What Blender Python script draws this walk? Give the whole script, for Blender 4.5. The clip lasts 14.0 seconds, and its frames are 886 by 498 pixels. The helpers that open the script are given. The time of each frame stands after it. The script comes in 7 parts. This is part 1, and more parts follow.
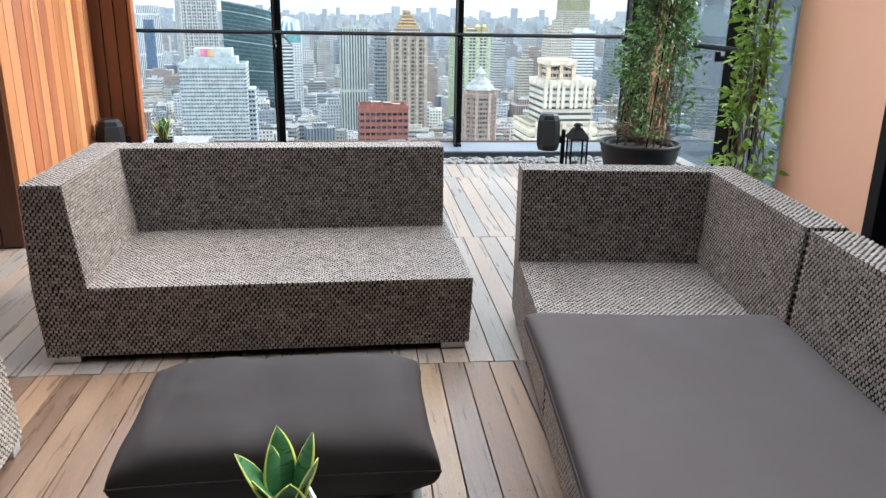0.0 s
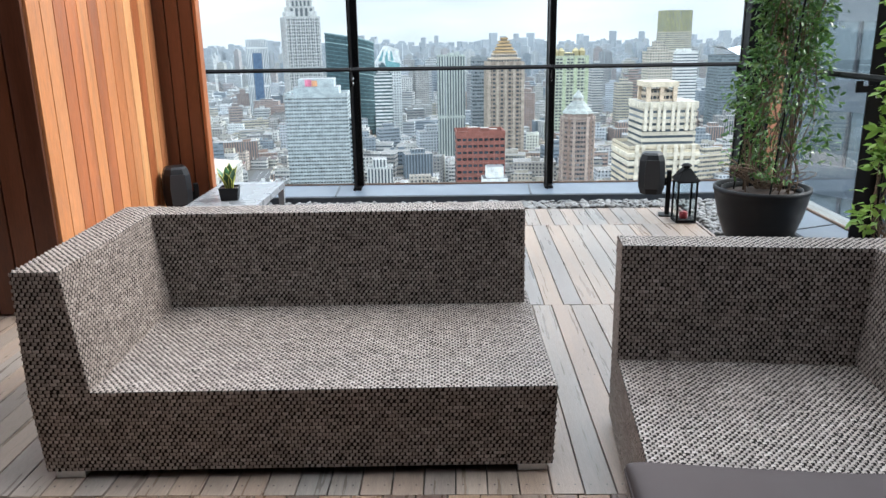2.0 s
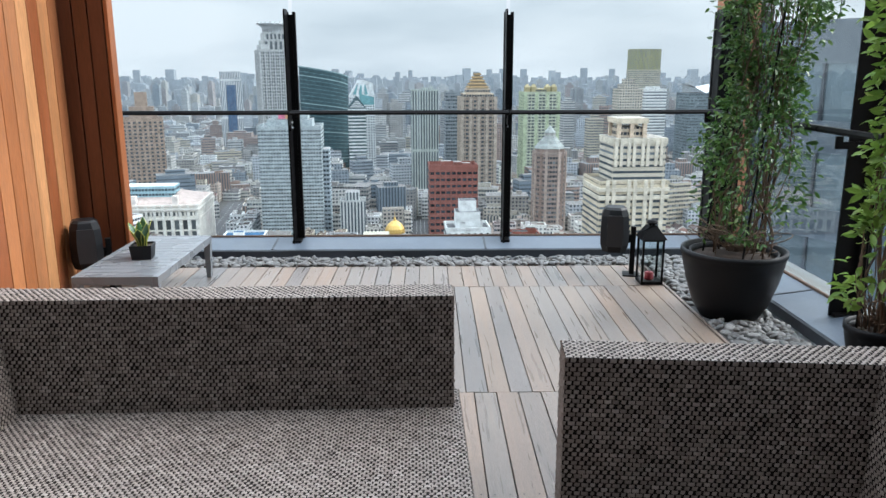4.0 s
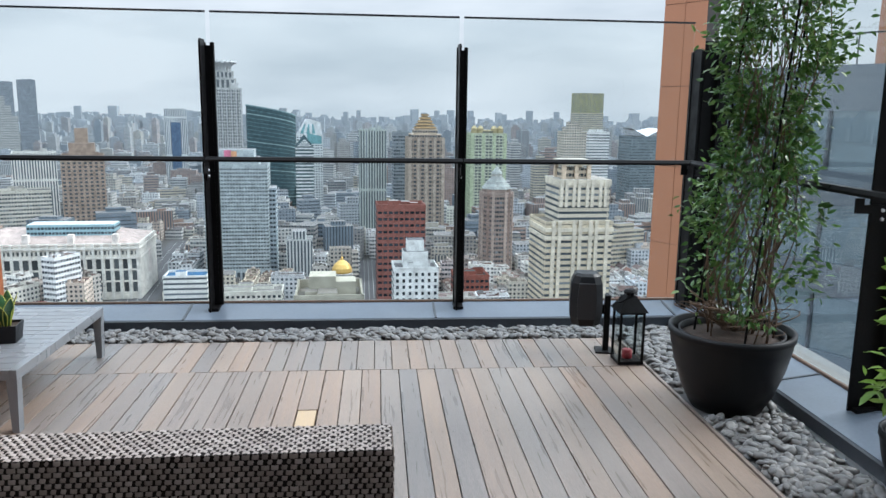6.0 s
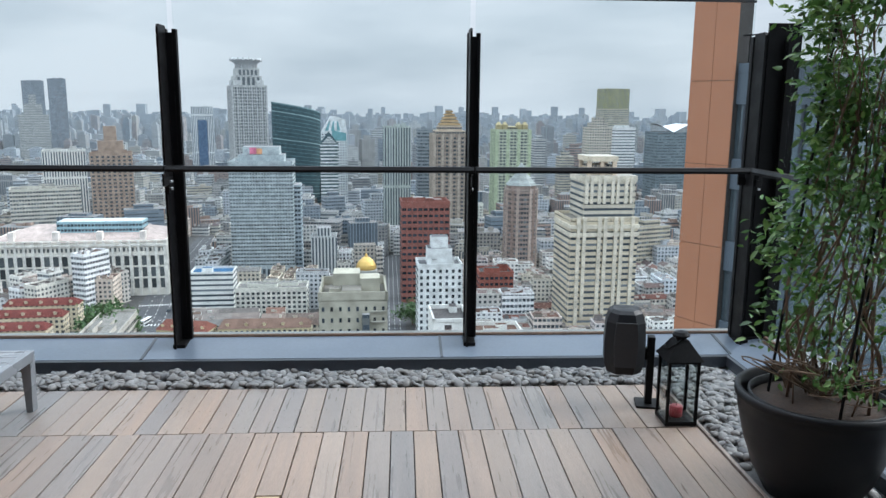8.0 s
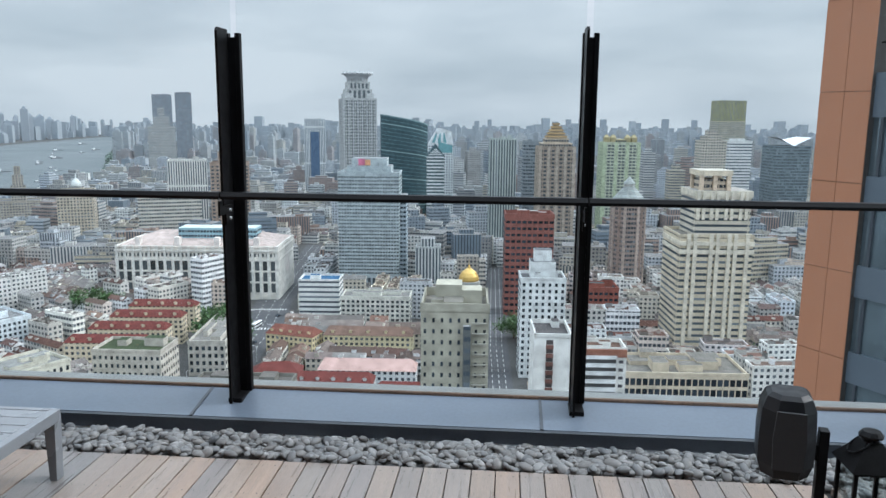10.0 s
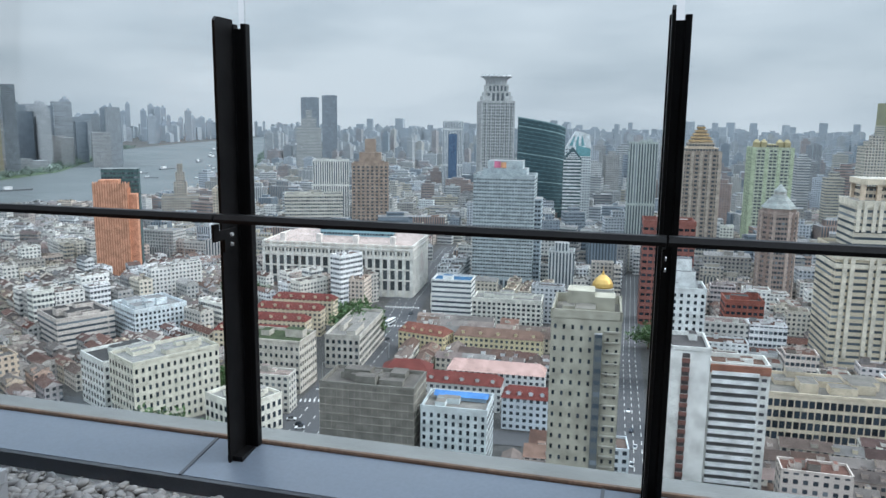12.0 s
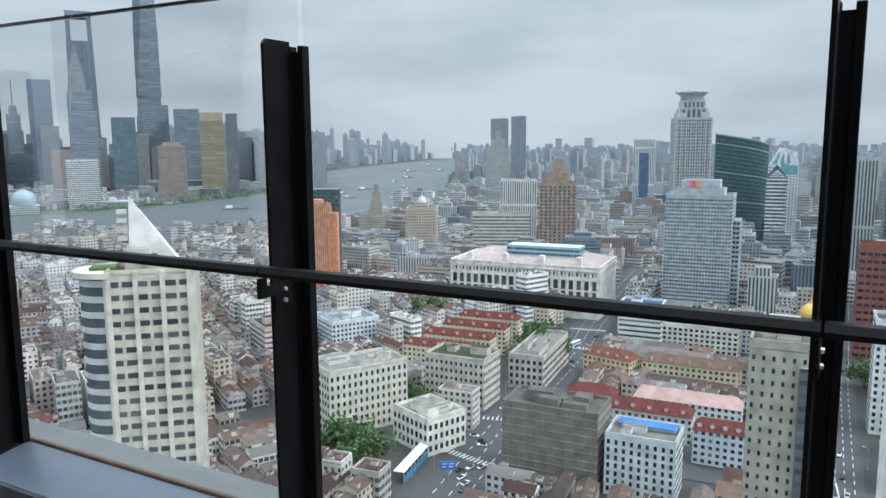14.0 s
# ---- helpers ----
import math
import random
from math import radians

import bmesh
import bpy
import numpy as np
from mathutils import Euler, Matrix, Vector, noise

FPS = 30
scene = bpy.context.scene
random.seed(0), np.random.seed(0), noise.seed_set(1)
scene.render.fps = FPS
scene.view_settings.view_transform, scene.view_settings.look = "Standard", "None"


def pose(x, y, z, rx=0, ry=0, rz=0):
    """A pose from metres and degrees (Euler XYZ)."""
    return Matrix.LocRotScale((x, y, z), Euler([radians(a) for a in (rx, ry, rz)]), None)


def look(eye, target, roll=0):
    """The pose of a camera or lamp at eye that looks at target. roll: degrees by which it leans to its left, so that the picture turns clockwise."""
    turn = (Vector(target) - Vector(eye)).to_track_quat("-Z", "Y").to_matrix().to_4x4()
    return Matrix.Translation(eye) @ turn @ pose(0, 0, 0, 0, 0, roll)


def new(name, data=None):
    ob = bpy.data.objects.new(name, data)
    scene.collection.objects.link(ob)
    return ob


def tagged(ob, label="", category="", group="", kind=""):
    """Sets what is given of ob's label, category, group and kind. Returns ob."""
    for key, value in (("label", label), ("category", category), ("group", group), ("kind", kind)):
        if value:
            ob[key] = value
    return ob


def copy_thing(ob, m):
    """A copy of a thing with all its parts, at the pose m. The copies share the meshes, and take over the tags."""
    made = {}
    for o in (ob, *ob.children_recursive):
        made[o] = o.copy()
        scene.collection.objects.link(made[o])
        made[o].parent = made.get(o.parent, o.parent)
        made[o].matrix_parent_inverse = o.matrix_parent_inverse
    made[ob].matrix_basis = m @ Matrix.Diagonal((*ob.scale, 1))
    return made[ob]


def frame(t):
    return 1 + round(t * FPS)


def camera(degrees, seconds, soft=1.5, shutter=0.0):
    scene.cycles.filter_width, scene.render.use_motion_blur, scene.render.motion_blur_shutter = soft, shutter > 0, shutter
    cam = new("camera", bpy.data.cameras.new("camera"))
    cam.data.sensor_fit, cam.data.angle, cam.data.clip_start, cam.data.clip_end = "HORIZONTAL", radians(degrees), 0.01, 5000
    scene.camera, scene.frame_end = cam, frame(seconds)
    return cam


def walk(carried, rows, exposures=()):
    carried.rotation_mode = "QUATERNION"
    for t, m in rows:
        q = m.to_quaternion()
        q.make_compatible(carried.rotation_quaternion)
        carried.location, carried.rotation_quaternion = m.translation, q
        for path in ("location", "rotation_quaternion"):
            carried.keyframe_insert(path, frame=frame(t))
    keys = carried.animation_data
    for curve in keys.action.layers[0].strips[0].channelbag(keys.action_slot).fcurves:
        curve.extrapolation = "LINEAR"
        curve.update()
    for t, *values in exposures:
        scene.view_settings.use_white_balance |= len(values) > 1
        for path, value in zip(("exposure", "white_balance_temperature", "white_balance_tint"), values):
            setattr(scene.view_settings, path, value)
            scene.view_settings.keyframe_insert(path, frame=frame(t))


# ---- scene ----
cam = camera(60.3, 14.0)
PATH = [
    (0, (0.745, -7.473, 1.385), (0.958, -5.579, 0.777), 1.0),
    (0.5, (0.843, -7.348, 1.392), (0.951, -5.448, 0.777), 0.7),
    (1, (0.88, -7.212, 1.4), (0.908, -5.306, 0.794), 0.2),
    (1.5, (0.886, -7.01, 1.407), (0.867, -5.096, 0.828), -0.3),
    (2, (0.88, -6.805, 1.423), (0.842, -4.881, 0.876), -0.9),
    (2.5, (0.924, -6.67, 1.443), (0.888, -4.738, 0.927), -1.0),
    (3, (0.998, -6.531, 1.457), (0.975, -4.594, 0.961), -0.8),
    (5.5, (1.111, -5.608, 1.48), (1.252, -3.652, 1.091), 0.7),
    (6, (1.124, -5.359, 1.48), (1.295, -3.399, 1.117), 0.8),
    (6.5, (1.135, -5.12, 1.485), (1.322, -3.162, 1.12), 0.9),
    (7, (1.214, -4.888, 1.483), (1.387, -2.931, 1.108), 0.8),
    (9.5, (1.317, -3.92, 1.505), (1.239, -1.953, 1.151), 0.4),
    (10, (1.332, -3.698, 1.508), (1.169, -1.734, 1.164), 0.5),
    (10.5, (1.395, -3.464, 1.52), (1.151, -1.508, 1.183), 0.6),
    (11, (1.449, -3.233, 1.517), (1.121, -1.289, 1.181), 0.7),
    (11.5, (1.512, -3.027, 1.526), (1.098, -1.1, 1.188), 0.8),
    (12, (1.622, -2.866, 1.532), (1.115, -0.961, 1.191), 0.7),
    (12.5, (1.7, -2.675, 1.528), (1.091, -0.801, 1.185), 0.6),
    (13, (1.72, -2.494, 1.542), (0.996, -0.66, 1.21), 0.25),
    (13.5, (1.724, -2.33, 1.562), (0.88, -0.544, 1.246), -0.1),
    (14, (1.766, -2.155, 1.576), (0.806, -0.425, 1.285), -0.4),
]

walk(cam, [(t, look(eye, target, roll)) for t, eye, target, roll in PATH],
     exposures=[(0.0, 0.9, 6150, 10), (3.2, 0.4, 6100, 10), (5.3, 0.1, 6000, 10), (7.2, 0.08, 6000, 10), (9.3, -0.1, 5950, 10), (14.0, -0.16, 5980, 10)])

# ---- light ----
world = bpy.data.worlds.new("overcast_sky")
scene.world = world
world.use_nodes = True
SUN_EL, SUN_ROT = radians(42), radians(74)
ZENITH = 4.2


def build_sky():
    nt = world.node_tree
    n, l = nt.nodes, nt.links
    bg = n["Background"]
    sky = n.new("ShaderNodeTexSky")
    sky.sky_type, sky.sun_disc, sky.sun_elevation, sky.sun_rotation = "NISHITA", False, SUN_EL, SUN_ROT
    sky.air_density, sky.dust_density = 1.2, 3.0
    tc = n.new("ShaderNodeTexCoord")
    mp = n.new("ShaderNodeMapping")
    mp.inputs["Scale"].default_value = (1.6, 1.6, 7.0)
    no = n.new("ShaderNodeTexNoise")
    no.inputs["Scale"].default_value, no.inputs["Detail"].default_value, no.inputs["Roughness"].default_value = 1.7, 6, 0.52
    l.new(tc.outputs["Generated"], mp.inputs[0])
    l.new(mp.outputs[0], no.inputs["Vector"])
    cr = n.new("ShaderNodeValToRGB")
    e = cr.color_ramp.elements
    e[0].position, e[0].color = 0.33, (6.0, 6.7, 7.2, 1)
    e[1].position, e[1].color = 0.62, (8.4, 8.9, 9.2, 1)
    l.new(no.outputs[0], cr.inputs[0])
    mix = n.new("ShaderNodeMix")
    mix.data_type = "RGBA"
    mix.inputs[0].default_value = 0.9
    l.new(sky.outputs[0], mix.inputs[6])
    l.new(cr.outputs[0], mix.inputs[7])
    # an overcast sky is brighter overhead than at the horizon
    sep = n.new("ShaderNodeSeparateXYZ")
    l.new(tc.outputs["Generated"], sep.inputs[0])
    up = n.new("ShaderNodeMapRange")
    up.inputs[1].default_value, up.inputs[2].default_value = 0.22, 0.85
    up.inputs[3].default_value, up.inputs[4].default_value = 1.0, ZENITH
    l.new(sep.outputs[2], up.inputs[0])
    gain = n.new("ShaderNodeVectorMath")
    gain.operation = "SCALE"
    l.new(mix.outputs[2], gain.inputs[0])
    l.new(up.outputs[0], gain.inputs["Scale"])
    l.new(gain.outputs[0], bg.inputs[0])
    bg.inputs[1].default_value = 0.1


build_sky()
sun = new("sun", bpy.data.lights.new("sun", "SUN"))
sun.data.energy, sun.data.angle, sun.data.color = 2.7, radians(25), (1.0, 0.96, 0.9)
sun.rotation_euler = (radians(-48), 0, radians(-74))


# ---- materials ----
def surf(name, col, rough=0.6, metal=0.0, var=0.15, scale=6.0, fine=90.0, bump=0.15, rnd="", rvar=0.25, stretch=(1, 1, 1), dirt=0.0, spec=0.5, tone=None):
    m = bpy.data.materials.new(name)
    m.use_nodes = True
    n, l = m.node_tree.nodes, m.node_tree.links
    p = n["Principled BSDF"]
    tc = n.new("ShaderNodeTexCoord")
    mp = n.new("ShaderNodeMapping")
    mp.inputs["Scale"].default_value = stretch
    l.new(tc.outputs["Object"], mp.inputs[0])
    vec = mp.outputs[0]
    if rnd == "object":
        oi = n.new("ShaderNodeObjectInfo")
        ad = n.new("ShaderNodeVectorMath")
        ad.operation = "MULTIPLY_ADD"
        ad.inputs[1].default_value = (37, 23, 51)
        l.new(oi.outputs["Random"], ad.inputs[0])
        l.new(vec, ad.inputs[2])
        vec = ad.outputs[0]
    a = n.new("ShaderNodeTexNoise")
    a.inputs["Scale"].default_value, a.inputs["Detail"].default_value = scale, 5
    b = n.new("ShaderNodeTexNoise")
    b.inputs["Scale"].default_value, b.inputs["Detail"].default_value = fine, 3
    l.new(vec, a.inputs["Vector"])
    l.new(vec, b.inputs["Vector"])
    sm = n.new("ShaderNodeMath")
    sm.operation = "ADD"
    l.new(a.outputs[0], sm.inputs[0])
    l.new(b.outputs[0], sm.inputs[1])
    mr = n.new("ShaderNodeMapRange")
    mr.inputs[1].default_value, mr.inputs[2].default_value = 0.65, 1.35
    mr.inputs[3].default_value, mr.inputs[4].default_value = 1 - var, 1 + var
    l.new(sm.outputs[0], mr.inputs[0])
    hsv = n.new("ShaderNodeHueSaturation")
    hsv.inputs["Color"].default_value = (*col, 1)
    l.new(mr.outputs[0], hsv.inputs["Value"])
    last = hsv.outputs[0]
    if rnd:
        src = n.new("ShaderNodeObjectInfo").outputs["Random"] if rnd == "object" else n.new("ShaderNodeNewGeometry").outputs["Random Per Island"]
        if tone:
            tr = n.new("ShaderNodeValToRGB")
            tr.color_ramp.interpolation = "LINEAR"
            es = tr.color_ramp.elements
            es[0].position, es[0].color = 0, (*tone[0], 1)
            es[1].position, es[1].color = 1, (*tone[-1], 1)
            for i, c in enumerate(tone[1:-1]):
                es.new((i + 1) / (len(tone) - 1)).color = (*c, 1)
            l.new(src, tr.inputs[0])
            l.new(tr.outputs[0], hsv.inputs["Color"])
        else:
            m2 = n.new("ShaderNodeMapRange")
            m2.inputs[3].default_value, m2.inputs[4].default_value = 1 - rvar, 1 + rvar
            l.new(src, m2.inputs[0])
            h2 = n.new("ShaderNodeHueSaturation")
            l.new(m2.outputs[0], h2.inputs["Value"])
            l.new(last, h2.inputs["Color"])
            last = h2.outputs[0]
    if dirt:
        d = n.new("ShaderNodeTexNoise")
        d.inputs["Scale"].default_value, d.inputs["Detail"].default_value = scale * 0.35, 8
        l.new(vec, d.inputs["Vector"])
        dr = n.new("ShaderNodeMapRange")
        dr.inputs[1].default_value, dr.inputs[2].default_value, dr.inputs[4].default_value = 0.52, 0.72, dirt
        l.new(d.outputs[0], dr.inputs[0])
        dm = n.new("ShaderNodeMix")
        dm.data_type = "RGBA"
        dm.inputs[7].default_value = (*[c * 0.45 for c in col], 1)
        l.new(dr.outputs[0], dm.inputs[0])
        l.new(last, dm.inputs[6])
        last = dm.outputs[2]
    l.new(last, p.inputs["Base Color"])
    rr = n.new("ShaderNodeMapRange")
    rr.inputs[1].default_value, rr.inputs[2].default_value = 0.35, 0.65
    rr.inputs[3].default_value, rr.inputs[4].default_value = max(0.02, rough - 0.1), min(1, rough + 0.1)
    l.new(a.outputs[0], rr.inputs[0])
    l.new(rr.outputs[0], p.inputs["Roughness"])
    p.inputs["Metallic"].default_value = metal
    p.inputs["Specular IOR Level"].default_value = spec
    if bump:
        bp = n.new("ShaderNodeBump")
        bp.inputs["Strength"].default_value, bp.inputs["Distance"].default_value = bump, 0.004
        l.new(sm.outputs[0], bp.inputs["Height"])
        l.new(bp.outputs[0], p.inputs["Normal"])
    return m


def glass_mat(name, tint, rough=0.0, gloss=0.06):
    """Clear pane: straight-through light with a faint mirror on top."""
    m = bpy.data.materials.new(name)
    m.use_nodes = True
    n, l = m.node_tree.nodes, m.node_tree.links
    n.remove(n["Principled BSDF"])
    t = n.new("ShaderNodeBsdfTransparent")
    t.inputs[0].default_value = (*tint, 1)
    g = n.new("ShaderNodeBsdfGlossy")
    g.inputs["Roughness"].default_value = rough
    fr = n.new("ShaderNodeFresnel")
    fr.inputs[0].default_value = 1.45
    sc = n.new("ShaderNodeMath")
    sc.operation = "MULTIPLY"
    sc.inputs[1].default_value = gloss / 0.04
    sc.use_clamp = True
    l.new(fr.outputs[0], sc.inputs[0])
    mx = n.new("ShaderNodeMixShader")
    l.new(sc.outputs[0], mx.inputs[0])
    l.new(t.outputs[0], mx.inputs[1])
    l.new(g.outputs[0], mx.inputs[2])
    l.new(mx.outputs[0], n["Material Output"].inputs[0])
    return m


DECK = surf("weathered_hardwood", (0.3, 0.22, 0.17), 0.36, var=0.3, scale=3, fine=40, bump=0.25, rnd="object", stretch=(14, 0.7, 3), dirt=0.08,
            tone=[(0.175, 0.155, 0.143), (0.25, 0.182, 0.137), (0.21, 0.157, 0.124), (0.265, 0.207, 0.165), (0.15, 0.14, 0.134), (0.24, 0.178, 0.134), (0.19, 0.168, 0.15), (0.225, 0.172, 0.138)])
DECK_WARM = surf("oiled_hardwood", (0.3, 0.17, 0.1), 0.36, var=0.35, scale=3, fine=40, bump=0.25, rnd="object", stretch=(14, 0.9, 3), dirt=0.25,
                 tone=[(0.09, 0.056, 0.042), (0.235, 0.14, 0.082), (0.14, 0.105, 0.088), (0.17, 0.1, 0.062), (0.25, 0.165, 0.105), (0.085, 0.058, 0.047), (0.15, 0.088, 0.056)])
PATCH = surf("new_wood_patch", (0.46, 0.34, 0.21), 0.5, var=0.15, scale=3, fine=40, bump=0.2, stretch=(14, 0.9, 3))
UNDER = surf("deck_substructure", (0.03, 0.027, 0.025), 0.9)
WOOD_LIGHT = surf("orange_cedar", (0.55, 0.25, 0.1), 0.38, var=0.32, scale=2.2, fine=30, bump=0.12, rnd="object", stretch=(6, 6, 0.5),
                  tone=[(0.42, 0.16, 0.055), (0.25, 0.075, 0.026), (0.56, 0.28, 0.12), (0.32, 0.1, 0.035), (0.48, 0.2, 0.075), (0.28, 0.085, 0.03)])
# cedar of boards turned from the sky; their shade is in the darker tones
WOOD_SHADED = surf("shaded_cedar", (0.16, 0.055, 0.025), 0.4, var=0.3, scale=2.2, fine=30, bump=0.12, rnd="object", stretch=(6, 6, 0.5),
                 tone=[(0.075, 0.022, 0.01), (0.12, 0.038, 0.015), (0.055, 0.018, 0.009)])
STEEL = surf("black_painted_steel", (0.006, 0.006, 0.0065), 0.45, var=0.4, scale=9, fine=120, bump=0.06, spec=0.12)
KERB = surf("grey_coated_sheet", (0.105, 0.13, 0.165), 0.42, metal=0.0, var=0.1, scale=2.5, fine=60, bump=0.03, dirt=0.15)
KERB_DARK = surf("dark_sheet_edge", (0.03, 0.036, 0.045), 0.4, var=0.2, scale=5, bump=0.03)
SILL = surf("stained_grey_sill", (0.15, 0.155, 0.15), 0.6, var=0.3, scale=5, dirt=0.5)
RUST = surf("rusty_bead", (0.12, 0.075, 0.05), 0.8, var=0.45, scale=8, fine=60, dirt=0.6)
ALU = surf("brushed_aluminium", (0.6, 0.61, 0.62), 0.35, metal=0.8, var=0.1)
SALMON = surf("salmon_cladding", (0.66, 0.37, 0.245), 0.6, var=0.05, scale=1.2, fine=160, bump=0.04)
TERRACOTTA = surf("terracotta_panel", (0.34, 0.145, 0.075), 0.55, var=0.1, scale=0.6, fine=20, bump=0.03)
WINDOW_DARK = surf("dark_curtain_wall", (0.03, 0.042, 0.055), 0.06, var=0.2, scale=0.3, fine=3, bump=0, spec=0.8)
WING_GLASS = surf("sky_reflecting_glass", (0.17, 0.22, 0.25), 0.1, metal=0.7, var=0.2, scale=0.3, fine=3, bump=0)
SLAB = surf("slate_spandrel", (0.08, 0.1, 0.122), 0.35, var=0.1, scale=0.4, bump=0.02)
RATTAN = surf("grey_brown_wicker", (0.26, 0.21, 0.175), 0.42, var=0.2, scale=9, fine=200, bump=0.1, rnd="island",
              tone=[(0.17, 0.138, 0.12), (0.29, 0.242, 0.212), (0.2, 0.165, 0.143), (0.36, 0.31, 0.275), (0.23, 0.19, 0.165), (0.31, 0.262, 0.228), (0.185, 0.15, 0.13)])
RATTAN_PALE = surf("pale_grey_wicker", (0.36, 0.32, 0.27), 0.45, var=0.2, scale=9, fine=200, bump=0.1, rnd="island",
                   tone=[(0.28, 0.24, 0.2), (0.42, 0.38, 0.33), (0.34, 0.3, 0.26), (0.5, 0.46, 0.4)])
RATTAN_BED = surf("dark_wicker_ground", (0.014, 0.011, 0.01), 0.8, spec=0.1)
FABRIC = surf("taupe_canvas", (0.068, 0.056, 0.0545), 0.85, var=0.08, scale=5, fine=500, bump=0.12, spec=0.2)
FABRIC_DARK = surf("dark_brown_canvas", (0.026, 0.02, 0.019), 0.8, var=0.12, scale=5, fine=500, bump=0.15, spec=0.25)
TABLE = surf("anthracite_powder_coat", (0.19, 0.205, 0.22), 0.27, var=0.08, scale=4, fine=160, bump=0.03)
TABLE_PALE = surf("grey_green_table_top", (0.3, 0.32, 0.3), 0.3, var=0.08, scale=4)
PLASTIC = surf("black_matt_plastic", (0.006, 0.0065, 0.008), 0.45, var=0.15, scale=14, bump=0.03, spec=0.3)
GRILLE = surf("speaker_grille", (0.022, 0.023, 0.026), 0.55, var=0.25, scale=60, fine=400, bump=0.3)
POT = surf("matt_black_planter", (0.006, 0.0065, 0.008), 0.5, var=0.2, scale=5, bump=0.05, spec=0.25)
SOIL = surf("potting_soil", (0.045, 0.03, 0.022), 0.95, var=0.5, scale=20, bump=0.8)
STEM = surf("woody_stem", (0.13, 0.085, 0.055), 0.8, var=0.3, scale=20)
LEAF = surf("vine_leaf", (0.06, 0.13, 0.03), 0.33, var=0.2, scale=20, bump=0.05, rnd="island",
            tone=[(0.028, 0.075, 0.018), (0.075, 0.165, 0.036), (0.04, 0.1, 0.024), (0.2, 0.31, 0.09), (0.05, 0.12, 0.028), (0.11, 0.225, 0.05), (0.034, 0.085, 0.022)])
LEAF_BRIGHT = surf("lime_vine_leaf", (0.14, 0.25, 0.04), 0.42, var=0.2, scale=20, bump=0.05, rnd="island",
                   tone=[(0.103, 0.207, 0.034), (0.230, 0.368, 0.069), (0.149, 0.276, 0.046), (0.310, 0.425, 0.103)])


def thin_leaf(m, share):
    """Lets part of the light through the blade."""
    n, l = m.node_tree.nodes, m.node_tree.links
    p = n["Principled BSDF"]
    t, mx = n.new("ShaderNodeBsdfTranslucent"), n.new("ShaderNodeMixShader")
    l.new(p.inputs["Base Color"].links[0].from_socket, t.inputs[0])
    mx.inputs[0].default_value = share
    l.new(p.outputs[0], mx.inputs[1])
    l.new(t.outputs[0], mx.inputs[2])
    l.new(mx.outputs[0], n["Material Output"].inputs[0])


thin_leaf(LEAF, 0.35)
thin_leaf(LEAF_BRIGHT, 0.4)
SANS = surf("snake_plant_leaf", (0.035, 0.11, 0.04), 0.35, var=0.45, scale=14, stretch=(0.6, 0.6, 6), bump=0.05)
SANS_EDGE = surf("yellow_leaf_margin", (0.55, 0.58, 0.12), 0.4, var=0.1, scale=14)
PEBBLE = surf("grey_river_pebble", (0.2, 0.2, 0.2), 0.5, var=0.2, scale=30, fine=200, bump=0.15, rnd="island",
              tone=[(0.075, 0.079, 0.082), (0.165, 0.163, 0.158), (0.115, 0.116, 0.116), (0.23, 0.226, 0.217), (0.09, 0.087, 0.083), (0.155, 0.148, 0.138), (0.13, 0.128, 0.122)])
GRAVEL = surf("gravel_bed", (0.08, 0.08, 0.08), 0.9, var=0.4, scale=40, bump=0.5)
GOLD = surf("gold_leaf", (0.5, 0.33, 0.1), 0.4, metal=0.6, var=0.12, scale=0.5)
CANDLE = surf("red_candle_wax", (0.26, 0.025, 0.035), 0.4)
WHITE = surf("white_ceramic", (0.75, 0.74, 0.7), 0.25, var=0.04)
PLASTER = surf("warm_grey_plaster", (0.16, 0.14, 0.125), 0.8, var=0.06, scale=2)
GLASS = glass_mat("clear_safety_glass", (0.95, 0.97, 0.97), gloss=0.008)
GLASS_EDGE = surf("dark_glass_cap", (0.03, 0.035, 0.04), 0.3)
LANTERN_GLASS = glass_mat("lantern_glass", (0.93, 0.95, 0.95), gloss=0.012)


# ---- building blocks ----
def mesh_of(name, bm, mat, smooth=False):
    me = bpy.data.meshes.new(name)
    bm.to_mesh(me)
    bm.free()
    for m in mat if isinstance(mat, (list, tuple)) else [mat]:
        me.materials.append(m)
    if smooth:
        me.polygons.foreach_set("use_smooth", [True] * len(me.polygons))
    return me


def part(name, bm, mat, parent=None, label="", smooth=False):
    ob = new(name, mesh_of(name, bm, mat, smooth))
    if parent:
        ob.parent = parent
    return tagged(ob, label)


def thing(name, label, category, m=None, group="", kind=""):
    ob = new(name)
    ob.empty_display_size = 0.1
    if m is not None:
        ob.matrix_basis = m
    return tagged(ob, label, category, group, kind)


def add_box(bm, x0, x1, y0, y1, z0, z1, bevel=0.0, m=None, mi=0):
    r = bmesh.ops.create_cube(bm, size=1)
    for v in r["verts"]:
        v.co = Vector(((x0 + x1) / 2 + v.co.x * (x1 - x0), (y0 + y1) / 2 + v.co.y * (y1 - y0), (z0 + z1) / 2 + v.co.z * (z1 - z0)))
        if m is not None:
            v.co = m @ v.co
    fs = {f for v in r["verts"] for f in v.link_faces}
    for f in fs:
        f.material_index = mi
    if bevel:
        bmesh.ops.bevel(bm, geom=list({e for f in fs for e in f.edges}), offset=bevel, segments=2, profile=0.5, affect="EDGES")
    return bm


def boxed(x0, x1, y0, y1, z0, z1, bevel=0.0):
    return add_box(bmesh.new(), x0, x1, y0, y1, z0, z1, bevel)


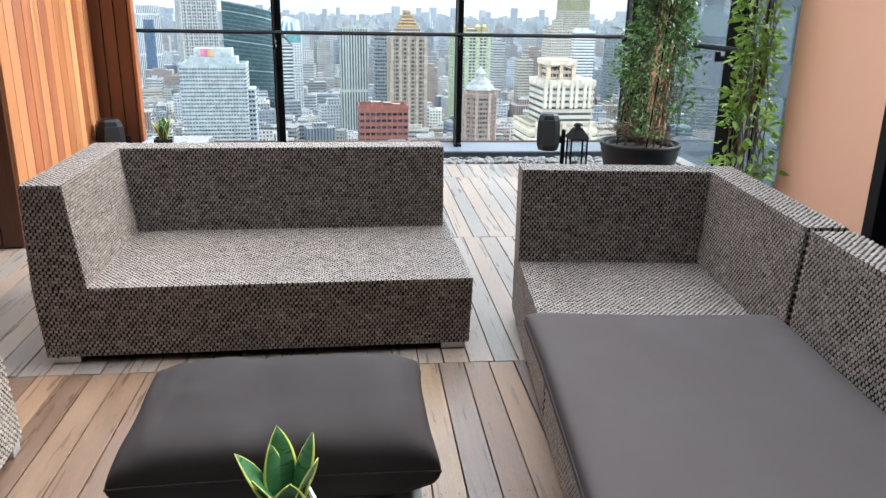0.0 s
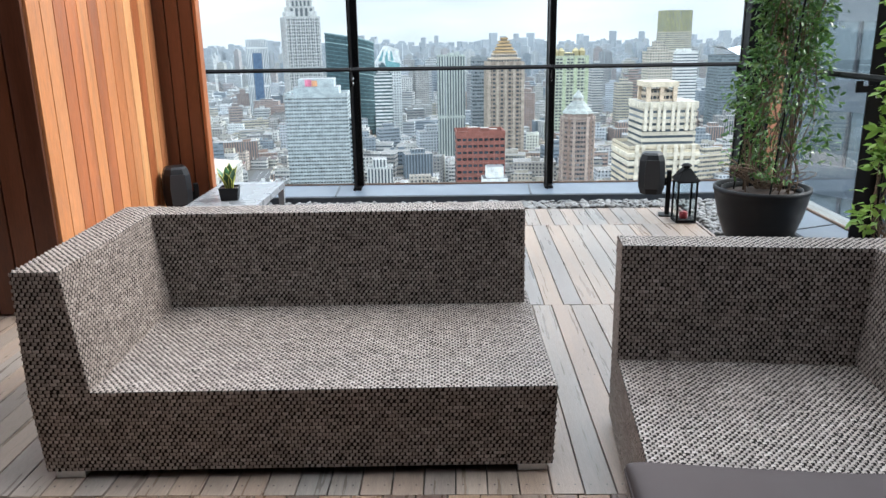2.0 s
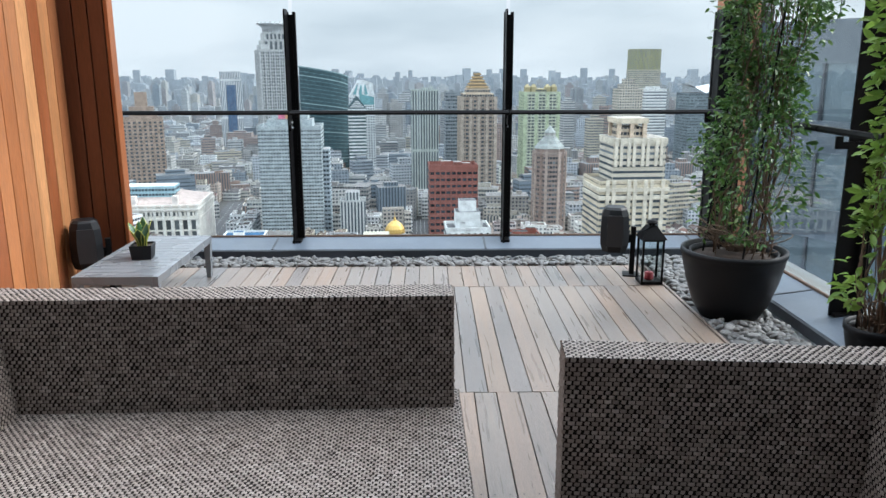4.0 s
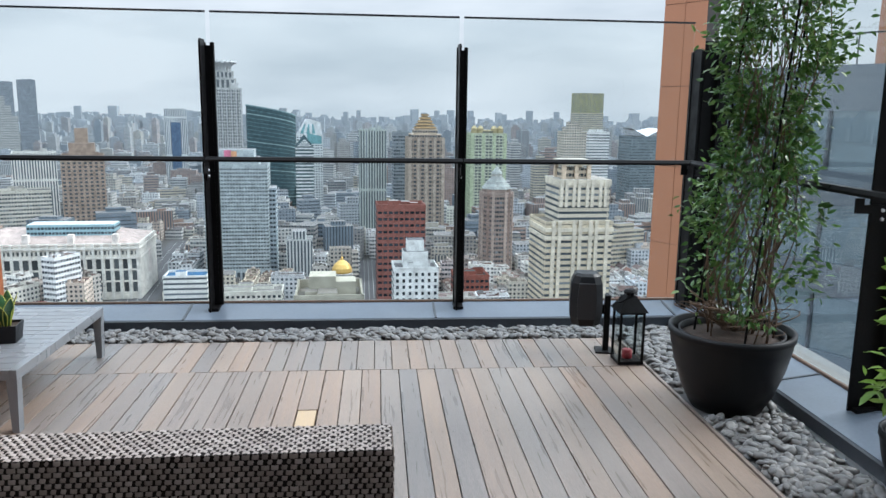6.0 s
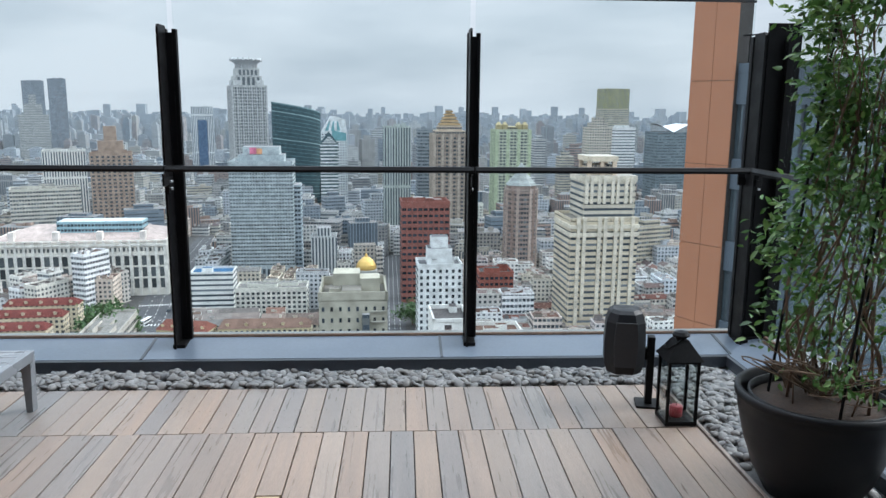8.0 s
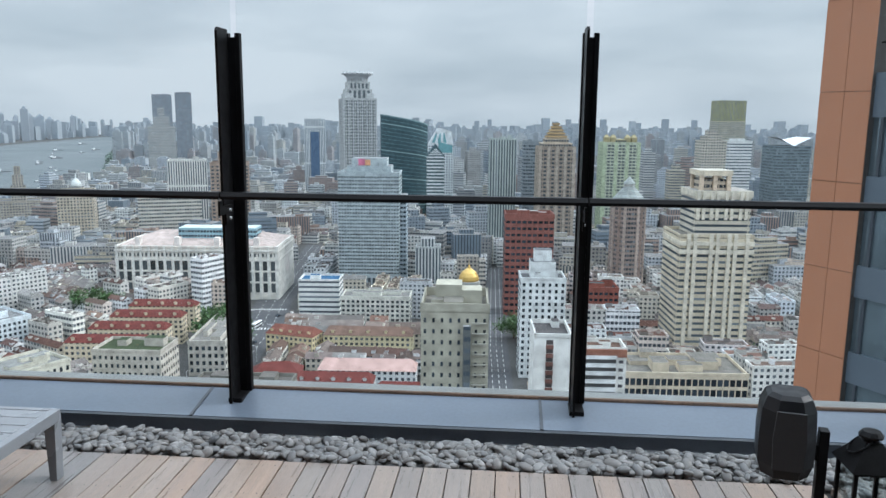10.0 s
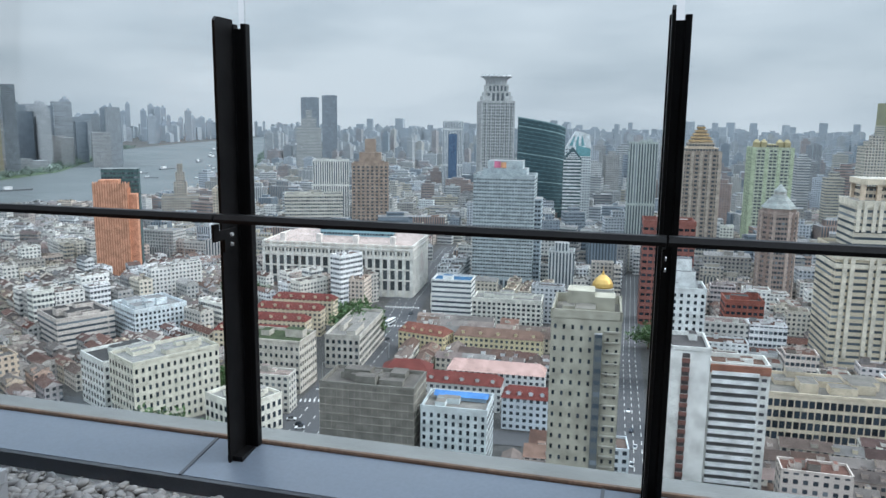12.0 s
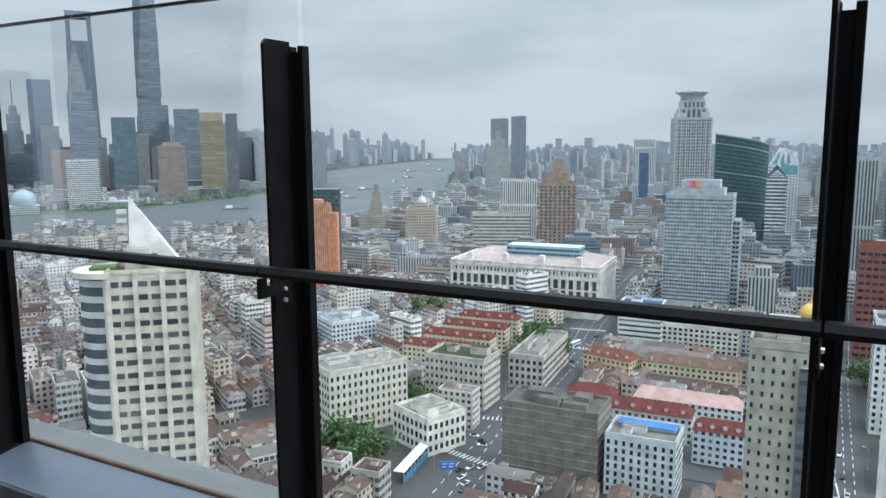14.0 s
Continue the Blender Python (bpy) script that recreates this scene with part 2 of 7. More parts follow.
def prism(bm, pts, h0, h1, axis="z", mi=0):
    """A solid from an outline, pushed along an axis from h0 to h1."""
    def co(p, h):
        return {"z": (p[0], p[1], h), "y": (p[0], h, p[1]), "x": (h, p[0], p[1])}[axis]
    a = [bm.verts.new(co(p, h0)) for p in pts]
    b = [bm.verts.new(co(p, h1)) for p in pts]
    fs = [bm.faces.new(a), bm.faces.new(b[::-1])]
    for i in range(len(pts)):
        j = (i + 1) % len(pts)
        fs.append(bm.faces.new((a[j], a[i], b[i], b[j])))
    for f in fs:
        f.material_index = mi
    bmesh.ops.recalc_face_normals(bm, faces=fs)
    return bm


def lathe(profile, n=32, closed_top=False):
    bm = bmesh.new()
    rings = [[bm.verts.new((r * math.cos(2 * math.pi * i / n), r * math.sin(2 * math.pi * i / n), z)) for i in range(n)] for r, z in profile]
    for a, b in zip(rings, rings[1:]):
        for i in range(n):
            j = (i + 1) % n
            bm.faces.new((a[i], a[j], b[j], b[i]))
    bm.faces.new(rings[0][::-1])
    if closed_top:
        bm.faces.new(rings[-1])
    return bm


def tube(bm, pts, r, n=6, taper=1.0):
    rings = []
    pts = [Vector(p) for p in pts]
    for k, p in enumerate(pts):
        d = (pts[min(k + 1, len(pts) - 1)] - pts[max(k - 1, 0)]).normalized()
        u = d.orthogonal().normalized()
        v = d.cross(u)
        rr = r * (1 + (taper - 1) * k / max(1, len(pts) - 1))
        rings.append([bm.verts.new(p + rr * (math.cos(2 * math.pi * i / n) * u + math.sin(2 * math.pi * i / n) * v)) for i in range(n)])
    for a, b in zip(rings, rings[1:]):
        best = min(range(n), key=lambda s: (a[0].co - b[s].co).length)
        for i in range(n):
            j = (i + 1) % n
            bm.faces.new((a[i], a[j], b[(j + best) % n], b[(i + best) % n]))
    bm.faces.new(rings[0][::-1])
    bm.faces.new(rings[-1])
    return bm


def joined(name, verts, faces, mats, parent=None, label="", mi=None, smooth=False):
    me = bpy.data.meshes.new(name)
    me.from_pydata([tuple(v) for v in verts], [], faces)
    for m in mats if isinstance(mats, (list, tuple)) else [mats]:
        me.materials.append(m)
    if mi is not None:
        me.polygons.foreach_set("material_index", mi)
    if smooth:
        me.polygons.foreach_set("use_smooth", [True] * len(me.polygons))
    me.update()
    ob = new(name, me)
    if parent:
        ob.parent = parent
    return tagged(ob, label)

# ---- terrace: setting ----
DECK_X0, DECK_X1, PITCH = -2.6, 2.7, 0.1035
GLASS_Z0, GLASS_Z1 = 0.1, 2.083

tagged(part("floor", boxed(-2.7, 3.6, -10.6, -0.3, -0.09, -0.035), UNDER), "dark substructure under the timber deck", "floor", kind="structure")
gravel = tagged(part("gravel_bed", boxed(-2.7, 3.16, -0.6, -0.305, -0.034, -0.02), GRAVEL), "dark bed under the grey pebbles", "gravel", kind="structure")
tagged(part("gravel_bed", boxed(2.72, 3.16, -4.2, -0.6, -0.034, -0.02), GRAVEL), "dark bed under the grey pebbles", "gravel", kind="structure")


def kerb_run(name, m, length):
    k = thing(name, "grey coated sheet metal kerb with dark edge", "kerb", m, kind="structure")
    bm = bmesh.new()
    prism(bm, [(-0.29, -0.03), (-0.29, 0.06), (0.0, 0.098), (0.0, -0.03)], 0, length, "x")
    part("kerb_top", bm, KERB, k)
    bm = bmesh.new()
    prism(bm, [(-0.305, -0.034), (-0.305, 0.052), (-0.291, 0.0575), (-0.291, -0.034)], 0, length, "x")
    part("dark_edge", bm, KERB_DARK, k, "dark blue-grey edge")
    part("drip_strip", boxed(0, length, -0.345, -0.306, -0.034, -0.012), ALU, k, "thin pale metal strip")
    bm = bmesh.new()
    prism(bm, [(0.024, -0.3), (0.024, 0.098), (0.05, 0.085), (0.17, 0.06), (0.27, 0.05), (0.27, -0.3)], 0, length, "x")
    part("outer_sill", bm, SILL, k, "weathered grey outer sill")
    bm = bmesh.new()
    prism(bm, [(0.001, 0.0), (0.001, 0.104), (0.005, 0.112), (0.021, 0.112), (0.0235, 0.104), (0.0235, 0.0)], 0, length, "x")
    part("glazing_bead", bm, RUST, k, "rust-stained glazing bead")
    for s in range(1, int(length / 1.7) + 1):
        bm = bmesh.new()
        prism(bm, [(-0.292, 0.058), (-0.292, 0.0645), (-0.002, 0.1025), (-0.002, 0.096)], s * 1.7 - 0.085, s * 1.7 - 0.07, "x")
        part("seam", bm, KERB_DARK, k)
    return k


kerb_run("kerb_front", pose(-3.5, 0, 0), 7.06)
kerb_run("kerb_side", pose(3.5, 0.0, 0, 0, 0, -90), 2.73)


def balustrade_post(m, corner=False):
    p = thing("balustrade_post", "black steel fin post of the glass balustrade", "post", m, "balustrade posts")
    bm = bmesh.new()
    prism(bm, [(-0.165, 0.07), (-0.165, 1.888), (-0.15, 1.905), (-0.032, 1.905), (-0.032, 0.085)], -0.028, -0.016, "x")
    part("fin", bm, STEEL, p)
    bm = bmesh.new()
    for a, b in ((-0.034, -0.012), (0.018, 0.042)):
        add_box(bm, a, b, -0.034, 0.003, 0.098, 1.89, 0.003)
    add_box(bm, -0.014, 0.02, -0.03, 0.0, 0.098, 1.87)
    part("channel", bm, STEEL, p)
    bm = bmesh.new()
    prism(bm, [(-0.245, 1.105), (-0.245, 1.035), (-0.165, 1.035), (-0.165, 0.985), (-0.075, 0.985), (-0.075, 1.075), (-0.205, 1.075), (-0.205, 1.105)], -0.015, -0.005, "x")
    br = part("rail_bracket", bm, STEEL, p)
    for z in (1.01, 1.05):
        bm = bmesh.new()
        bmesh.ops.create_cone(bm, cap_ends=True, segments=12, radius1=0.009, radius2=0.007, depth=0.008,
                              matrix=Matrix.Translation((-0.001, -0.115, z)) @ Matrix.Rotation(radians(90), 4, "Y"))
        part("bolt", bm, ALU, br)
    part("foot_plate", boxed(-0.04, 0.03, -0.15, -0.03, 0.078, 0.1, 0.002), STEEL, p)
    return p


post = balustrade_post(pose(-3.4, 0, 0))
for px in (-1.82, 0.0, 1.7, 3.36):
    copy_thing(post, pose(px, 0, 0))
for py in (-0.07, -2.1):
    copy_thing(post, pose(3.53, py, 0, 0, 0, -90))
bm = bmesh.new()
add_box(bm, 3.4, 3.6, -0.062, -0.05, 0.06, 1.965, 0.002)
tagged(part("corner_plate", bm, STEEL), "wide black steel plate at the balustrade corner", "post")


def rail(name, m, length):
    r = thing(name, "slim black metal handrail along the glass", "handrail", m)
    n = int(length / 1.7) + 1
    for i in range(n):
        a, b = i * 1.7 + 0.004, min(length, (i + 1) * 1.7 - 0.004)
        if b - a > 0.02:
            bm = bmesh.new()
            prism(bm, [(-0.026, 1.104), (-0.026, 1.118), (-0.012, 1.136), (0.024, 1.136), (0.026, 1.118), (0.026, 1.104)], a, b, "x")
            part("rail_length", bm, STEEL, r)
    return r


rail("handrail", pose(-3.4, -0.235, 0.012), 6.68)
rail("handrail", pose(3.29, -0.2, 0.012, 0, 0, -90), 2.35)


def pane(m, width):
    g = thing("glass_panel", "clear balustrade glass pane with dark top edge", "glass panel", m, "balustrade glass panels")
    ob = part("pane", boxed(0.016, width - 0.016, 0.006, 0.018, GLASS_Z0, GLASS_Z1), GLASS, g)
    ob.visible_shadow = False
    part("top_edge", boxed(0.016, width - 0.016, 0.003, 0.021, GLASS_Z1 + 0.002, GLASS_Z1 + 0.014), GLASS_EDGE, g)
    return g


pane(pose(-3.4, 0, 0), 1.58)
pane(pose(-1.82, 0, 0), 1.82)
pane(pose(0, 0, 0), 1.7)
pane(pose(1.7, 0, 0), 1.66)
pane(pose(3.53, -0.09, 0, 0, 0, -90), 2.0)
pane(pose(3.53, -2.12, 0, 0, 0, -90), 0.6)


def board_wall(name, label, x0, y0, x1, y1, n, mat, z1=4.2, group=""):
    """Vertical boards from one plan point to another, with open joints."""
    w = thing(name, label, "wood wall", kind="structure")
    d = Vector((x1 - x0, y1 - y0, 0))
    ang = math.degrees(math.atan2(d.y, d.x))
    step = d.length / n
    me = mesh_of("board", boxed(0.004, step - 0.005, -0.011, 0.011, 0.012, z1, 0.0025), mat)
    for i in range(n):
        ob = new("board", me)
        q = Vector((x0, y0, 0)) + d * (i / n)
        ob.parent, ob.matrix_basis = w, pose(q.x, q.y, random.uniform(-0.003, 0.003), 0, 0, ang)
    return w


board_wall("wall_wood_side", "orange cedar wall of vertical boards", -1.19, -3.0, -1.36, -0.97, 13, WOOD_LIGHT)
board_wall("wall_wood_end", "reddish cedar boards with painted-in shade at the wall's end", -1.36, -0.955, -1.055, -0.955, 3, WOOD_SHADED)
board_wall("wall_wood_near", "reddish cedar wall of vertical boards with painted-in shade", -2.68, -3.012, -1.19, -3.012, 12, WOOD_SHADED)
tagged(part("wall_core", prism(bmesh.new(), [(-2.68, -2.99), (-1.215, -2.99), (-1.385, -0.93), (-1.056, -0.93), (-1.056, -0.87), (-2.68, -0.87)], 0.0, 4.19), UNDER),
       "dark core behind the cedar boards", "wall", kind="structure")
part("edge_trim", boxed(-1.052, -1.026, -0.962, -0.87, 0.01, 4.19, 0.004), WOOD_LIGHT)
tagged(bpy.data.objects["edge_trim"], "orange cedar edge board", "trim", kind="structure")
tagged(part("wall_left", boxed(-2.8, -2.69, -10.6, -3.03, 0, 4.2), WOOD_SHADED), "cedar side wall in the shaded board colour", "wall", kind="structure")
tagged(part("wall_back", boxed(-2.8, 3.8, -10.8, -10.61, 0, 2.9), PLASTER), "warm grey back wall", "wall", kind="structure")
# unseen wall added behind the walk's start to keep sky off sofa fronts
tagged(part("wall_above", boxed(-9, 9, -8.4, -7.8, 3.054, 12), WINDOW_DARK), "unseen dark wall added to screen off the sky behind", "wall", kind="structure")
# unseen soffit, added to close the lounge and dim the furniture fronts
tagged(part("ceiling", boxed(-2.8, 3.8, -10.6, -7.2, 2.9, 3.05), PLASTER), "plain unseen soffit added over the lounge", "ceiling", kind="structure")
tagged(part("wall_salmon", boxed(3.5, 3.8, -3.74, -2.74, 0, 3.05, 0.004), SALMON), "smooth salmon clad pier", "wall", kind="structure")
tagged(part("door_frame", boxed(3.46, 3.56, -3.83, -3.742, 0, 3.2, 0.004), STEEL), "black door frame beside the salmon pier", "door frame", kind="structure")
tagged(part("wall_right", boxed(3.6, 3.8, -10.6, -3.832, 0, 2.895), WINDOW_DARK), "dark glazed side wall", "wall", kind="structure")
part("deck_edge_board", boxed(2.704, 2.722, -6.5, -0.62, -0.034, -0.002, 0.002), DECK)
tagged(bpy.data.objects["deck_edge_board"], "weathered timber edge board of the deck", "trim", kind="structure")

# ---- deck boards ----
deck = thing("deck", "weathered hardwood deck of narrow boards", "deck", kind="structure")
ROWS = [(-0.61, -1.162, 1.0, DECK), (-1.166, -2.918, 1.242, DECK), (-2.922, -4.672, 1.383, DECK), (-4.676, -6.42, 0.944, DECK_WARM), (-6.424, -8.2, 1.2, DECK_WARM)]
SCREW = surf("dark_screw_head", (0.06, 0.055, 0.05), 0.4, metal=0.6)
sv, sf = [], []
for (ya, yb, gap, mat) in ROWS:
    me = mesh_of("plank", boxed(0, PITCH - 0.0045, yb, ya, -0.03, 0, 0.0018), mat)
    me2 = mesh_of("plank", boxed(0, PITCH - 0.0045, yb, -1.986, -0.03, 0, 0.0018), mat)
    me3 = mesh_of("plank", boxed(0, PITCH - 0.0045, -1.74, ya, -0.03, 0, 0.0018), mat)
    for i in range(math.ceil((DECK_X0 - gap) / PITCH), math.floor((DECK_X1 - gap) / PITCH)):
        x = gap + i * PITCH + 0.003
        inset = ya == -1.166 and i == -5
        for m in ([me2, me3] if inset else [me]):
            ob = new("plank", m)
            ob.parent, ob.location = deck, (x, 0, random.uniform(-0.0015, 0.0015))
        if inset:
            ob = part("plank", boxed(0.003, PITCH - 0.01, -1.98, -1.746, -0.03, -0.001, 0.002), PATCH, deck, "pale new inset of wood")
            ob.location = (x, 0, 0)
        for y in (ya - 0.05, (ya + yb) / 2 if ya - yb > 1 else ya - 0.3, yb + 0.05):
            for fx in (0.022, 0.076):
                k = len(sv)
                for a in range(6):
                    sv.append((x + fx + 0.0035 * math.cos(a * 1.047), y + 0.0035 * math.sin(a * 1.047), 0.0022))
                sf.append([k + a for a in range(6)])
tagged(joined("deck_screws", sv, sf, SCREW, deck), "dark screw heads", kind="stuff")

# ---- pebbles ----
def pebbles(name, spots):
    bm = bmesh.new()
    bmesh.ops.create_icosphere(bm, subdivisions=2, radius=1)
    base = np.array([v.co[:] for v in bm.verts])
    tri = [[v.index for v in f.verts] for f in bm.faces]
    bm.free()
    rng = np.random.default_rng(4)
    vs, fs = [], []
    for (x, y, z, s) in spots:
        sc = np.array([s * rng.uniform(0.9, 1.5), s * rng.uniform(0.7, 1.0), s * rng.uniform(0.42, 0.65)])
        e = Euler((rng.normal(0, 0.3), rng.normal(0, 0.3), rng.uniform(0, 6.28))).to_matrix()
        p = base * (1 + 0.1 * np.sin(base @ rng.normal(0, 1.6, 3) + rng.uniform(0, 6))[:, None])
        p = (p * sc) @ np.array(e).T + (x, y, z)
        k = len(vs)
        vs.extend(p.tolist())
        fs.extend([[a + k for a in t] for t in tri])
    ob = joined(name, vs, fs, PEBBLE, smooth=True)
    return tagged(ob, "rounded grey river pebbles along the kerb", "pebbles", kind="stuff")


rng = np.random.default_rng(7)
spots = []
for layer, (zz, cnt) in enumerate(((-0.012, 1250), (0.004, 950))):
    for _ in range(cnt):
        spots.append((rng.uniform(-2.0, 3.12), rng.uniform(-0.585, -0.36), zz + rng.uniform(-0.004, 0.008), rng.uniform(0.015, 0.031)))
    for _ in range(int(cnt * 0.95)):
        spots.append((rng.uniform(2.745, 3.13), rng.uniform(-3.6, -0.5), zz + rng.uniform(-0.004, 0.008), rng.uniform(0.017, 0.034)))
spots = [s for s in spots if math.hypot(s[0] - 2.91, s[1] + 1.74) > 0.24]
pebbles("pebbles", spots)


# ---- woven furniture ----
def weave_cells(c, pu=0.021, pv=0.0128, h=0.0045):
    """Bulging staggered strands over a quad of four corners (u along the first edge)."""
    a, b, d, e = [np.array(p, float) for p in c]
    lu, lv = (np.linalg.norm(b - a) + np.linalg.norm(d - e)) / 2, np.linalg.norm(e - a)
    nu, nv = max(2, round(lu / pu)), max(2, round(lv / pv))
    nrm = np.cross(b - a, e - a)
    nrm /= np.linalg.norm(nrm)
    j, i = np.meshgrid(np.arange(nv), np.arange(nu + 1))
    i, j = i.ravel().astype(float), j.ravel().astype(float)
    u0 = i - np.where(j % 2 == 0, 0.0, 0.5)
    keep = (u0 < nu - 0.01)
    u0, j = u0[keep], j[keep]
    wob = np.random.default_rng(len(u0)).normal(0, 0.0006, len(u0))
    vs = []
    for tv, hv in ((0.06, 0.0), (0.5, 1.0), (0.94, 0.0)):
        for tu, hu in ((0.05, -0.25), (0.5, 1.0), (0.95, -0.25)):
            s = np.clip((u0 + tu) / nu, 0, 1)[:, None]
            t = ((j + tv) / nv)[:, None]
            p = (1 - s) * (1 - t) * a + s * (1 - t) * b + s * t * d + (1 - s) * t * e
            hh = (h * (hu * (0.55 + 0.45 * hv)) if hu > 0 else -0.001 + 0 * hv) + wob
            vs.append(p + nrm * np.asarray(hh).reshape(-1, 1))
    v = np.stack(vs, 1).reshape(-1, 3)
    k = np.arange(len(u0)) * 9
    f = np.concatenate([np.stack([k + o, k + o + 1, k + o + 4, k + o + 3], 1) for o in (0, 1, 3, 4)])
    return v, f


def woven(name, bottom, top, parent, mat=None, label="", skip=()):
    """A woven block between a lower and an upper quad of corners (both counter-clockwise from above)."""
    mat = mat or RATTAN
    B, T = [Vector(p) for p in bottom], [Vector(p) for p in top]
    vs = [tuple(p) for p in B + T]
    fs = [[3, 2, 1, 0], [4, 5, 6, 7]] + [[i, (i + 1) % 4, 4 + (i + 1) % 4, 4 + i] for i in range(4)]
    mi = [1] * 6
    allv, allf = [np.array(vs)], []
    k = 8
    for q in range(5):
        if q in skip:
            continue
        c = T if q == 4 else [B[q], B[(q + 1) % 4], T[(q + 1) % 4], T[q]]
        v, f = weave_cells(c)
        allv.append(v)
        allf.append(f + k)
        k += len(v)
    f = np.concatenate(allf)
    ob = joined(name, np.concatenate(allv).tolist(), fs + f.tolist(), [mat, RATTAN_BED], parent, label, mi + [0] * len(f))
    me = ob.data
    me.polygons.foreach_set("use_smooth", [False] * 6 + [True] * len(f))
    return ob


def rect(x0, x1, y0, y1, z):
    return [(x0, y0, z), (x1, y0, z), (x1, y1, z), (x0, y1, z)]


def feet(parent, spots, mat=None):
    for x, y in spots:
        part("foot", boxed(x - 0.05, x + 0.05, y - 0.03, y + 0.03, 0, 0.03, 0.003), mat or ALU, parent)


# two-seater with one arm, open end towards the gangway
s = thing("wicker_sofa", "grey-brown woven wicker sofa with one arm, no cushions", "sofa", pose(-0.515, -4.58, 0, 0, 0, 1.2))
woven("seat", rect(0.02, 1.705, 0.0, 0.95, 0.032), rect(0.0, 1.715, 0.0, 0.95, 0.316), s)
woven("backrest", [(0.13, 0.79, 0.319), (1.69, 0.79, 0.319), (1.69, 0.95, 0.316), (0.13, 0.95, 0.316)],
      [(0.13, 0.805, 0.718), (1.69, 0.805, 0.718), (1.69, 0.945, 0.72), (0.13, 0.945, 0.72)], s)
woven("armrest", [(0.0, 0.0, 0.316), (0.2, 0.0, 0.316), (0.2, 0.95, 0.316), (0.0, 0.95, 0.316)],
      [(0.0, 0.015, 0.722), (0.15, 0.015, 0.722), (0.15, 0.95, 0.722), (0.0, 0.95, 0.722)], s)
feet(s, [(0.09, 0.04), (1.64, 0.04), (0.09, 0.9), (1.64, 0.9)])

# corner lounge of two joined units
corner = thing("wicker_corner_sofa", "dark grey-brown woven wicker corner unit, bare seat", "sofa", pose(1.45, -4.18, 0, 0, 0, -5), "lounge units")
woven("seat", rect(0.0, 0.95, -1.0, 0.0, 0.032), rect(0.0, 0.95, -1.0, 0.0, 0.313), corner)
woven("backrest", rect(0.0, 0.95, -0.16, 0.0, 0.316), [(0, -0.135, 0.72), (0.95, -0.135, 0.72), (0.95, 0, 0.72), (0, 0, 0.72)], corner)
woven("side_backrest", rect(0.79, 0.95, -1.0, -0.163, 0.316), [(0.815, -1.0, 0.721), (0.95, -1.0, 0.721), (0.95, -0.12, 0.721), (0.815, -0.137, 0.721)], corner)
feet(corner, [(0.08, -0.95), (0.87, -0.95), (0.08, -0.06), (0.87, -0.06)], STEEL)
unit = thing("wicker_lounge_unit", "dark grey-brown woven wicker lounge unit with a side back", "sofa", pose(1.357, -5.217, 0, 0, 0, -5), "lounge units")
woven("seat", rect(0.0, 0.95, -1.3, 0.0, 0.032), rect(0.0, 0.95, -1.3, 0.0, 0.313), unit)
woven("side_backrest", rect(0.79, 0.95, -1.3, 0.0, 0.316), [(0.815, -1.3, 0.721), (0.95, -1.3, 0.721), (0.95, 0, 0.721), (0.815, 0, 0.721)], unit)
feet(unit, [(0.08, -1.24), (0.87, -1.24), (0.08, -0.06), (0.87, -0.06)], STEEL)

# pale armchair at the left
ch = thing("wicker_armchair", "pale grey woven wicker armchair with taupe cushion", "armchair", pose(-0.36, -5.17, 0, 0, 0, 4))
woven("seat", rect(-0.95, 0.0, -0.95, 0.0, 0.032), rect(-0.95, -0.02, -0.95, 0.0, 0.313), ch, RATTAN_PALE)
woven("armrest", rect(-0.95, -0.02, -0.16, 0.0, 0.316), [(-0.95, -0.14, 0.62), (-0.09, -0.14, 0.62), (-0.09, 0, 0.62), (-0.95, 0, 0.62)], ch, RATTAN_PALE)
feet(ch, [(-0.05, -0.05), (-0.9, -0.05), (-0.05, -0.9), (-0.9, -0.9)])


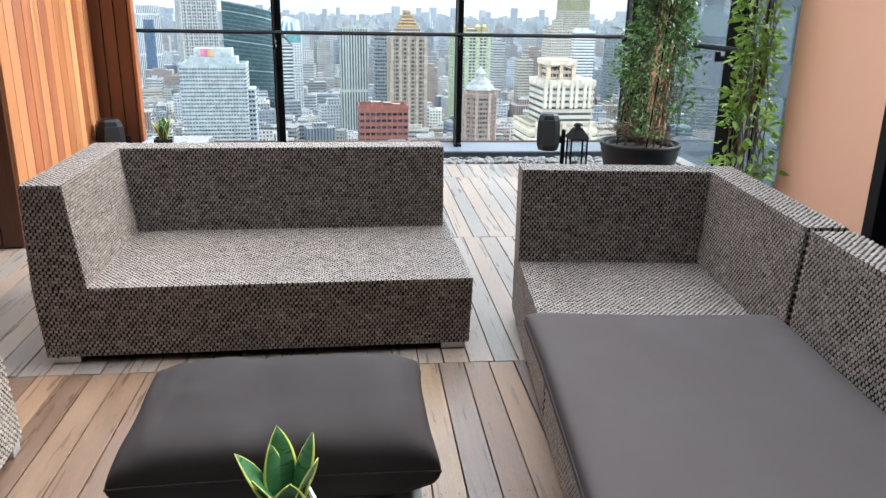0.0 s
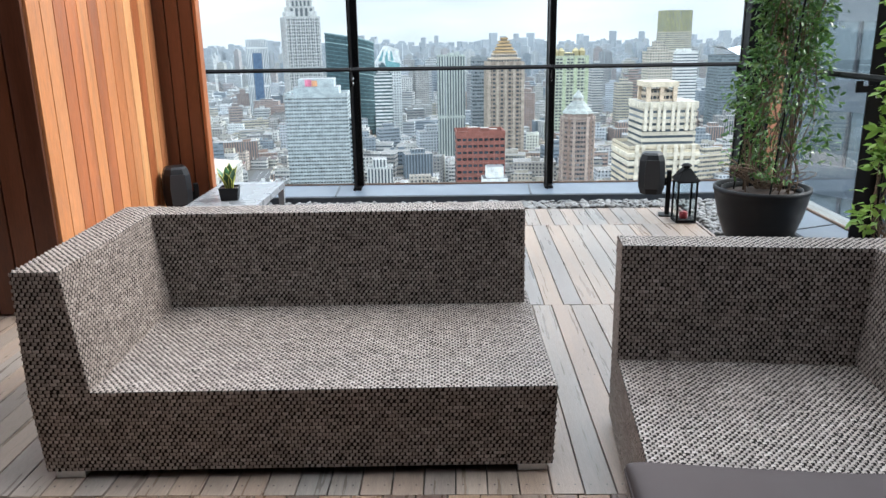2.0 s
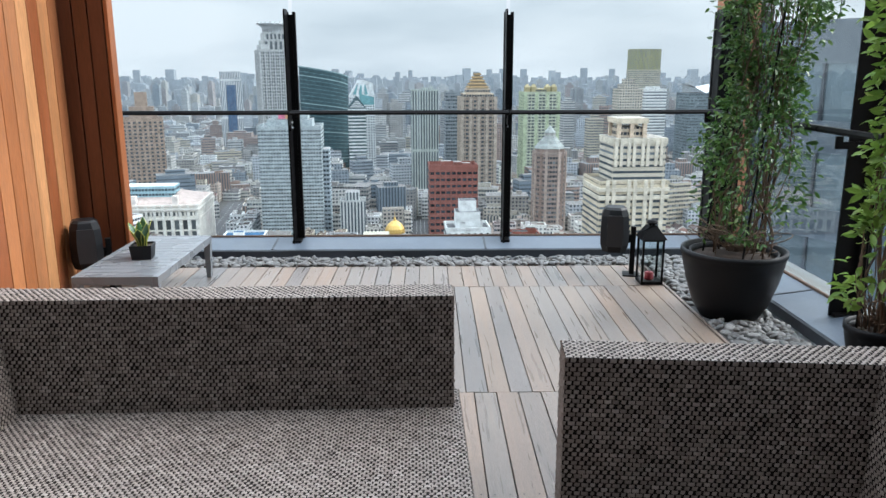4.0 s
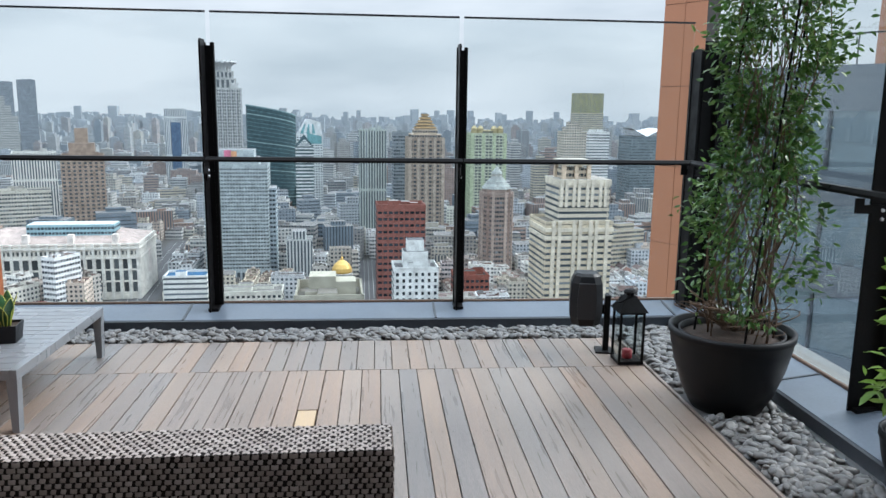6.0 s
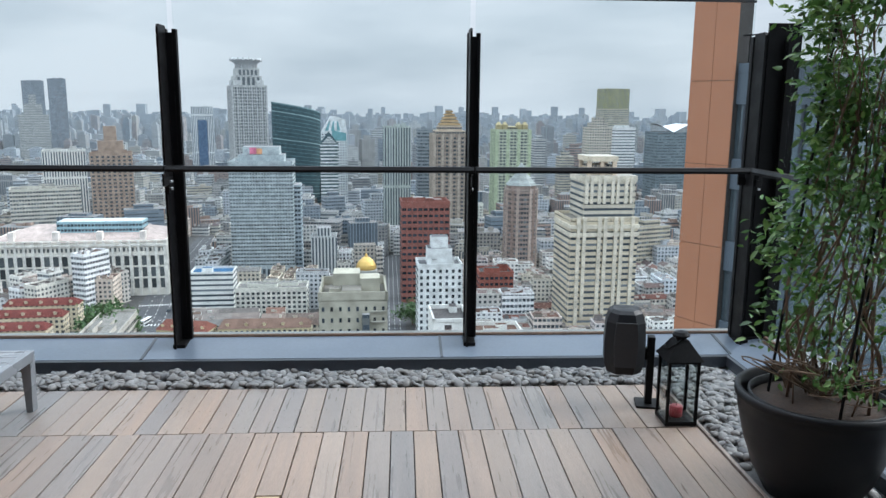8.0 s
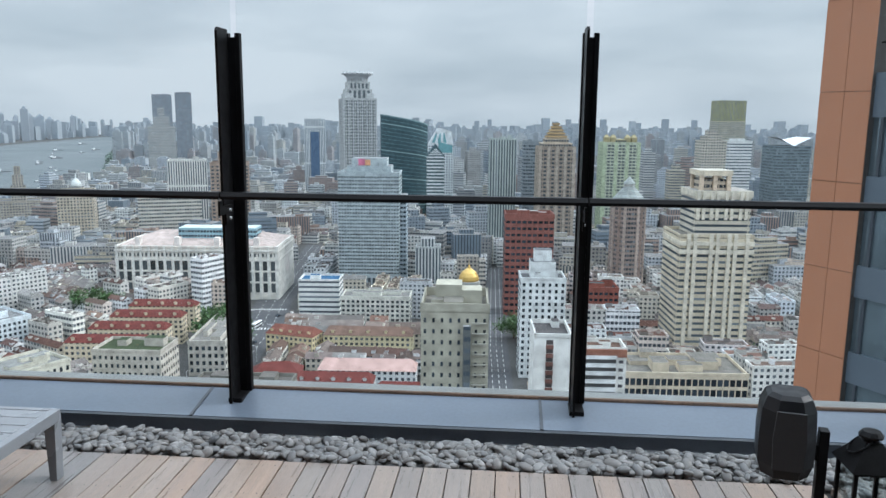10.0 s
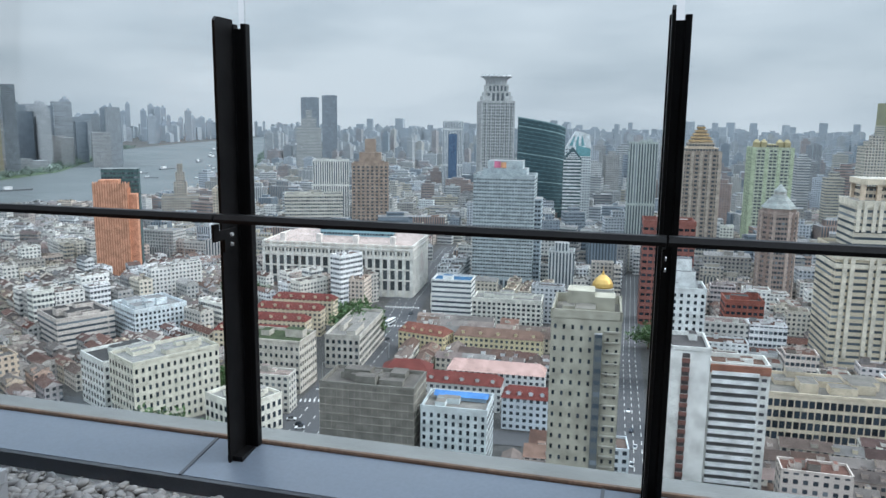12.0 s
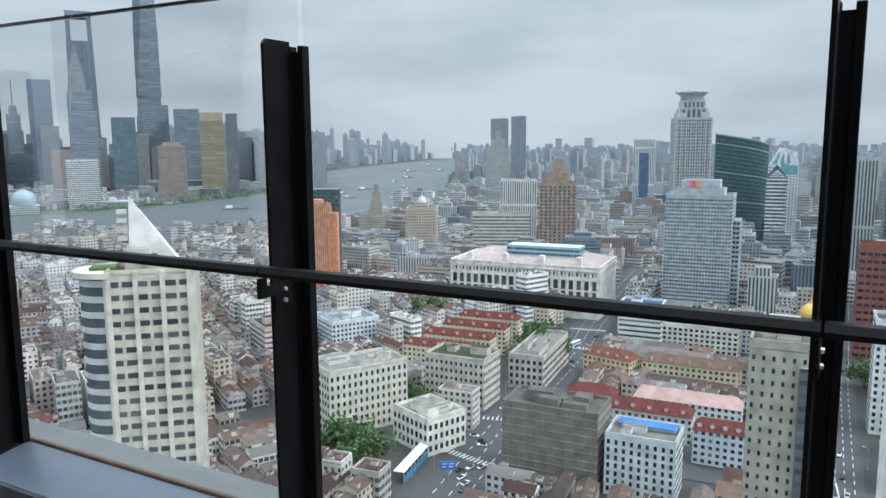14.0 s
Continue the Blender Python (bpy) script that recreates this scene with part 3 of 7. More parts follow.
def cushion(name, label, lx, ly, h, m, mat, p=5.0, q=0.32, wr=0.006, sag=0.0, group=""):
    c = thing(name, label, "cushion", m, group)
    n = 44
    bm = bmesh.new()
    g = {}
    for side in (1, -1):
        for i in range(n + 1):
            for j in range(n + 1):
                u, v = (2 * i / n - 1), (2 * j / n - 1)
                u, v = math.sin(u * math.pi / 2), math.sin(v * math.pi / 2)
                e = max(0.0, (1 - abs(u) ** p)) ** q * max(0.0, (1 - abs(v) ** p)) ** q
                edge = i in (0, n) or j in (0, n)
                x, y = u * lx / 2, v * ly / 2
                pull = 1 - 0.035 * (1 - abs(u) ** 3) * abs(v) ** 4 - 0.0
                y *= pull
                x *= 1 - 0.03 * (1 - abs(v) ** 3) * abs(u) ** 4
                z = side * h / 2 * e
                if not edge:
                    z += wr * noise.noise((x * 9, y * 5, side * 3.0)) * e + 0.6 * wr * noise.noise((x * 30, y * 6, side)) * max(0, abs(u) - 0.5) * 2
                    if side > 0:
                        z -= sag * (1 - u * u) * (1 - v * v)
                key = (i, j) if edge else (i, j, side)
                if key not in g:
                    g[key] = bm.verts.new((x, y, z + h / 2))
    for side in (1, -1):
        for i in range(n):
            for j in range(n):
                q4 = []
                for a, b in ((i, j), (i + 1, j), (i + 1, j + 1), (i, j + 1)):
                    q4.append(g[(a, b)] if a in (0, n) or b in (0, n) else g[(a, b, side)])
                f = bm.faces.new(q4 if side > 0 else q4[::-1])
    rim = [g[(i, 0)].co.copy() for i in range(n + 1)] + [g[(n, j)].co.copy() for j in range(1, n + 1)] + \
          [g[(i, n)].co.copy() for i in range(n - 1, -1, -1)] + [g[(0, j)].co.copy() for j in range(n - 1, 0, -1)]
    body = part("cover", bm, mat, c, smooth=True)
    bm = bmesh.new()
    tube(bm, rim + [rim[0]], 0.003, 6)
    part("piping", bm, mat, body, smooth=True)
    return c


cushion("lounge_cushion", "long flat taupe seat cushion on the wicker unit", 0.86, 1.42, 0.115, pose(1.35 + 0.36 - 0.055, -5.262 - 0.615, 0.318, 0, 0, -5), FABRIC, p=9, q=0.22, wr=0.003, sag=0.004)
cushion("armchair_cushion", "taupe seat cushion on the pale armchair", 0.86, 0.76, 0.12, pose(-0.86, -5.7, 0.318, 0, 0, 4), FABRIC, p=9, q=0.22, wr=0.003)

# low table with a thick cushion and a snake plant
t = thing("low_table", "low grey-green topped side table", "table", pose(0.55, -6.0, 0))
part("tabletop", boxed(-0.31, 0.33, -0.6, 0.3, 0.27, 0.295, 0.004), TABLE_PALE, t)
for x in (-0.26, 0.27):
    for y in (-0.55, 0.25):
        part("leg", boxed(x - 0.022, x + 0.022, y - 0.022, y + 0.022, 0, 0.27, 0.003), TABLE, t)
cushion("back_cushion", "plump dark brown cushion lying on the low table", 0.72, 0.49, 0.2, pose(0.55, -5.77, 0.293, 0, 0, 1), FABRIC_DARK, p=4.4, q=0.27, wr=0.014)


def snake_plant(label, m, size, leaves, pot_mat, pot_label):
    c = thing("snake_plant", label, "potted plant", m, "snake plants")
    w, h = 0.075 * size, 0.1 * size
    bm = bmesh.new()
    prism(bm, [(-w * 0.85, -w * 0.85), (w * 0.85, -w * 0.85), (w * 0.85, w * 0.85), (-w * 0.85, w * 0.85)], 0, 0.008)
    for a in range(4):
        r = Matrix.Rotation(a * math.pi / 2, 4, "Z")
        k = [bm.verts.new(r @ Vector(p)) for p in ((-w * 0.85, -w * 0.85, 0), (w * 0.85, -w * 0.85, 0), (w, -w, h), (-w, -w, h),
                                                   (-w * 0.78, -w * 0.78, 0.006), (w * 0.78, -w * 0.78, 0.006), (w * 0.92, -w * 0.92, h), (-w * 0.92, -w * 0.92, h))]
        for f in ((0, 1, 2, 3), (5, 4, 7, 6), (3, 2, 6, 7)):
            bm.faces.new([k[i] for i in f])
    part("pot", bm, pot_mat, c, pot_label)
    part("soil", boxed(-w * 0.9, w * 0.9, -w * 0.9, w * 0.9, h * 0.7, h * 0.86), SOIL, c)
    for (ang, lean, hgt, wid) in leaves:
        bm = bmesh.new()
        rows = []
        for k in range(11):
            s = k / 10
            half = wid * size * (0.55 + 0.45 * math.sin(min(1, s * 1.6) * math.pi / 2)) * (1 - max(0, (s - 0.5) / 0.5) ** 2.2) + 0.0006
            out = 0.018 * size + lean * s * s * hgt * size
            z = h * 0.8 + s * hgt * size
            row = []
            for t5 in (-1, -0.84, 0, 0.84, 1):
                row.append(bm.verts.new(Matrix.Rotation(ang, 3, "Z") @ Vector((out - abs(t5) ** 2 * half * 0.35 * -1, t5 * half, z + 0.004 * math.sin(5 * s + t5)))))
            rows.append(row)
        for a, b in zip(rows, rows[1:]):
            for i in range(4):
                f = bm.faces.new((a[i], a[i + 1], b[i + 1], b[i]))
                f.material_index = 1 if i in (0, 3) else 0
        ob = part("leaf", bm, [SANS, SANS_EDGE], c, smooth=True)
        md = ob.modifiers.new("thick", "SOLIDIFY")
        md.thickness = 0.002
    return c


LEAVES = [(0.3, 0.3, 0.19, 0.031), (1.5, 0.25, 0.2, 0.033), (2.7, 0.5, 0.17, 0.032), (3.6, 0.45, 0.15, 0.03), (4.6, 0.35, 0.14, 0.034), (5.5, 0.35, 0.18, 0.031), (2.1, 0.12, 0.18, 0.028)]
snake_plant("snake plant with yellow leaf margins in a pale square pot", pose(0.585, -6.13, 0.296, 0, 0, 20), 0.95, LEAVES, WHITE, "pale square pot")

# coffee table by the cedar wall
ct = thing("coffee_table", "anthracite metal coffee table with slatted top", "table", pose(0, 0, 0))
for i in range(14):
    y0 = -1.95 + 0.03 + i * 0.075
    part("slat", boxed(-0.955, -0.525, y0, y0 + 0.071, 0.282, 0.3, 0.002), TABLE, ct)
bm = bmesh.new()
add_box(bm, -0.99, -0.955, -1.95, -0.84, 0.25, 0.3, 0.003)
add_box(bm, -0.525, -0.49, -1.95, -0.84, 0.25, 0.3, 0.003)
add_box(bm, -0.955, -0.525, -1.95, -1.922, 0.25, 0.3, 0.003)
add_box(bm, -0.955, -0.525, -0.868, -0.84, 0.25, 0.3, 0.003)
part("frame", bm, TABLE, ct)
for x, y in ((-0.965, -1.925), (-0.515, -1.925), (-0.965, -0.865), (-0.515, -0.865)):
    bm = bmesh.new()
    prism(bm, [(x - 0.024, 0.25), (x + 0.024, 0.25), (x + 0.015, 0), (x - 0.015, 0)], y - 0.024, y + 0.024, "y")
    part("leg", bm, TABLE, ct)
snake_plant("small snake plant in a black cube pot", pose(-0.735, -1.5, 0.301, 0, 0, 8), 0.9, LEAVES, PLASTIC, "black cube pot")


def speaker(m, label):
    c = thing("outdoor_speaker", label, "loudspeaker", m, "outdoor speakers")
    bm = bmesh.new()
    prof = [(0.0, 0.082), (0.05, 0.098), (0.16, 0.1), (0.26, 0.094), (0.305, 0.078), (0.32, 0.062)]
    rings = []
    for z, r in prof:
        pts = [(-r, -r * 0.5), (-r * 0.5, -r * 1.05), (r * 0.5, -r * 1.05), (r, -r * 0.5), (r, r * 0.75), (r * 0.7, r), (-r * 0.7, r), (-r, r * 0.75)]
        rings.append([bm.verts.new((x, y, 0.18 + z)) for x, y in pts])
    for a, b in zip(rings, rings[1:]):
        for i in range(8):
            f = bm.faces.new((a[i], a[(i + 1) % 8], b[(i + 1) % 8], b[i]))
    bm.faces.new(rings[0][::-1])
    bm.faces.new(rings[-1])
    body = part("cabinet", bm, PLASTIC, c)
    bm = bmesh.new()
    prism(bm, [(-0.052, 0.225), (0.052, 0.225), (0.058, 0.34), (0.05, 0.45), (-0.05, 0.45), (-0.058, 0.34)], -0.112, -0.1, "y")
    part("grille", bm, GRILLE, body)
    bm = bmesh.new()
    add_box(bm, 0.115, 0.15, -0.02, 0.03, 0.01, 0.36, 0.003)
    add_box(bm, 0.09, 0.125, -0.012, 0.02, 0.24, 0.3, 0.002)
    part("pole", bm, STEEL, c)
    part("base_plate", boxed(0.07, 0.19, -0.06, 0.07, 0.0, 0.01, 0.002), STEEL, c)
    return c


sp = speaker(pose(2.41, -0.86, 0.001, 0, 0, -12), "black faceted outdoor loudspeaker on a short pole")
copy_thing(sp, pose(-1.2, -1.25, 0.001, 0, 0, 25))

# lantern
ln = thing("lantern", "black metal lantern with glass sides and red candle", "lantern", pose(2.612, -1.085, 0.0025, 0, 0, 0) @ Matrix.Diagonal((0.8, 0.8, 0.96, 1)))
part("base", boxed(-0.095, 0.095, -0.095, 0.095, 0.0, 0.022, 0.003), STEEL, ln)
part("top_frame", boxed(-0.095, 0.095, -0.095, 0.095, 0.318, 0.332, 0.003), STEEL, ln)
for x in (-0.086, 0.086):
    for y in (-0.086, 0.086):
        part("upright", boxed(x - 0.008, x + 0.008, y - 0.008, y + 0.008, 0.02, 0.32, 0.001), STEEL, ln)
bm = bmesh.new()
lo = [bm.verts.new((x, y, 0.332)) for x, y in ((-0.11, -0.11), (0.11, -0.11), (0.11, 0.11), (-0.11, 0.11))]
hi = [bm.verts.new((x, y, 0.425)) for x, y in ((-0.035, -0.035), (0.035, -0.035), (0.035, 0.035), (-0.035, 0.035))]
for i in range(4):
    bm.faces.new((lo[i], lo[(i + 1) % 4], hi[(i + 1) % 4], hi[i]))
bm.faces.new(lo[::-1])
bm.faces.new(hi)
roof = part("roof", bm, STEEL, ln)
cap = lathe([(0.03, 0.425), (0.03, 0.437), (0.05, 0.44), (0.05, 0.448), (0.036, 0.462), (0.004, 0.468)], 18, True)
part("chimney_cap", cap, STEEL, roof, smooth=False)
bm = bmesh.new()
tube(bm, [(-0.045 - 0.045 * math.cos(a), 0.05 * math.sin(a), 0.44 - 0.03 * (1 + math.cos(a))) for a in [i * 2 * math.pi / 20 for i in range(21)]], 0.0045, 6)
part("ring_handle", bm, STEEL, ln, smooth=True)
for k, (x0, x1, y0, y1) in enumerate(((-0.078, 0.078, -0.088, -0.086), (-0.078, 0.078, 0.086, 0.088), (-0.088, -0.086, -0.078, 0.078), (0.086, 0.088, -0.078, 0.078))):
    ob = part("pane", boxed(x0, x1, y0, y1, 0.022, 0.318), LANTERN_GLASS, ln)
    ob.visible_shadow = False
part("latch", boxed(-0.102, -0.094, -0.09, -0.08, 0.15, 0.19, 0.001), STEEL, ln)
part("candle", lathe([(0.036, 0.0225), (0.038, 0.03), (0.038, 0.075), (0.03, 0.079), (0.004, 0.076)], 20, True), CANDLE, ln, "red candle", smooth=True)
bm = bmesh.new()
tube(bm, [(0, 0, 0.076), (0.002, 0, 0.088), (0.004, 0, 0.096)], 0.0015, 5)
part("wick", bm, UNDER, ln)


# ---- climbing plants ----
def leaf_cells(pos, dirs, size, rng):
    """Folded pointed leaves: joined arrays from places, directions and lengths."""
    n = len(pos)
    d = dirs / np.linalg.norm(dirs, axis=1)[:, None]
    up = rng.normal(0, 1, (n, 3)) + np.array([0, 0, 0.8])
    side = np.cross(d, up)
    side /= np.linalg.norm(side, axis=1)[:, None]
    nrm = np.cross(side, d)
    L, W = size[:, None], (size * rng.uniform(0.38, 0.5, n))[:, None] / 2
    pts = [pos, pos + d * L * 0.3 + side * W * 0.85 + nrm * W * 0.35, pos + d * L * 0.65 + side * W * 0.8 + nrm * W * 0.2, pos + d * L - nrm * L * 0.12,
           pos + d * L * 0.65 - side * W * 0.8 + nrm * W * 0.2, pos + d * L * 0.3 - side * W * 0.85 + nrm * W * 0.35, pos + d * L * 0.3, pos + d * L * 0.65]
    v = np.stack(pts, 1).reshape(-1, 3)
    k = np.arange(n) * 8
    quads = np.concatenate([np.stack([k + a, k + b, k + c, k + e], 1) for a, b, c, e in ((6, 1, 2, 7), (5, 6, 7, 4))])
    tris = np.concatenate([np.stack([k + a, k + b, k + c], 1) for a, b, c in ((0, 1, 6), (0, 6, 5), (7, 2, 3), (4, 7, 3))])
    return v.tolist(), quads.tolist() + tris.tolist()


def vine(label, m, pot_r, pot_h, col, height, nleaf, mat, seed, lean=(0, 0), lmin=0.04, lmax=0.075, singles=120):
    rng = np.random.default_rng(seed)
    c = thing("climbing_plant", label, "potted plant", m, "climbing plants")
    pot = lathe([(pot_r * 0.5, 0), (pot_r * 0.56, 0.01), (pot_r * 0.73, pot_h * 0.25), (pot_r * 0.87, pot_h * 0.55), (pot_r * 0.95, pot_h * 0.8), (pot_r * 0.975, pot_h - 0.035), (pot_r, pot_h - 0.03), (pot_r, pot_h),
                 (pot_r * 0.93, pot_h), (pot_r * 0.92, pot_h - 0.05), (pot_r * 0.9, pot_h - 0.07)], 56)
    part("pot", pot, POT, c, "round black planter", smooth=True)
    part("inner_pot", lathe([(pot_r * 0.82, pot_h - 0.1), (pot_r * 0.84, pot_h - 0.015), (pot_r * 0.81, pot_h - 0.015), (pot_r * 0.8, pot_h - 0.05)], 48), PLASTIC, c, smooth=True)
    part("soil", lathe([(pot_r * 0.8, pot_h - 0.09), (pot_r * 0.8, pot_h - 0.05), (pot_r * 0.3, pot_h - 0.03)], 32, True), SOIL, c, smooth=True)
    bm = bmesh.new()
    stems = []
    for s in range(30):
        a, r0 = rng.uniform(0, 6.28), pot_r * rng.uniform(0.15, 0.7)
        ph, w = rng.uniform(0, 6.28), rng.uniform(1.5, 4.0) * rng.choice((-1, 1))
        top = height * rng.uniform(0.45, 1.0)
        pts = []
        k = 22
        for i in range(k):
            q = i / (k - 1)
            z = pot_h - 0.05 + q * (top - pot_h)
            zr = z / height
            rr = r0 * (1 - min(1, q * 4)) + col(zr) * (0.55 + 0.25 * math.sin(ph + q * 9)) * min(1, q * 4)
            aa = a + w * q + 0.3 * math.sin(7 * q + ph)
            pts.append((rr * math.cos(aa) + lean[0] * zr, rr * math.sin(aa) + lean[1] * zr, z))
        stems.append(pts)
        tube(bm, pts, rng.uniform(0.003, 0.007), 5, 0.5)
    for s in range(26):
        a = rng.uniform(0, 6.28)
        r1, hh = pot_r * rng.uniform(0.6, 1.12), rng.uniform(0.05, 0.2)
        pts = [(r1 * math.sin(math.pi * i / 10) * math.cos(a + i * 0.12), r1 * math.sin(math.pi * i / 10) * math.sin(a + i * 0.12), pot_h - 0.04 + hh * math.sin(math.pi * i / 10 * 0.9) + 0.02) for i in range(11)]
        tube(bm, pts, rng.uniform(0.002, 0.004), 5)
    part("stem_tangle", bm, STEM, c, "tangled brown twining stems", smooth=True)
    bm = bmesh.new()
    for a in (0.4, 2.5, 4.6):
        tube(bm, [(0.6 * pot_r * math.cos(a), 0.6 * pot_r * math.sin(a), pot_h - 0.06), (0.5 * pot_r * math.cos(a) + lean[0], 0.5 * pot_r * math.sin(a) + lean[1], height)], 0.006, 6)
    part("trellis", bm, STEEL, c)
    clumps = 105
    ca = rng.uniform(0, 6.28, clumps)
    cz = rng.uniform(0.0, 1.0, clumps)
    cz = cz ** 0.9
    which = rng.integers(0, clumps, nleaf)
    z01 = np.clip(cz[which] + rng.normal(0, 0.026, nleaf), 0.0, 1.02)
    ang = ca[which] + rng.normal(0, 0.27, nleaf)
    z = pot_h + 0.1 + z01 * (height - pot_h)
    rad = np.array([col(q / height) for q in z]) * np.clip(rng.normal(0.8, 0.26, nleaf), 0.15, 1.5)
    pos = np.stack([rad * np.cos(ang) + lean[0] * z / height, rad * np.sin(ang) + lean[1] * z / height, z], 1)
    dirs = np.stack([np.cos(ang), np.sin(ang), rng.normal(-0.15, 0.6, nleaf)], 1) + rng.normal(0, 0.55, (nleaf, 3))
    size = rng.uniform(lmin, lmax, nleaf)
    v, f = leaf_cells(pos, dirs, size, rng)
    tagged(joined("crown", v, f, mat, c, "dense small glossy leaves", smooth=True), kind="stuff")
    v, f = leaf_cells(np.zeros((1, 3)), np.array([[1.0, 0, 0]]), np.array([1.0]), np.random.default_rng(3))
    me = bpy.data.meshes.new("leaf")
    me.from_pydata(v, [], f)
    me.materials.append(mat)
    for i in range(singles):
        zz = pot_h + rng.uniform(0.05, 1.0) * (height - pot_h)
        a = rng.uniform(0, 6.28)
        rr = col(zz / height) * rng.uniform(0.9, 1.15)
        ob = new("leaf", me)
        ob.parent = c
        ob.matrix_basis = pose(rr * math.cos(a) + lean[0] * zz / height, rr * math.sin(a) + lean[1] * zz / height, zz, rng.uniform(-60, 60), rng.uniform(-30, 50), math.degrees(a) + rng.uniform(-50, 50)) @ Matrix.Scale(rng.uniform(lmin, lmax) * 1.15, 4)
    return c


vine("leafy climbing plant on a trellis in a round black planter", pose(2.925, -1.74, -0.03), 0.31, 0.43,
     lambda q: 0.29 - 0.07 * q + 0.05 * math.sin(9 * q + 0.6) + 0.03 * math.sin(23 * q), 3.0, 11500, LEAF, 11, (0.24, 0.06), 0.024, 0.056)
vine("bright green climbing plant in a small black planter", pose(3.3, -2.66, -0.034), 0.155, 0.26,
     lambda q: 0.14 + 0.03 * math.sin(11 * q), 2.7, 1500, LEAF_BRIGHT, 12, (0.0, 0.0), 0.045, 0.09, 60)

# ---- the city below ----
GZ = -138.5
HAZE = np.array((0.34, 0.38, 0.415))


def haze_tint(col, d):
    """Puts distance haze into a base colour: mixes col towards HAZE by d."""
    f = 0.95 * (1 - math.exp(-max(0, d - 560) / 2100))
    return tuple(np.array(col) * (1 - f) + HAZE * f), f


def city_wall(name, pitch=(3.2, 3.3), win=(0.24, 0.76, 0.3, 0.74), glass=(0.045, 0.06, 0.075)):
    """Painted wall whose small windows follow the metre grid of its faces."""
    m = bpy.data.materials.new(name)
    m.use_nodes = True
    n, l = m.node_tree.nodes, m.node_tree.links
    p = n["Principled BSDF"]
    at = n.new("ShaderNodeAttribute")
    at.attribute_name = "paint"
    uv = n.new("ShaderNodeUVMap")
    sep = n.new("ShaderNodeSeparateXYZ")
    l.new(uv.outputs[0], sep.inputs[0])

    def math_node(op, a, b):
        k = n.new("ShaderNodeMath")
        k.operation = op
        for i, v in enumerate((a, b)):
            if v is not None:
                if isinstance(v, (int, float)):
                    k.inputs[i].default_value = v
                else:
                    l.new(v, k.inputs[i])
        return k.outputs[0]

    mask = None
    cells = []
    for ax, (lo, hi) in ((0, win[:2]), (1, win[2:])):
        d = math_node("DIVIDE", sep.outputs[ax], pitch[ax])
        cells.append(math_node("FLOOR", d, None))
        fr = math_node("FRACT", d, None)
        k = math_node("MULTIPLY", math_node("GREATER_THAN", fr, lo), math_node("LESS_THAN", fr, hi))
        mask = k if mask is None else math_node("MULTIPLY", mask, k)
    cb = n.new("ShaderNodeCombineXYZ")
    l.new(cells[0], cb.inputs[0])
    l.new(cells[1], cb.inputs[1])
    wn = n.new("ShaderNodeTexWhiteNoise")
    l.new(cb.outputs[0], wn.inputs["Vector"])
    # pane colour fades to HAZE by the alpha share, plus random pale panes
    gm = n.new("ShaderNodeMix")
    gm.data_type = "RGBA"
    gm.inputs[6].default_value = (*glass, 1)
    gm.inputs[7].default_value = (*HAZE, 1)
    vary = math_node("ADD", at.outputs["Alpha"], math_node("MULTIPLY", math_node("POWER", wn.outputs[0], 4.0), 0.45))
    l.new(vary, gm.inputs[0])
    no = n.new("ShaderNodeTexNoise")
    no.inputs["Scale"].default_value, no.inputs["Detail"].default_value = 0.09, 6
    tc = n.new("ShaderNodeTexCoord")
    l.new(tc.outputs["Object"], no.inputs["Vector"])
    mr = n.new("ShaderNodeMapRange")
    mr.inputs[1].default_value, mr.inputs[2].default_value, mr.inputs[3].default_value, mr.inputs[4].default_value = 0.3, 0.7, 0.82, 1.1
    l.new(no.outputs[0], mr.inputs[0])
    hs = n.new("ShaderNodeHueSaturation")
    l.new(at.outputs["Color"], hs.inputs["Color"])
    l.new(mr.outputs[0], hs.inputs["Value"])
    mx = n.new("ShaderNodeMix")
    mx.data_type = "RGBA"
    l.new(mask, mx.inputs[0])
    l.new(hs.outputs[0], mx.inputs[6])
    l.new(gm.outputs[2], mx.inputs[7])
    l.new(mx.outputs[2], p.inputs["Base Color"])
    p.inputs["Roughness"].default_value = 0.75
    p.inputs["Specular IOR Level"].default_value = 0.2
    return m


def city_plain(name, rough=0.8):
    m = bpy.data.materials.new(name)
    m.use_nodes = True
    n, l = m.node_tree.nodes, m.node_tree.links
    at = n.new("ShaderNodeAttribute")
    at.attribute_name = "paint"
    no = n.new("ShaderNodeTexNoise")
    no.inputs["Scale"].default_value, no.inputs["Detail"].default_value = 0.25, 6
    tc = n.new("ShaderNodeTexCoord")
    l.new(tc.outputs["Object"], no.inputs["Vector"])
    mr = n.new("ShaderNodeMapRange")
    mr.inputs[1].default_value, mr.inputs[2].default_value, mr.inputs[3].default_value, mr.inputs[4].default_value = 0.3, 0.7, 0.72, 1.15
    l.new(no.outputs[0], mr.inputs[0])
    hs = n.new("ShaderNodeHueSaturation")
    l.new(at.outputs["Color"], hs.inputs["Color"])
    l.new(mr.outputs[0], hs.inputs["Value"])
    l.new(hs.outputs[0], n["Principled BSDF"].inputs["Base Color"])
    n["Principled BSDF"].inputs["Roughness"].default_value = rough
    n["Principled BSDF"].inputs["Specular IOR Level"].default_value = 0.2
    return m


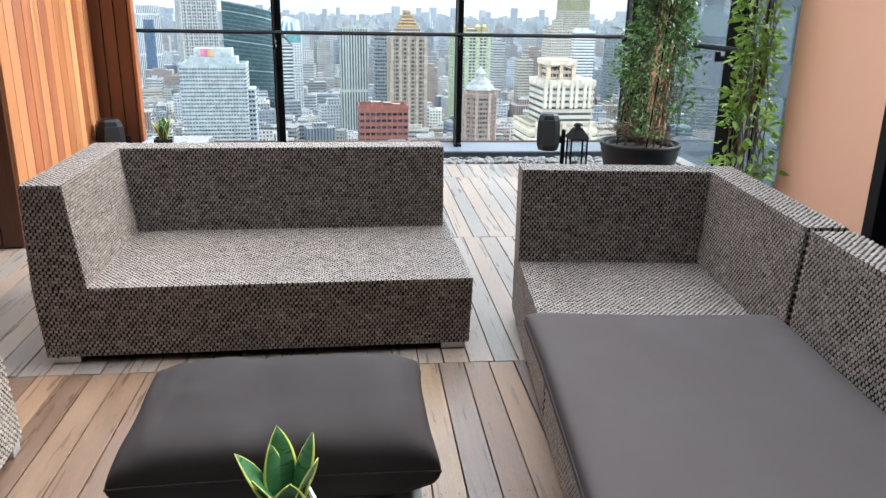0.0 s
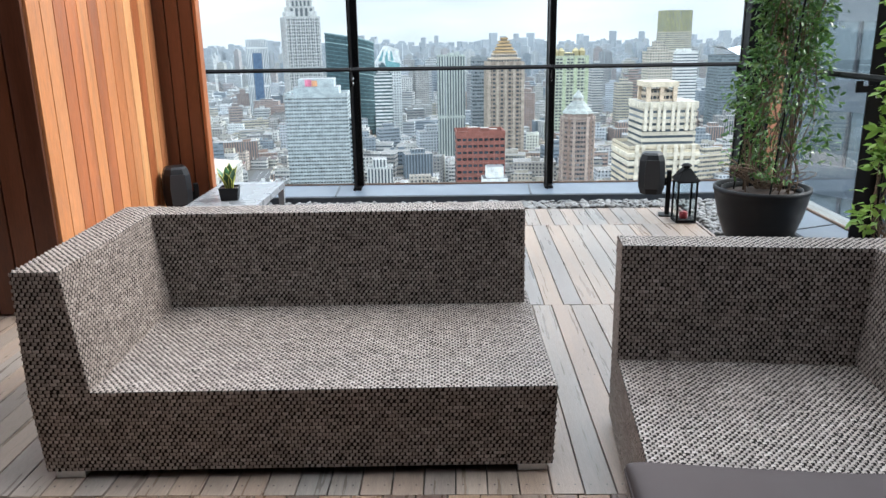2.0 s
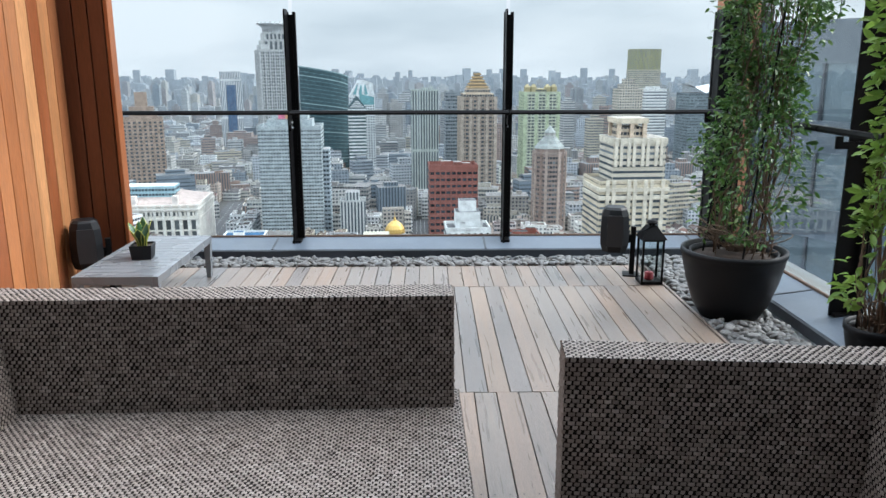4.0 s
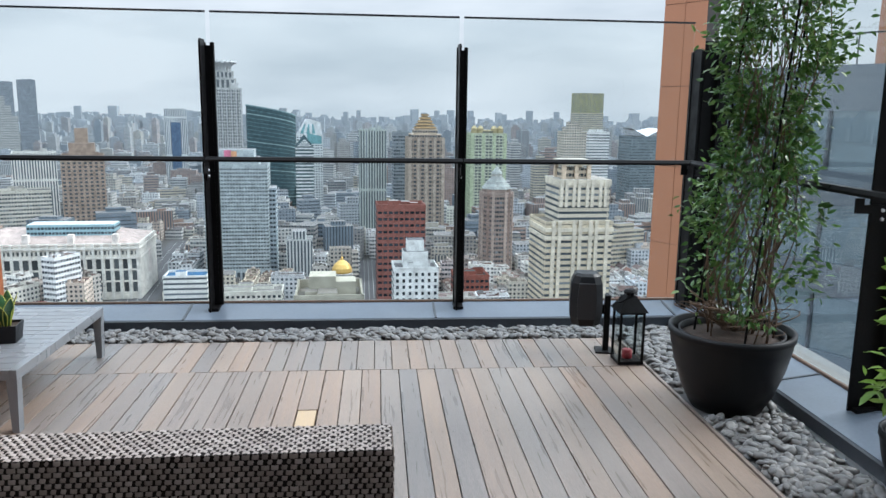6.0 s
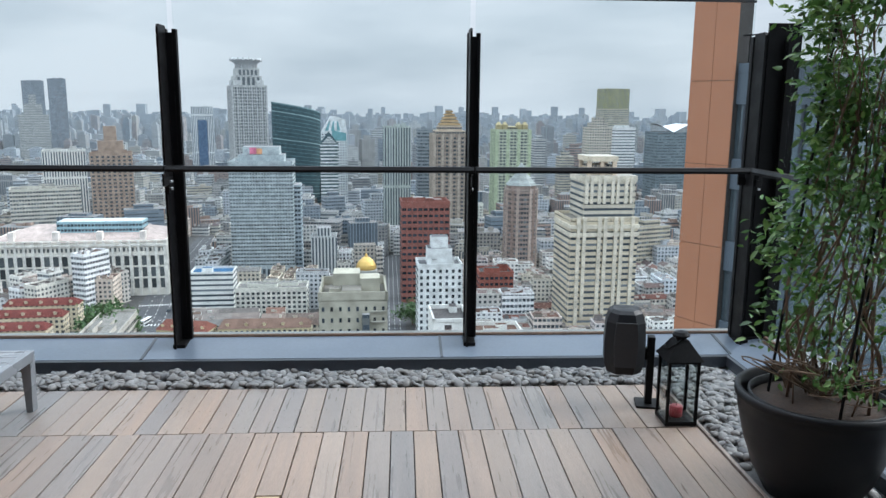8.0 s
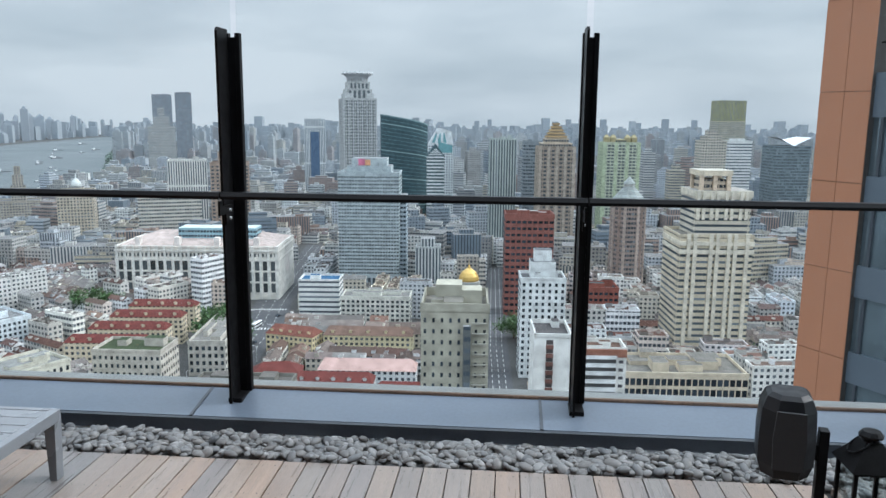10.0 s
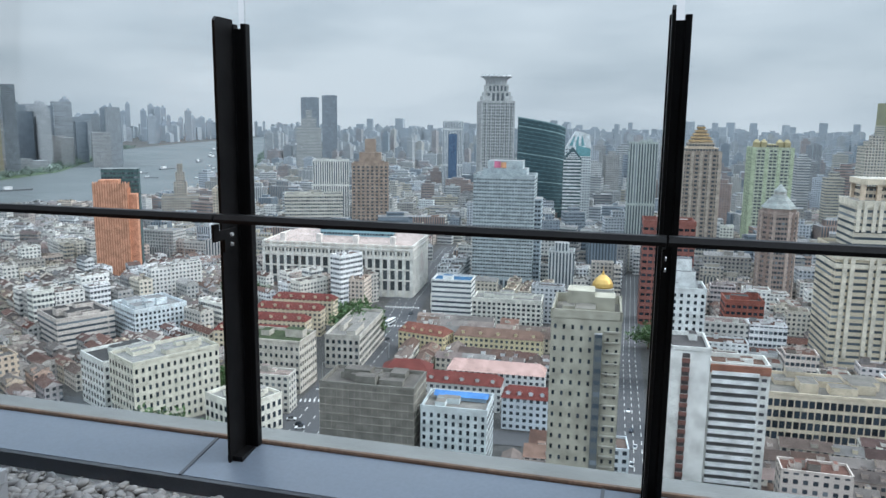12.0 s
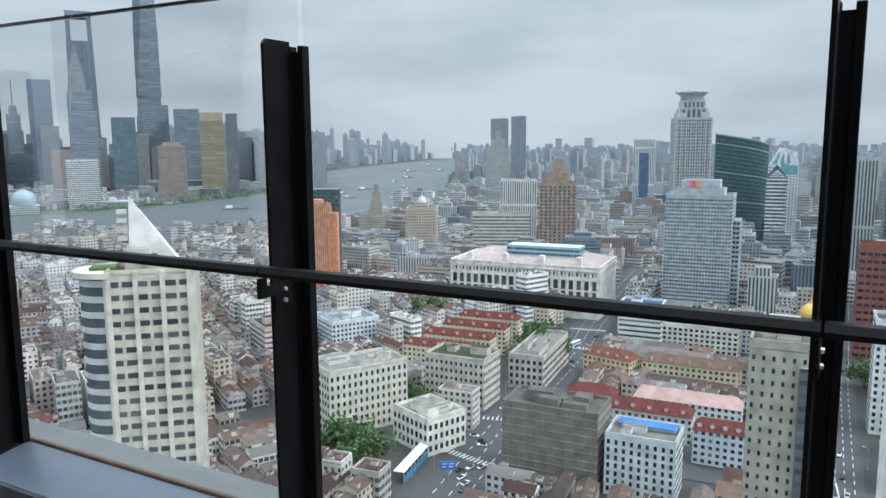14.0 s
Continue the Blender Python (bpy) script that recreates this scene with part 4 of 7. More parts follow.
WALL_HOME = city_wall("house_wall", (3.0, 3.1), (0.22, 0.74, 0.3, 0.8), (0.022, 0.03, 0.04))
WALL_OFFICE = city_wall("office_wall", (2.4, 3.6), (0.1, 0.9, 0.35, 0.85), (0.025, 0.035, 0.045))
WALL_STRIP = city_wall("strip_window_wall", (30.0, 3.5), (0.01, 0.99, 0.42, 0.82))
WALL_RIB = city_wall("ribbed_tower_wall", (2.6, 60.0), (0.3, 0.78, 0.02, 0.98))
PLAIN = city_plain("city_paint")
ROOF = city_plain("city_roof", 0.9)
CITY_MATS = [WALL_HOME, WALL_OFFICE, WALL_STRIP, WALL_RIB, PLAIN, ROOF]
HOME, OFFICE, STRIP, RIB, PLAINI, ROOFI = range(6)
PANE = surf("city_window_glass", (0.028, 0.037, 0.047), 0.15, var=0.3, scale=0.1, bump=0, rnd="object", rvar=0.6, spec=0.3)
LEAF_FAR = surf("street_tree_leaf", (0.05, 0.1, 0.03), 0.7, var=0.3, scale=0.3, bump=0, rnd="island", rvar=0.45)


class Block:
    """Collects wall and roof faces with paint and metre coordinates, and makes one mesh of them."""

    def __init__(self):
        self.v, self.f, self.mi, self.col, self.uv = [], [], [], [], []

    def face(self, pts, mi, col, uv=None):
        k = len(self.v)
        self.v.extend([tuple(p) for p in pts])
        self.f.append(list(range(k, k + len(pts))))
        self.mi.append(mi)
        self.col.extend([col] * len(pts))
        self.uv.extend(uv or [(0, 0)] * len(pts))

    def box(self, x, y, w, d, z0, z1, rot, wall, col, roofcol, alpha=0.0, top=True, taper=1.0, roof_mi=ROOFI):
        c, s = math.cos(rot), math.sin(rot)

        def P(a, b, z):
            return (x + a * c - b * s, y + a * s + b * c, z)
        q = [(-w / 2, -d / 2), (w / 2, -d / 2), (w / 2, d / 2), (-w / 2, d / 2)]
        for i in range(4):
            a, b = q[i], q[(i + 1) % 4]
            ln = w if i % 2 == 0 else d
            self.face([P(*a, z0), P(*b, z0), P(b[0] * taper, b[1] * taper, z1), P(a[0] * taper, a[1] * taper, z1)], wall, (*col, alpha),
                      [(0, 0), (ln, 0), (ln, z1 - z0), (0, z1 - z0)])
        if top:
            self.face([P(a * taper, b * taper, z1) for a, b in q], roof_mi, (*roofcol, alpha))

    def gable(self, x, y, w, d, z0, h, rot, col, wallcol, alpha=0.0, hip=0.0):
        c, s = math.cos(rot), math.sin(rot)

        def P(a, b, z):
            return (x + a * c - b * s, y + a * s + b * c, z)
        e = 0.4
        W, D = w / 2 + e, d / 2 + e
        r = W - hip
        A, B, C, E = P(-W, -D, z0), P(W, -D, z0), P(W, D, z0), P(-W, D, z0)
        R0, R1 = P(-r, 0, z0 + h), P(r, 0, z0 + h)
        self.face([A, B, R1, R0], ROOFI, (*col, alpha))
        self.face([C, E, R0, R1], ROOFI, (*col, alpha))
        side = ROOFI if hip else PLAINI
        sc = col if hip else wallcol
        self.face([B, C, R1], side, (*sc, alpha))
        self.face([E, A, R0], side, (*sc, alpha))

    def make(self, name, parent=None, label=""):
        ob = joined(name, self.v, self.f, CITY_MATS, parent, label, self.mi)
        me = ob.data
        ca = me.color_attributes.new("paint", "FLOAT_COLOR", "CORNER")
        ca.data.foreach_set("color", np.array(self.col, dtype=np.float32).ravel())
        ul = me.uv_layers.new(name="UVMap")
        ul.data.foreach_set("uv", np.array(self.uv, dtype=np.float32).ravel())
        return ob


KEEP = [(-172, 436, 17, 20), (-181, 251, 13, 10), (-198, 322, 18, 6), (11, 468, 8, 12)]          # plan areas taken by single buildings: x, y, half width, half depth
WINDOW = mesh_of("window", boxed(-0.5, 0.5, -0.5, 0.5, -0.5, 0.5), PANE)
PANE_GREY = surf("grey_window_glass", (0.075, 0.085, 0.09), 0.2, var=0.3, scale=0.1, bump=0, rnd="object", rvar=0.5, spec=0.3)
WINDOW_GREY = mesh_of("window", boxed(-0.5, 0.5, -0.5, 0.5, -0.5, 0.5), PANE_GREY)


def tower(name, label, x, y, w, d, ztop, rot=4.0, wall=PLAINI, col=(0.5, 0.48, 0.44), roof=(0.2, 0.195, 0.19), windows=None, parapet=1.2, clutter=3, z0=GZ, tiers=(), category="building", pane=None, head=1.0, piers=None):
    """One building: walls, roof with parapet and plant, and windows. x, y: middle of its front; tiers: (scale w, scale d, height) on top."""
    r = radians(rot)
    dist = math.hypot(x, y)
    if windows and wall != STRIP:
        wall = PLAINI
    col = (col[0] * 0.97, col[1] * 0.95, col[2] * 0.9)
    # wall and roof colours carry the haze of their distance
    colp, f = haze_tint(tuple(min(0.8, v * 1.04) for v in col), dist)
    roofp, _ = haze_tint(tuple(v * 0.45 for v in roof), dist)
    cx, cy = x - math.sin(r) * d / 2, y + math.cos(r) * d / 2
    KEEP.append((cx, cy, w / 2 + 5, d / 2 + 5))
    b = thing(name, label, category, pose(cx, cy, z0, 0, 0, rot))
    k = Block()
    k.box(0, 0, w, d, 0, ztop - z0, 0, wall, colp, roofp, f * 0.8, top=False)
    z = ztop - z0
    k.make("wall", b)
    k = Block()
    k.face([(-w / 2, -d / 2, z - 0.3), (w / 2, -d / 2, z - 0.3), (w / 2, d / 2, z - 0.3), (-w / 2, d / 2, z - 0.3)], ROOFI, (*roofp, f))
    if parapet:
        for (px, py, pw, pd) in ((0, -d / 2 + 0.3, w + 0.5, 0.6), (0, d / 2 - 0.3, w + 0.5, 0.6), (-w / 2 + 0.3, 0, 0.6, d), (w / 2 - 0.3, 0, 0.6, d)):
            # parapet tops get a darker colour to offset the bright overhead sky
            k.box(px, py, pw, pd, z - 0.4, z + parapet, 0, PLAINI, colp, tuple(v * 0.65 for v in colp), f, roof_mi=PLAINI)
    rg = random.Random(int(abs(x) * 7 + abs(y)))
    for _ in range(clutter):
        bw, bd, bh = rg.uniform(0.12, 0.3) * w, rg.uniform(0.15, 0.35) * d, rg.uniform(1.5, 4.5)
        g = rg.uniform(0.75, 1.1)
        k.box(rg.uniform(-0.3, 0.3) * w, rg.uniform(-0.3, 0.3) * d, bw, bd, z - 0.3, z + bh, 0, PLAINI, tuple(c * g for c in colp), roofp, f)
    k.make("roof", b)
    zz, ww, dd = z, w, d
    for (sw, sd, h) in tiers:
        k = Block()
        ww, dd = ww * sw, dd * sd
        k.box(0, 0, ww, dd, zz - 0.2, zz + h, 0, wall, colp, roofp, f * 0.8)
        k.make("upper_storey", b)
        zz += h
    if windows:
        nx, nz, fw, fh, bottom = windows
        put = []
        for side, ln, off in (("f", w, d / 2), ("r", d, w / 2), ("l", d, w / 2)):
            m = nx if side == "f" else max(2, round(nx * d / w))
            for j in range(nz):
                for i in range(m):
                    a = ln * ((i + 0.5) / m - 0.5)
                    zc = bottom + (z - bottom - head) * (j + 0.5) / nz
                    sx, sz = ln / m * fw, (z - bottom - head + 1) / nz * fh
                    if side == "f":
                        put.append((a, -off, zc, sx, 0.24, sz))
                    else:
                        put.append((off if side == "r" else -off, a, zc, 0.24, sx, sz))
        single = put[:260] if dist < 620 else []
        for (a, bb, c, sx, sy, sz) in single:
            o = new("window", pane or WINDOW)
            o.parent = b
            o.matrix_basis = Matrix.LocRotScale((a, bb, c), None, (sx, sy, sz))
        rest = put[len(single):]
        if rest:
            k = Block()
            g, fa = haze_tint((0.05, 0.06, 0.07) if pane is None else (0.12, 0.14, 0.15), dist)
            for (a, bb, c, sx, sy, sz) in rest:
                k.box(a, bb, sx, sy, c - sz / 2, c + sz / 2, 0, PLAINI, g, g, fa, roof_mi=PLAINI)
            tagged(k.make("windows", b), "dark window panes", kind="stuff")
    if piers:
        n, wide, pcol = piers
        pc, pf = haze_tint(pcol, dist)
        k = Block()
        for i in range(n):
            a = (i / (n - 1) - 0.5)
            k.box(a * (w - wide), -d / 2 - 0.35, wide, 0.9, 0, z + 0.8, 0, PLAINI, pc, pc, pf, roof_mi=PLAINI)
            for sx in (-1, 1):
                k.box(sx * (w / 2 + 0.35), a * (d - wide), 0.9, wide, 0, z + 0.8, 0, PLAINI, pc, pc, pf, roof_mi=PLAINI)
        k.make("piers", b)
    return b, Block(), (colp, f, z, w, d)


def extra(b, name, k, label=""):
    return k.make(name, b, label)


# nearest blocks
b, k, (c0, f0, z, w, d) = tower("office_slab_tower", "cream office slab with a round glazed corner", -174, 143, 23, 17, -36, 42, PLAINI, (0.62, 0.59, 0.51), windows=(6, 26, 0.76, 0.4, 3), clutter=4, pane=WINDOW_GREY, piers=(4, 1.3, (0.66, 0.63, 0.55)))
cyl = Block()
for j in range(23):
    for q in range(20):
        a0, a1 = math.pi * (0.5 + q / 20), math.pi * (0.5 + (q + 1) / 20)
        for (za, zb, cc, rr) in ((0, 1.9, (0.58, 0.59, 0.58), 8.2), (1.9, 4.55, (0.1, 0.12, 0.13), 7.9)):
            z0c = j * 4.5 + za
            z1c = min(j * 4.5 + zb, z)
            if z1c > z0c:
                cyl.face([(-12 + rr * math.cos(a0), rr * math.sin(a0), z0c), (-12 + rr * math.cos(a1), rr * math.sin(a1), z0c),
                          (-12 + rr * math.cos(a1), rr * math.sin(a1), z1c), (-12 + rr * math.cos(a0), rr * math.sin(a0), z1c)], PLAINI, (*cc, 0))
disc = [(-12 + 9.6 * math.cos(math.pi * (0.45 + 1.1 * q / 20)), 9.6 * math.sin(math.pi * (0.45 + 1.1 * q / 20)), z + 0.6) for q in range(21)]
cyl.face(disc, PLAINI, (0.7, 0.66, 0.56, 0))
cyl.face([(p[0], p[1], p[2] - 1.6) for p in disc], PLAINI, (0.6, 0.56, 0.48, 0))
for p, q in zip(disc, disc[1:]):
    cyl.face([(p[0], p[1], p[2] - 1.6), (q[0], q[1], q[2] - 1.6), q, p], PLAINI, (0.7, 0.66, 0.56, 0))
extra(b, "round_corner", cyl, "banded glazed round corner")
fin = Block()
fin.box(-4, 3, 7, 7, z, z + 6, 0, PLAINI, (0.62, 0.58, 0.5), (0.4, 0.4, 0.38))
apex = (-6.5, 6.5, z + 21)
for p, q in (((-7, 4, z), (8, 4, z)), ((8, 4, z), (8, 9, z)), ((8, 9, z), (-7, 9, z)), ((-7, 9, z), (-7, 4, z))):
    fin.face([p, q, apex], PLAINI, (0.76, 0.74, 0.7, 0))
for i in range(4):
    fin.box(-8.5, 5 + 0.2 * i, 2.5, 3, z + 8 + i * 2.6, z + 9.2 + i * 2.6, 0, PLAINI, (0.6, 0.58, 0.52), (0.5, 0.5, 0.48))
fin.box(4, -4, 9, 5, z, z + 3.2, 0, PLAINI, (0.58, 0.55, 0.48), (0.3, 0.3, 0.28))
fin.box(-13, -1, 7, 6, z + 0.6, z + 1.5, 0, PLAINI, (0.1, 0.16, 0.06), (0.1, 0.16, 0.06))
extra(b, "white_fin", fin, "white triangular roof fin")

b, k, (c0, f0, z, w, d) = tower("netted_block", "grey block wrapped in scaffold netting", -104, 275, 40, 22, -107, 3, PLAINI, (0.2, 0.195, 0.18), (0.22, 0.2, 0.18), clutter=9)
net = Block()
for j in range(9):
    net.box(0, 0, w + 0.5, d + 0.5, j * z / 9 + 1.5, j * z / 9 + 1.75, 0, PLAINI, (0.3, 0.28, 0.24), (0.3, 0.28, 0.24), 0)
for i in range(17):
    net.box(-w / 2 + i * w / 16, -d / 2 - 0.2, 0.15, 0.15, 0, z, 0, PLAINI, (0.27, 0.25, 0.22), (0.27, 0.25, 0.22), 0)
extra(b, "scaffold_poles", net)
tower("pale_blue_apartments", "pale blue-white apartment block with blue roof shed", -68, 278, 27, 20, -114, 3, PLAINI, (0.56, 0.62, 0.66), (0.35, 0.33, 0.3), (9, 7, 0.4, 0.55, 1), clutter=3)
sh = Block()
sh.gable(-68, 292, 22, 5, -112.5, 1.5, radians(3), (0.08, 0.2, 0.45), (0.1, 0.2, 0.4))
sh.box(-68, 292, 21, 4.5, -114.2, -112.4, radians(3), PLAINI, (0.3, 0.4, 0.5), (0.3, 0.3, 0.3))
tagged(sh.make("roof_shed"), "bright blue sheet roof shed on the block", "shed")
b, k, (c0, f0, z, w, d) = tower("grey_hotel_tower", "tall grey concrete tower with small paired windows", -13, 213, 20, 22, -55, 3, PLAINI, (0.36, 0.35, 0.3), (0.33, 0.31, 0.27), (8, 24, 0.3, 0.38, 2), clutter=4, parapet=2.4)
for j in range(26):
    k.box(7.2, -d / 2 - 0.5, 4.2, 1.0, j * 3.15 + 1.2, j * 3.15 + 1.55, 0, PLAINI, (0.3, 0.29, 0.25), (0.3, 0.29, 0.25), 0)
k.box(3.6, -d / 2 - 0.9, 2.2, 1.8, 0, z - 4, 0, STRIP, (0.11, 0.12, 0.12), (0.3, 0.3, 0.3), 0)
extra(b, "glazed_stair", k, "banded glazed stair shaft")
k = Block()
k.box(-2, 2, 8, 8, z, z + 6, 0, PLAINI, c0, c0, 0)
k.box(5, 1, 6, 7, z, z + 4.5, 0, PLAINI, c0, c0, 0)
extra(b, "lift_housing", k)
b, k, (c0, f0, z, w, d) = tower("white_slot_tower", "white tower with a brown balcony slot", 18.6, 253, 13, 20, -73.5, 3, PLAINI, (0.72, 0.73, 0.74), (0.14, 0.13, 0.13), clutter=1)
for j in range(20):
    k.box(-1.2, -d / 2 - 0.3, 2.6, 0.9, j * 3.1 + 2, j * 3.1 + 3.3, 0, PLAINI, (0.19, 0.1, 0.085), (0.19, 0.1, 0.085), 0)
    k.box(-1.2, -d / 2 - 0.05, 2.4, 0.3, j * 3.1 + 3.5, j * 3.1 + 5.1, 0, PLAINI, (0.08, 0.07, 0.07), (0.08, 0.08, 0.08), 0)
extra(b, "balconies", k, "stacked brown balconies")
b, k, (c0, f0, z, w, d) = tower("white_gallery_block", "white gallery-access housing slab with brown roof band", 35, 257, 19, 12, -79, 3, PLAINI, (0.66, 0.67, 0.67), (0.2, 0.12, 0.09), clutter=3)
for j in range(20):
    k.box(-1.5, -d / 2 - 0.5, 15, 1.0, j * 2.95 + 0.6, j * 2.95 + 1.9, 0, PLAINI, (0.7, 0.71, 0.71), (0.6, 0.6, 0.6), 0)
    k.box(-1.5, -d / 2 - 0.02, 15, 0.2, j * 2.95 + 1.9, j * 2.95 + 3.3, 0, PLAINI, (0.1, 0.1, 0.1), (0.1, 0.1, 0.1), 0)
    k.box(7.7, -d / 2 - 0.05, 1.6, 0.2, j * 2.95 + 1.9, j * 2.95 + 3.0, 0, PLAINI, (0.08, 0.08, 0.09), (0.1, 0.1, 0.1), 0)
k.box(0, -d / 2 - 0.3, w, 0.8, z - 2.2, z + 0.6, 0, PLAINI, (0.28, 0.13, 0.09), (0.25, 0.12, 0.09), 0)
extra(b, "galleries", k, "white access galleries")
b, k, (c0, f0, z, w, d) = tower("cream_department_store", "long cream store with glazed side and orange band", 84, 334, 56, 30, -113, 3, PLAINI, (0.6, 0.53, 0.43), (0.3, 0.28, 0.25), (20, 4, 0.78, 0.62, 5), clutter=7)
k.box(8, -d / 2 - 0.5, 40, 1.0, 3.5, 5.2, 0, PLAINI, (0.6, 0.14, 0.05), (0.5, 0.12, 0.05), 0)
extra(b, "fascia", k, "orange-red fascia band")
b, k, (c0, f0, z, w, d) = tower("beige_stepped_tower", "beige stepped tower with striped cornices and crown", 117, 421, 40, 34, -63, 4, STRIP, (0.56, 0.5, 0.4), (0.4, 0.37, 0.32), clutter=0, parapet=1.5)
for i, px in enumerate((-15.5, -12, -3.2, 0.3, 6.5, 10, 16.5)):
    k.box(px, -d / 2 - 0.6, 2.0, 1.4, z * 0.25 * (i % 2), z + 2, 0, PLAINI, (0.62, 0.57, 0.47), (0.6, 0.55, 0.45), 0)
for zz in (z - 9, z - 4.5):
    k.box(0, -0.5, w + 1, d + 1, zz, zz + 2.2, 0, PLAINI, (0.62, 0.57, 0.47), (0.6, 0.55, 0.45), 0)
extra(b, "lower_pilasters", k, "pale pilasters")
k = Block()
k.box(4.5, 3, 31, 27, z, z + 23, 0, STRIP, (0.55, 0.5, 0.41), (0.4, 0.37, 0.32), 0)
k.box(4.5, 3, 32, 28, z + 21.5, z + 25, 0, PLAINI, (0.62, 0.57, 0.47), (0.3, 0.28, 0.25), 0)
for px in (-9.5, -6.5, -2, 1, 6, 9, 14, 17):
    k.box(px, -10.9, 1.7, 1.4, z + 9, z + 25, 0, PLAINI, (0.66, 0.61, 0.51), (0.6, 0.55, 0.45), 0)
extra(b, "upper_body", k, "upper body with pale pilasters")
k = Block()
for px, py in ((-7, -6), (-7, 10), (8, -6), (8, 10), (0.5, -6)):
    k.box(px, py, 2.2, 2.2, z + 25, z + 35, 0, PLAINI, (0.62, 0.5, 0.38), (0.5, 0.45, 0.4), 0)
k.box(0.5, 2, 14, 14, z + 25, z + 31, 0, OFFICE, (0.55, 0.46, 0.36), (0.4, 0.37, 0.32), 0)
k.box(0.5, 2, 18.5, 19, z + 33, z + 36, 0, PLAINI, (0.62, 0.54, 0.42), (0.4, 0.37, 0.32), 0)
extra(b, "crown", k, "open framed crown")
k = Block()
k.box(8, -d / 2 - 6, 28, 12, 0, 12, 0, OFFICE, (0.55, 0.5, 0.42), (0.25, 0.24, 0.22), 0)
extra(b, "podium", k)
tower("white_twin_block", "white apartment block with arched roof frames", 22, 396, 24, 20, -84, 3, PLAINI, (0.68, 0.71, 0.74), (0.22, 0.22, 0.23), (7, 15, 0.42, 0.5, 1), clutter=3, tiers=((0.55, 0.6, 9), (0.7, 0.7, 6)))
tower("red_brick_office", "red-brown office block with pale window bands", 18, 528, 34, 24, -68, 3, OFFICE, (0.25, 0.105, 0.09), (0.45, 0.42, 0.4), (9, 15, 0.75, 0.4, 1), clutter=3, parapet=2.5)
tower("red_brown_block", "dark red-brown office block", 62, 471, 22, 20, -105, 3, PLAINI, (0.27, 0.1, 0.08), (0.1, 0.1, 0.1), (7, 8, 0.7, 0.42, 1), clutter=3)

# long white store with pitched roof
b, k, (c0, f0, z, w, d) = tower("white_grand_building", "long white building with pale pink hipped roof", -232, 548, 122, 60, -98, 5, PLAINI, (0.74, 0.72, 0.68), (0.5, 0.42, 0.39), (20, 3, 0.62, 0.8, 5), clutter=0, parapet=0.8, pane=WINDOW_GREY, head=10, piers=(21, 1.6, (0.72, 0.7, 0.65)))
for i in range(40):
    k.box(-w / 2 + (i + 0.5) * w / 40, -d / 2 - 0.1, 1.5, 0.5, z - 7.4, z - 4.6, 0, PLAINI, (0.13, 0.14, 0.14), (0.13, 0.14, 0.14), 0)
k.box(0, 0, w + 2.4, d + 2.4, z - 3.4, z - 2.2, 0, PLAINI, (0.7, 0.67, 0.62), (0.6, 0.57, 0.53), 0)
k.box(0, 0, w + 1.8, d + 1.8, z - 10.4, z - 9.4, 0, PLAINI, (0.7, 0.67, 0.62), (0.6, 0.57, 0.53), 0)
k.gable(0, 0, w + 1, d + 1, z - 0.2, 9, 0, (0.4, 0.33, 0.3), c0, 0.1, hip=26)
k.box(12, -6, 60, 18, z + 4, z + 12.5, 0, OFFICE, (0.3, 0.45, 0.5), (0.45, 0.5, 0.5), 0)
for i in range(4):
    k.box(-45 + i * 30, -d / 2 + 4, 4, 5, z, z + 7, 0, PLAINI, (0.68, 0.62, 0.58), (0.6, 0.55, 0.5), 0)
extra(b, "hipped_roof", k, "pale pink hipped roof")
k = Block()
k.box(w / 2 + 0.3, 4, 0.5, 9, z - 26, z - 8, 0, PLAINI, (0.55, 0.05, 0.12), (0.5, 0.05, 0.1), 0)
extra(b, "banner", k, "red wall banner")
b, k, (c0, f0, z, w, d) = tower("grid_glass_tower", "blue-grey gridded office tower with roof sign", -107, 588, 48, 34, -44, 4, OFFICE, (0.4, 0.46, 0.5), (0.45, 0.46, 0.47), (22, 28, 0.76, 0.42, 14), clutter=0, pane=WINDOW_GREY, parapet=1.5, tiers=((0.72, 0.7, 6), (0.8, 0.8, 6)))
k.box(-6, -d * 0.28 - 0.4, 5, 0.5, z + 6.5, z + 11.5, 0, PLAINI, (0.62, 0.2, 0.3), (0.6, 0.1, 0.2), 0)
k.box(-1.2, -d * 0.28 - 0.4, 4.2, 0.5, z + 6.5, z + 10.8, 0, PLAINI, (0.66, 0.36, 0.2), (0.6, 0.3, 0.1), 0)
for i in range(12):
    k.box(-w / 2 + 2 + i * 4, -d / 2 - 0.3, 0.8, 0.7, 1, 13, 0, PLAINI, (0.5, 0.55, 0.58), (0.5, 0.5, 0.5), 0)
    k.box(-w / 2 + 4 + i * 4, -d / 2 - 0.1, 2.2, 0.3, 2, 11.5, 0, PLAINI, (0.07, 0.085, 0.1), (0.1, 0.1, 0.1), 0)
k.box(w / 2 + 2.6, 5, 5.2, 20, 0, z - 18, 0, OFFICE, (0.4, 0.46, 0.5), (0.3, 0.3, 0.3), 0)
extra(b, "roof_sign", k, "pink and orange roof sign")
b, k, (c0, f0, z, w, d) = tower("grey_stepped_block", "pale grey stepped block beside the office tower", -60, 590, 20, 18, -102, 4, RIB, (0.5, 0.53, 0.55), (0.5, 0.5, 0.5), clutter=2, tiers=((0.55, 0.8, 7),))
tower("blue_roof_office", "white banded office with bright blue roof", -126, 500, 28, 20, -111, 4, STRIP, (0.72, 0.73, 0.74), (0.07, 0.2, 0.38), clutter=1)
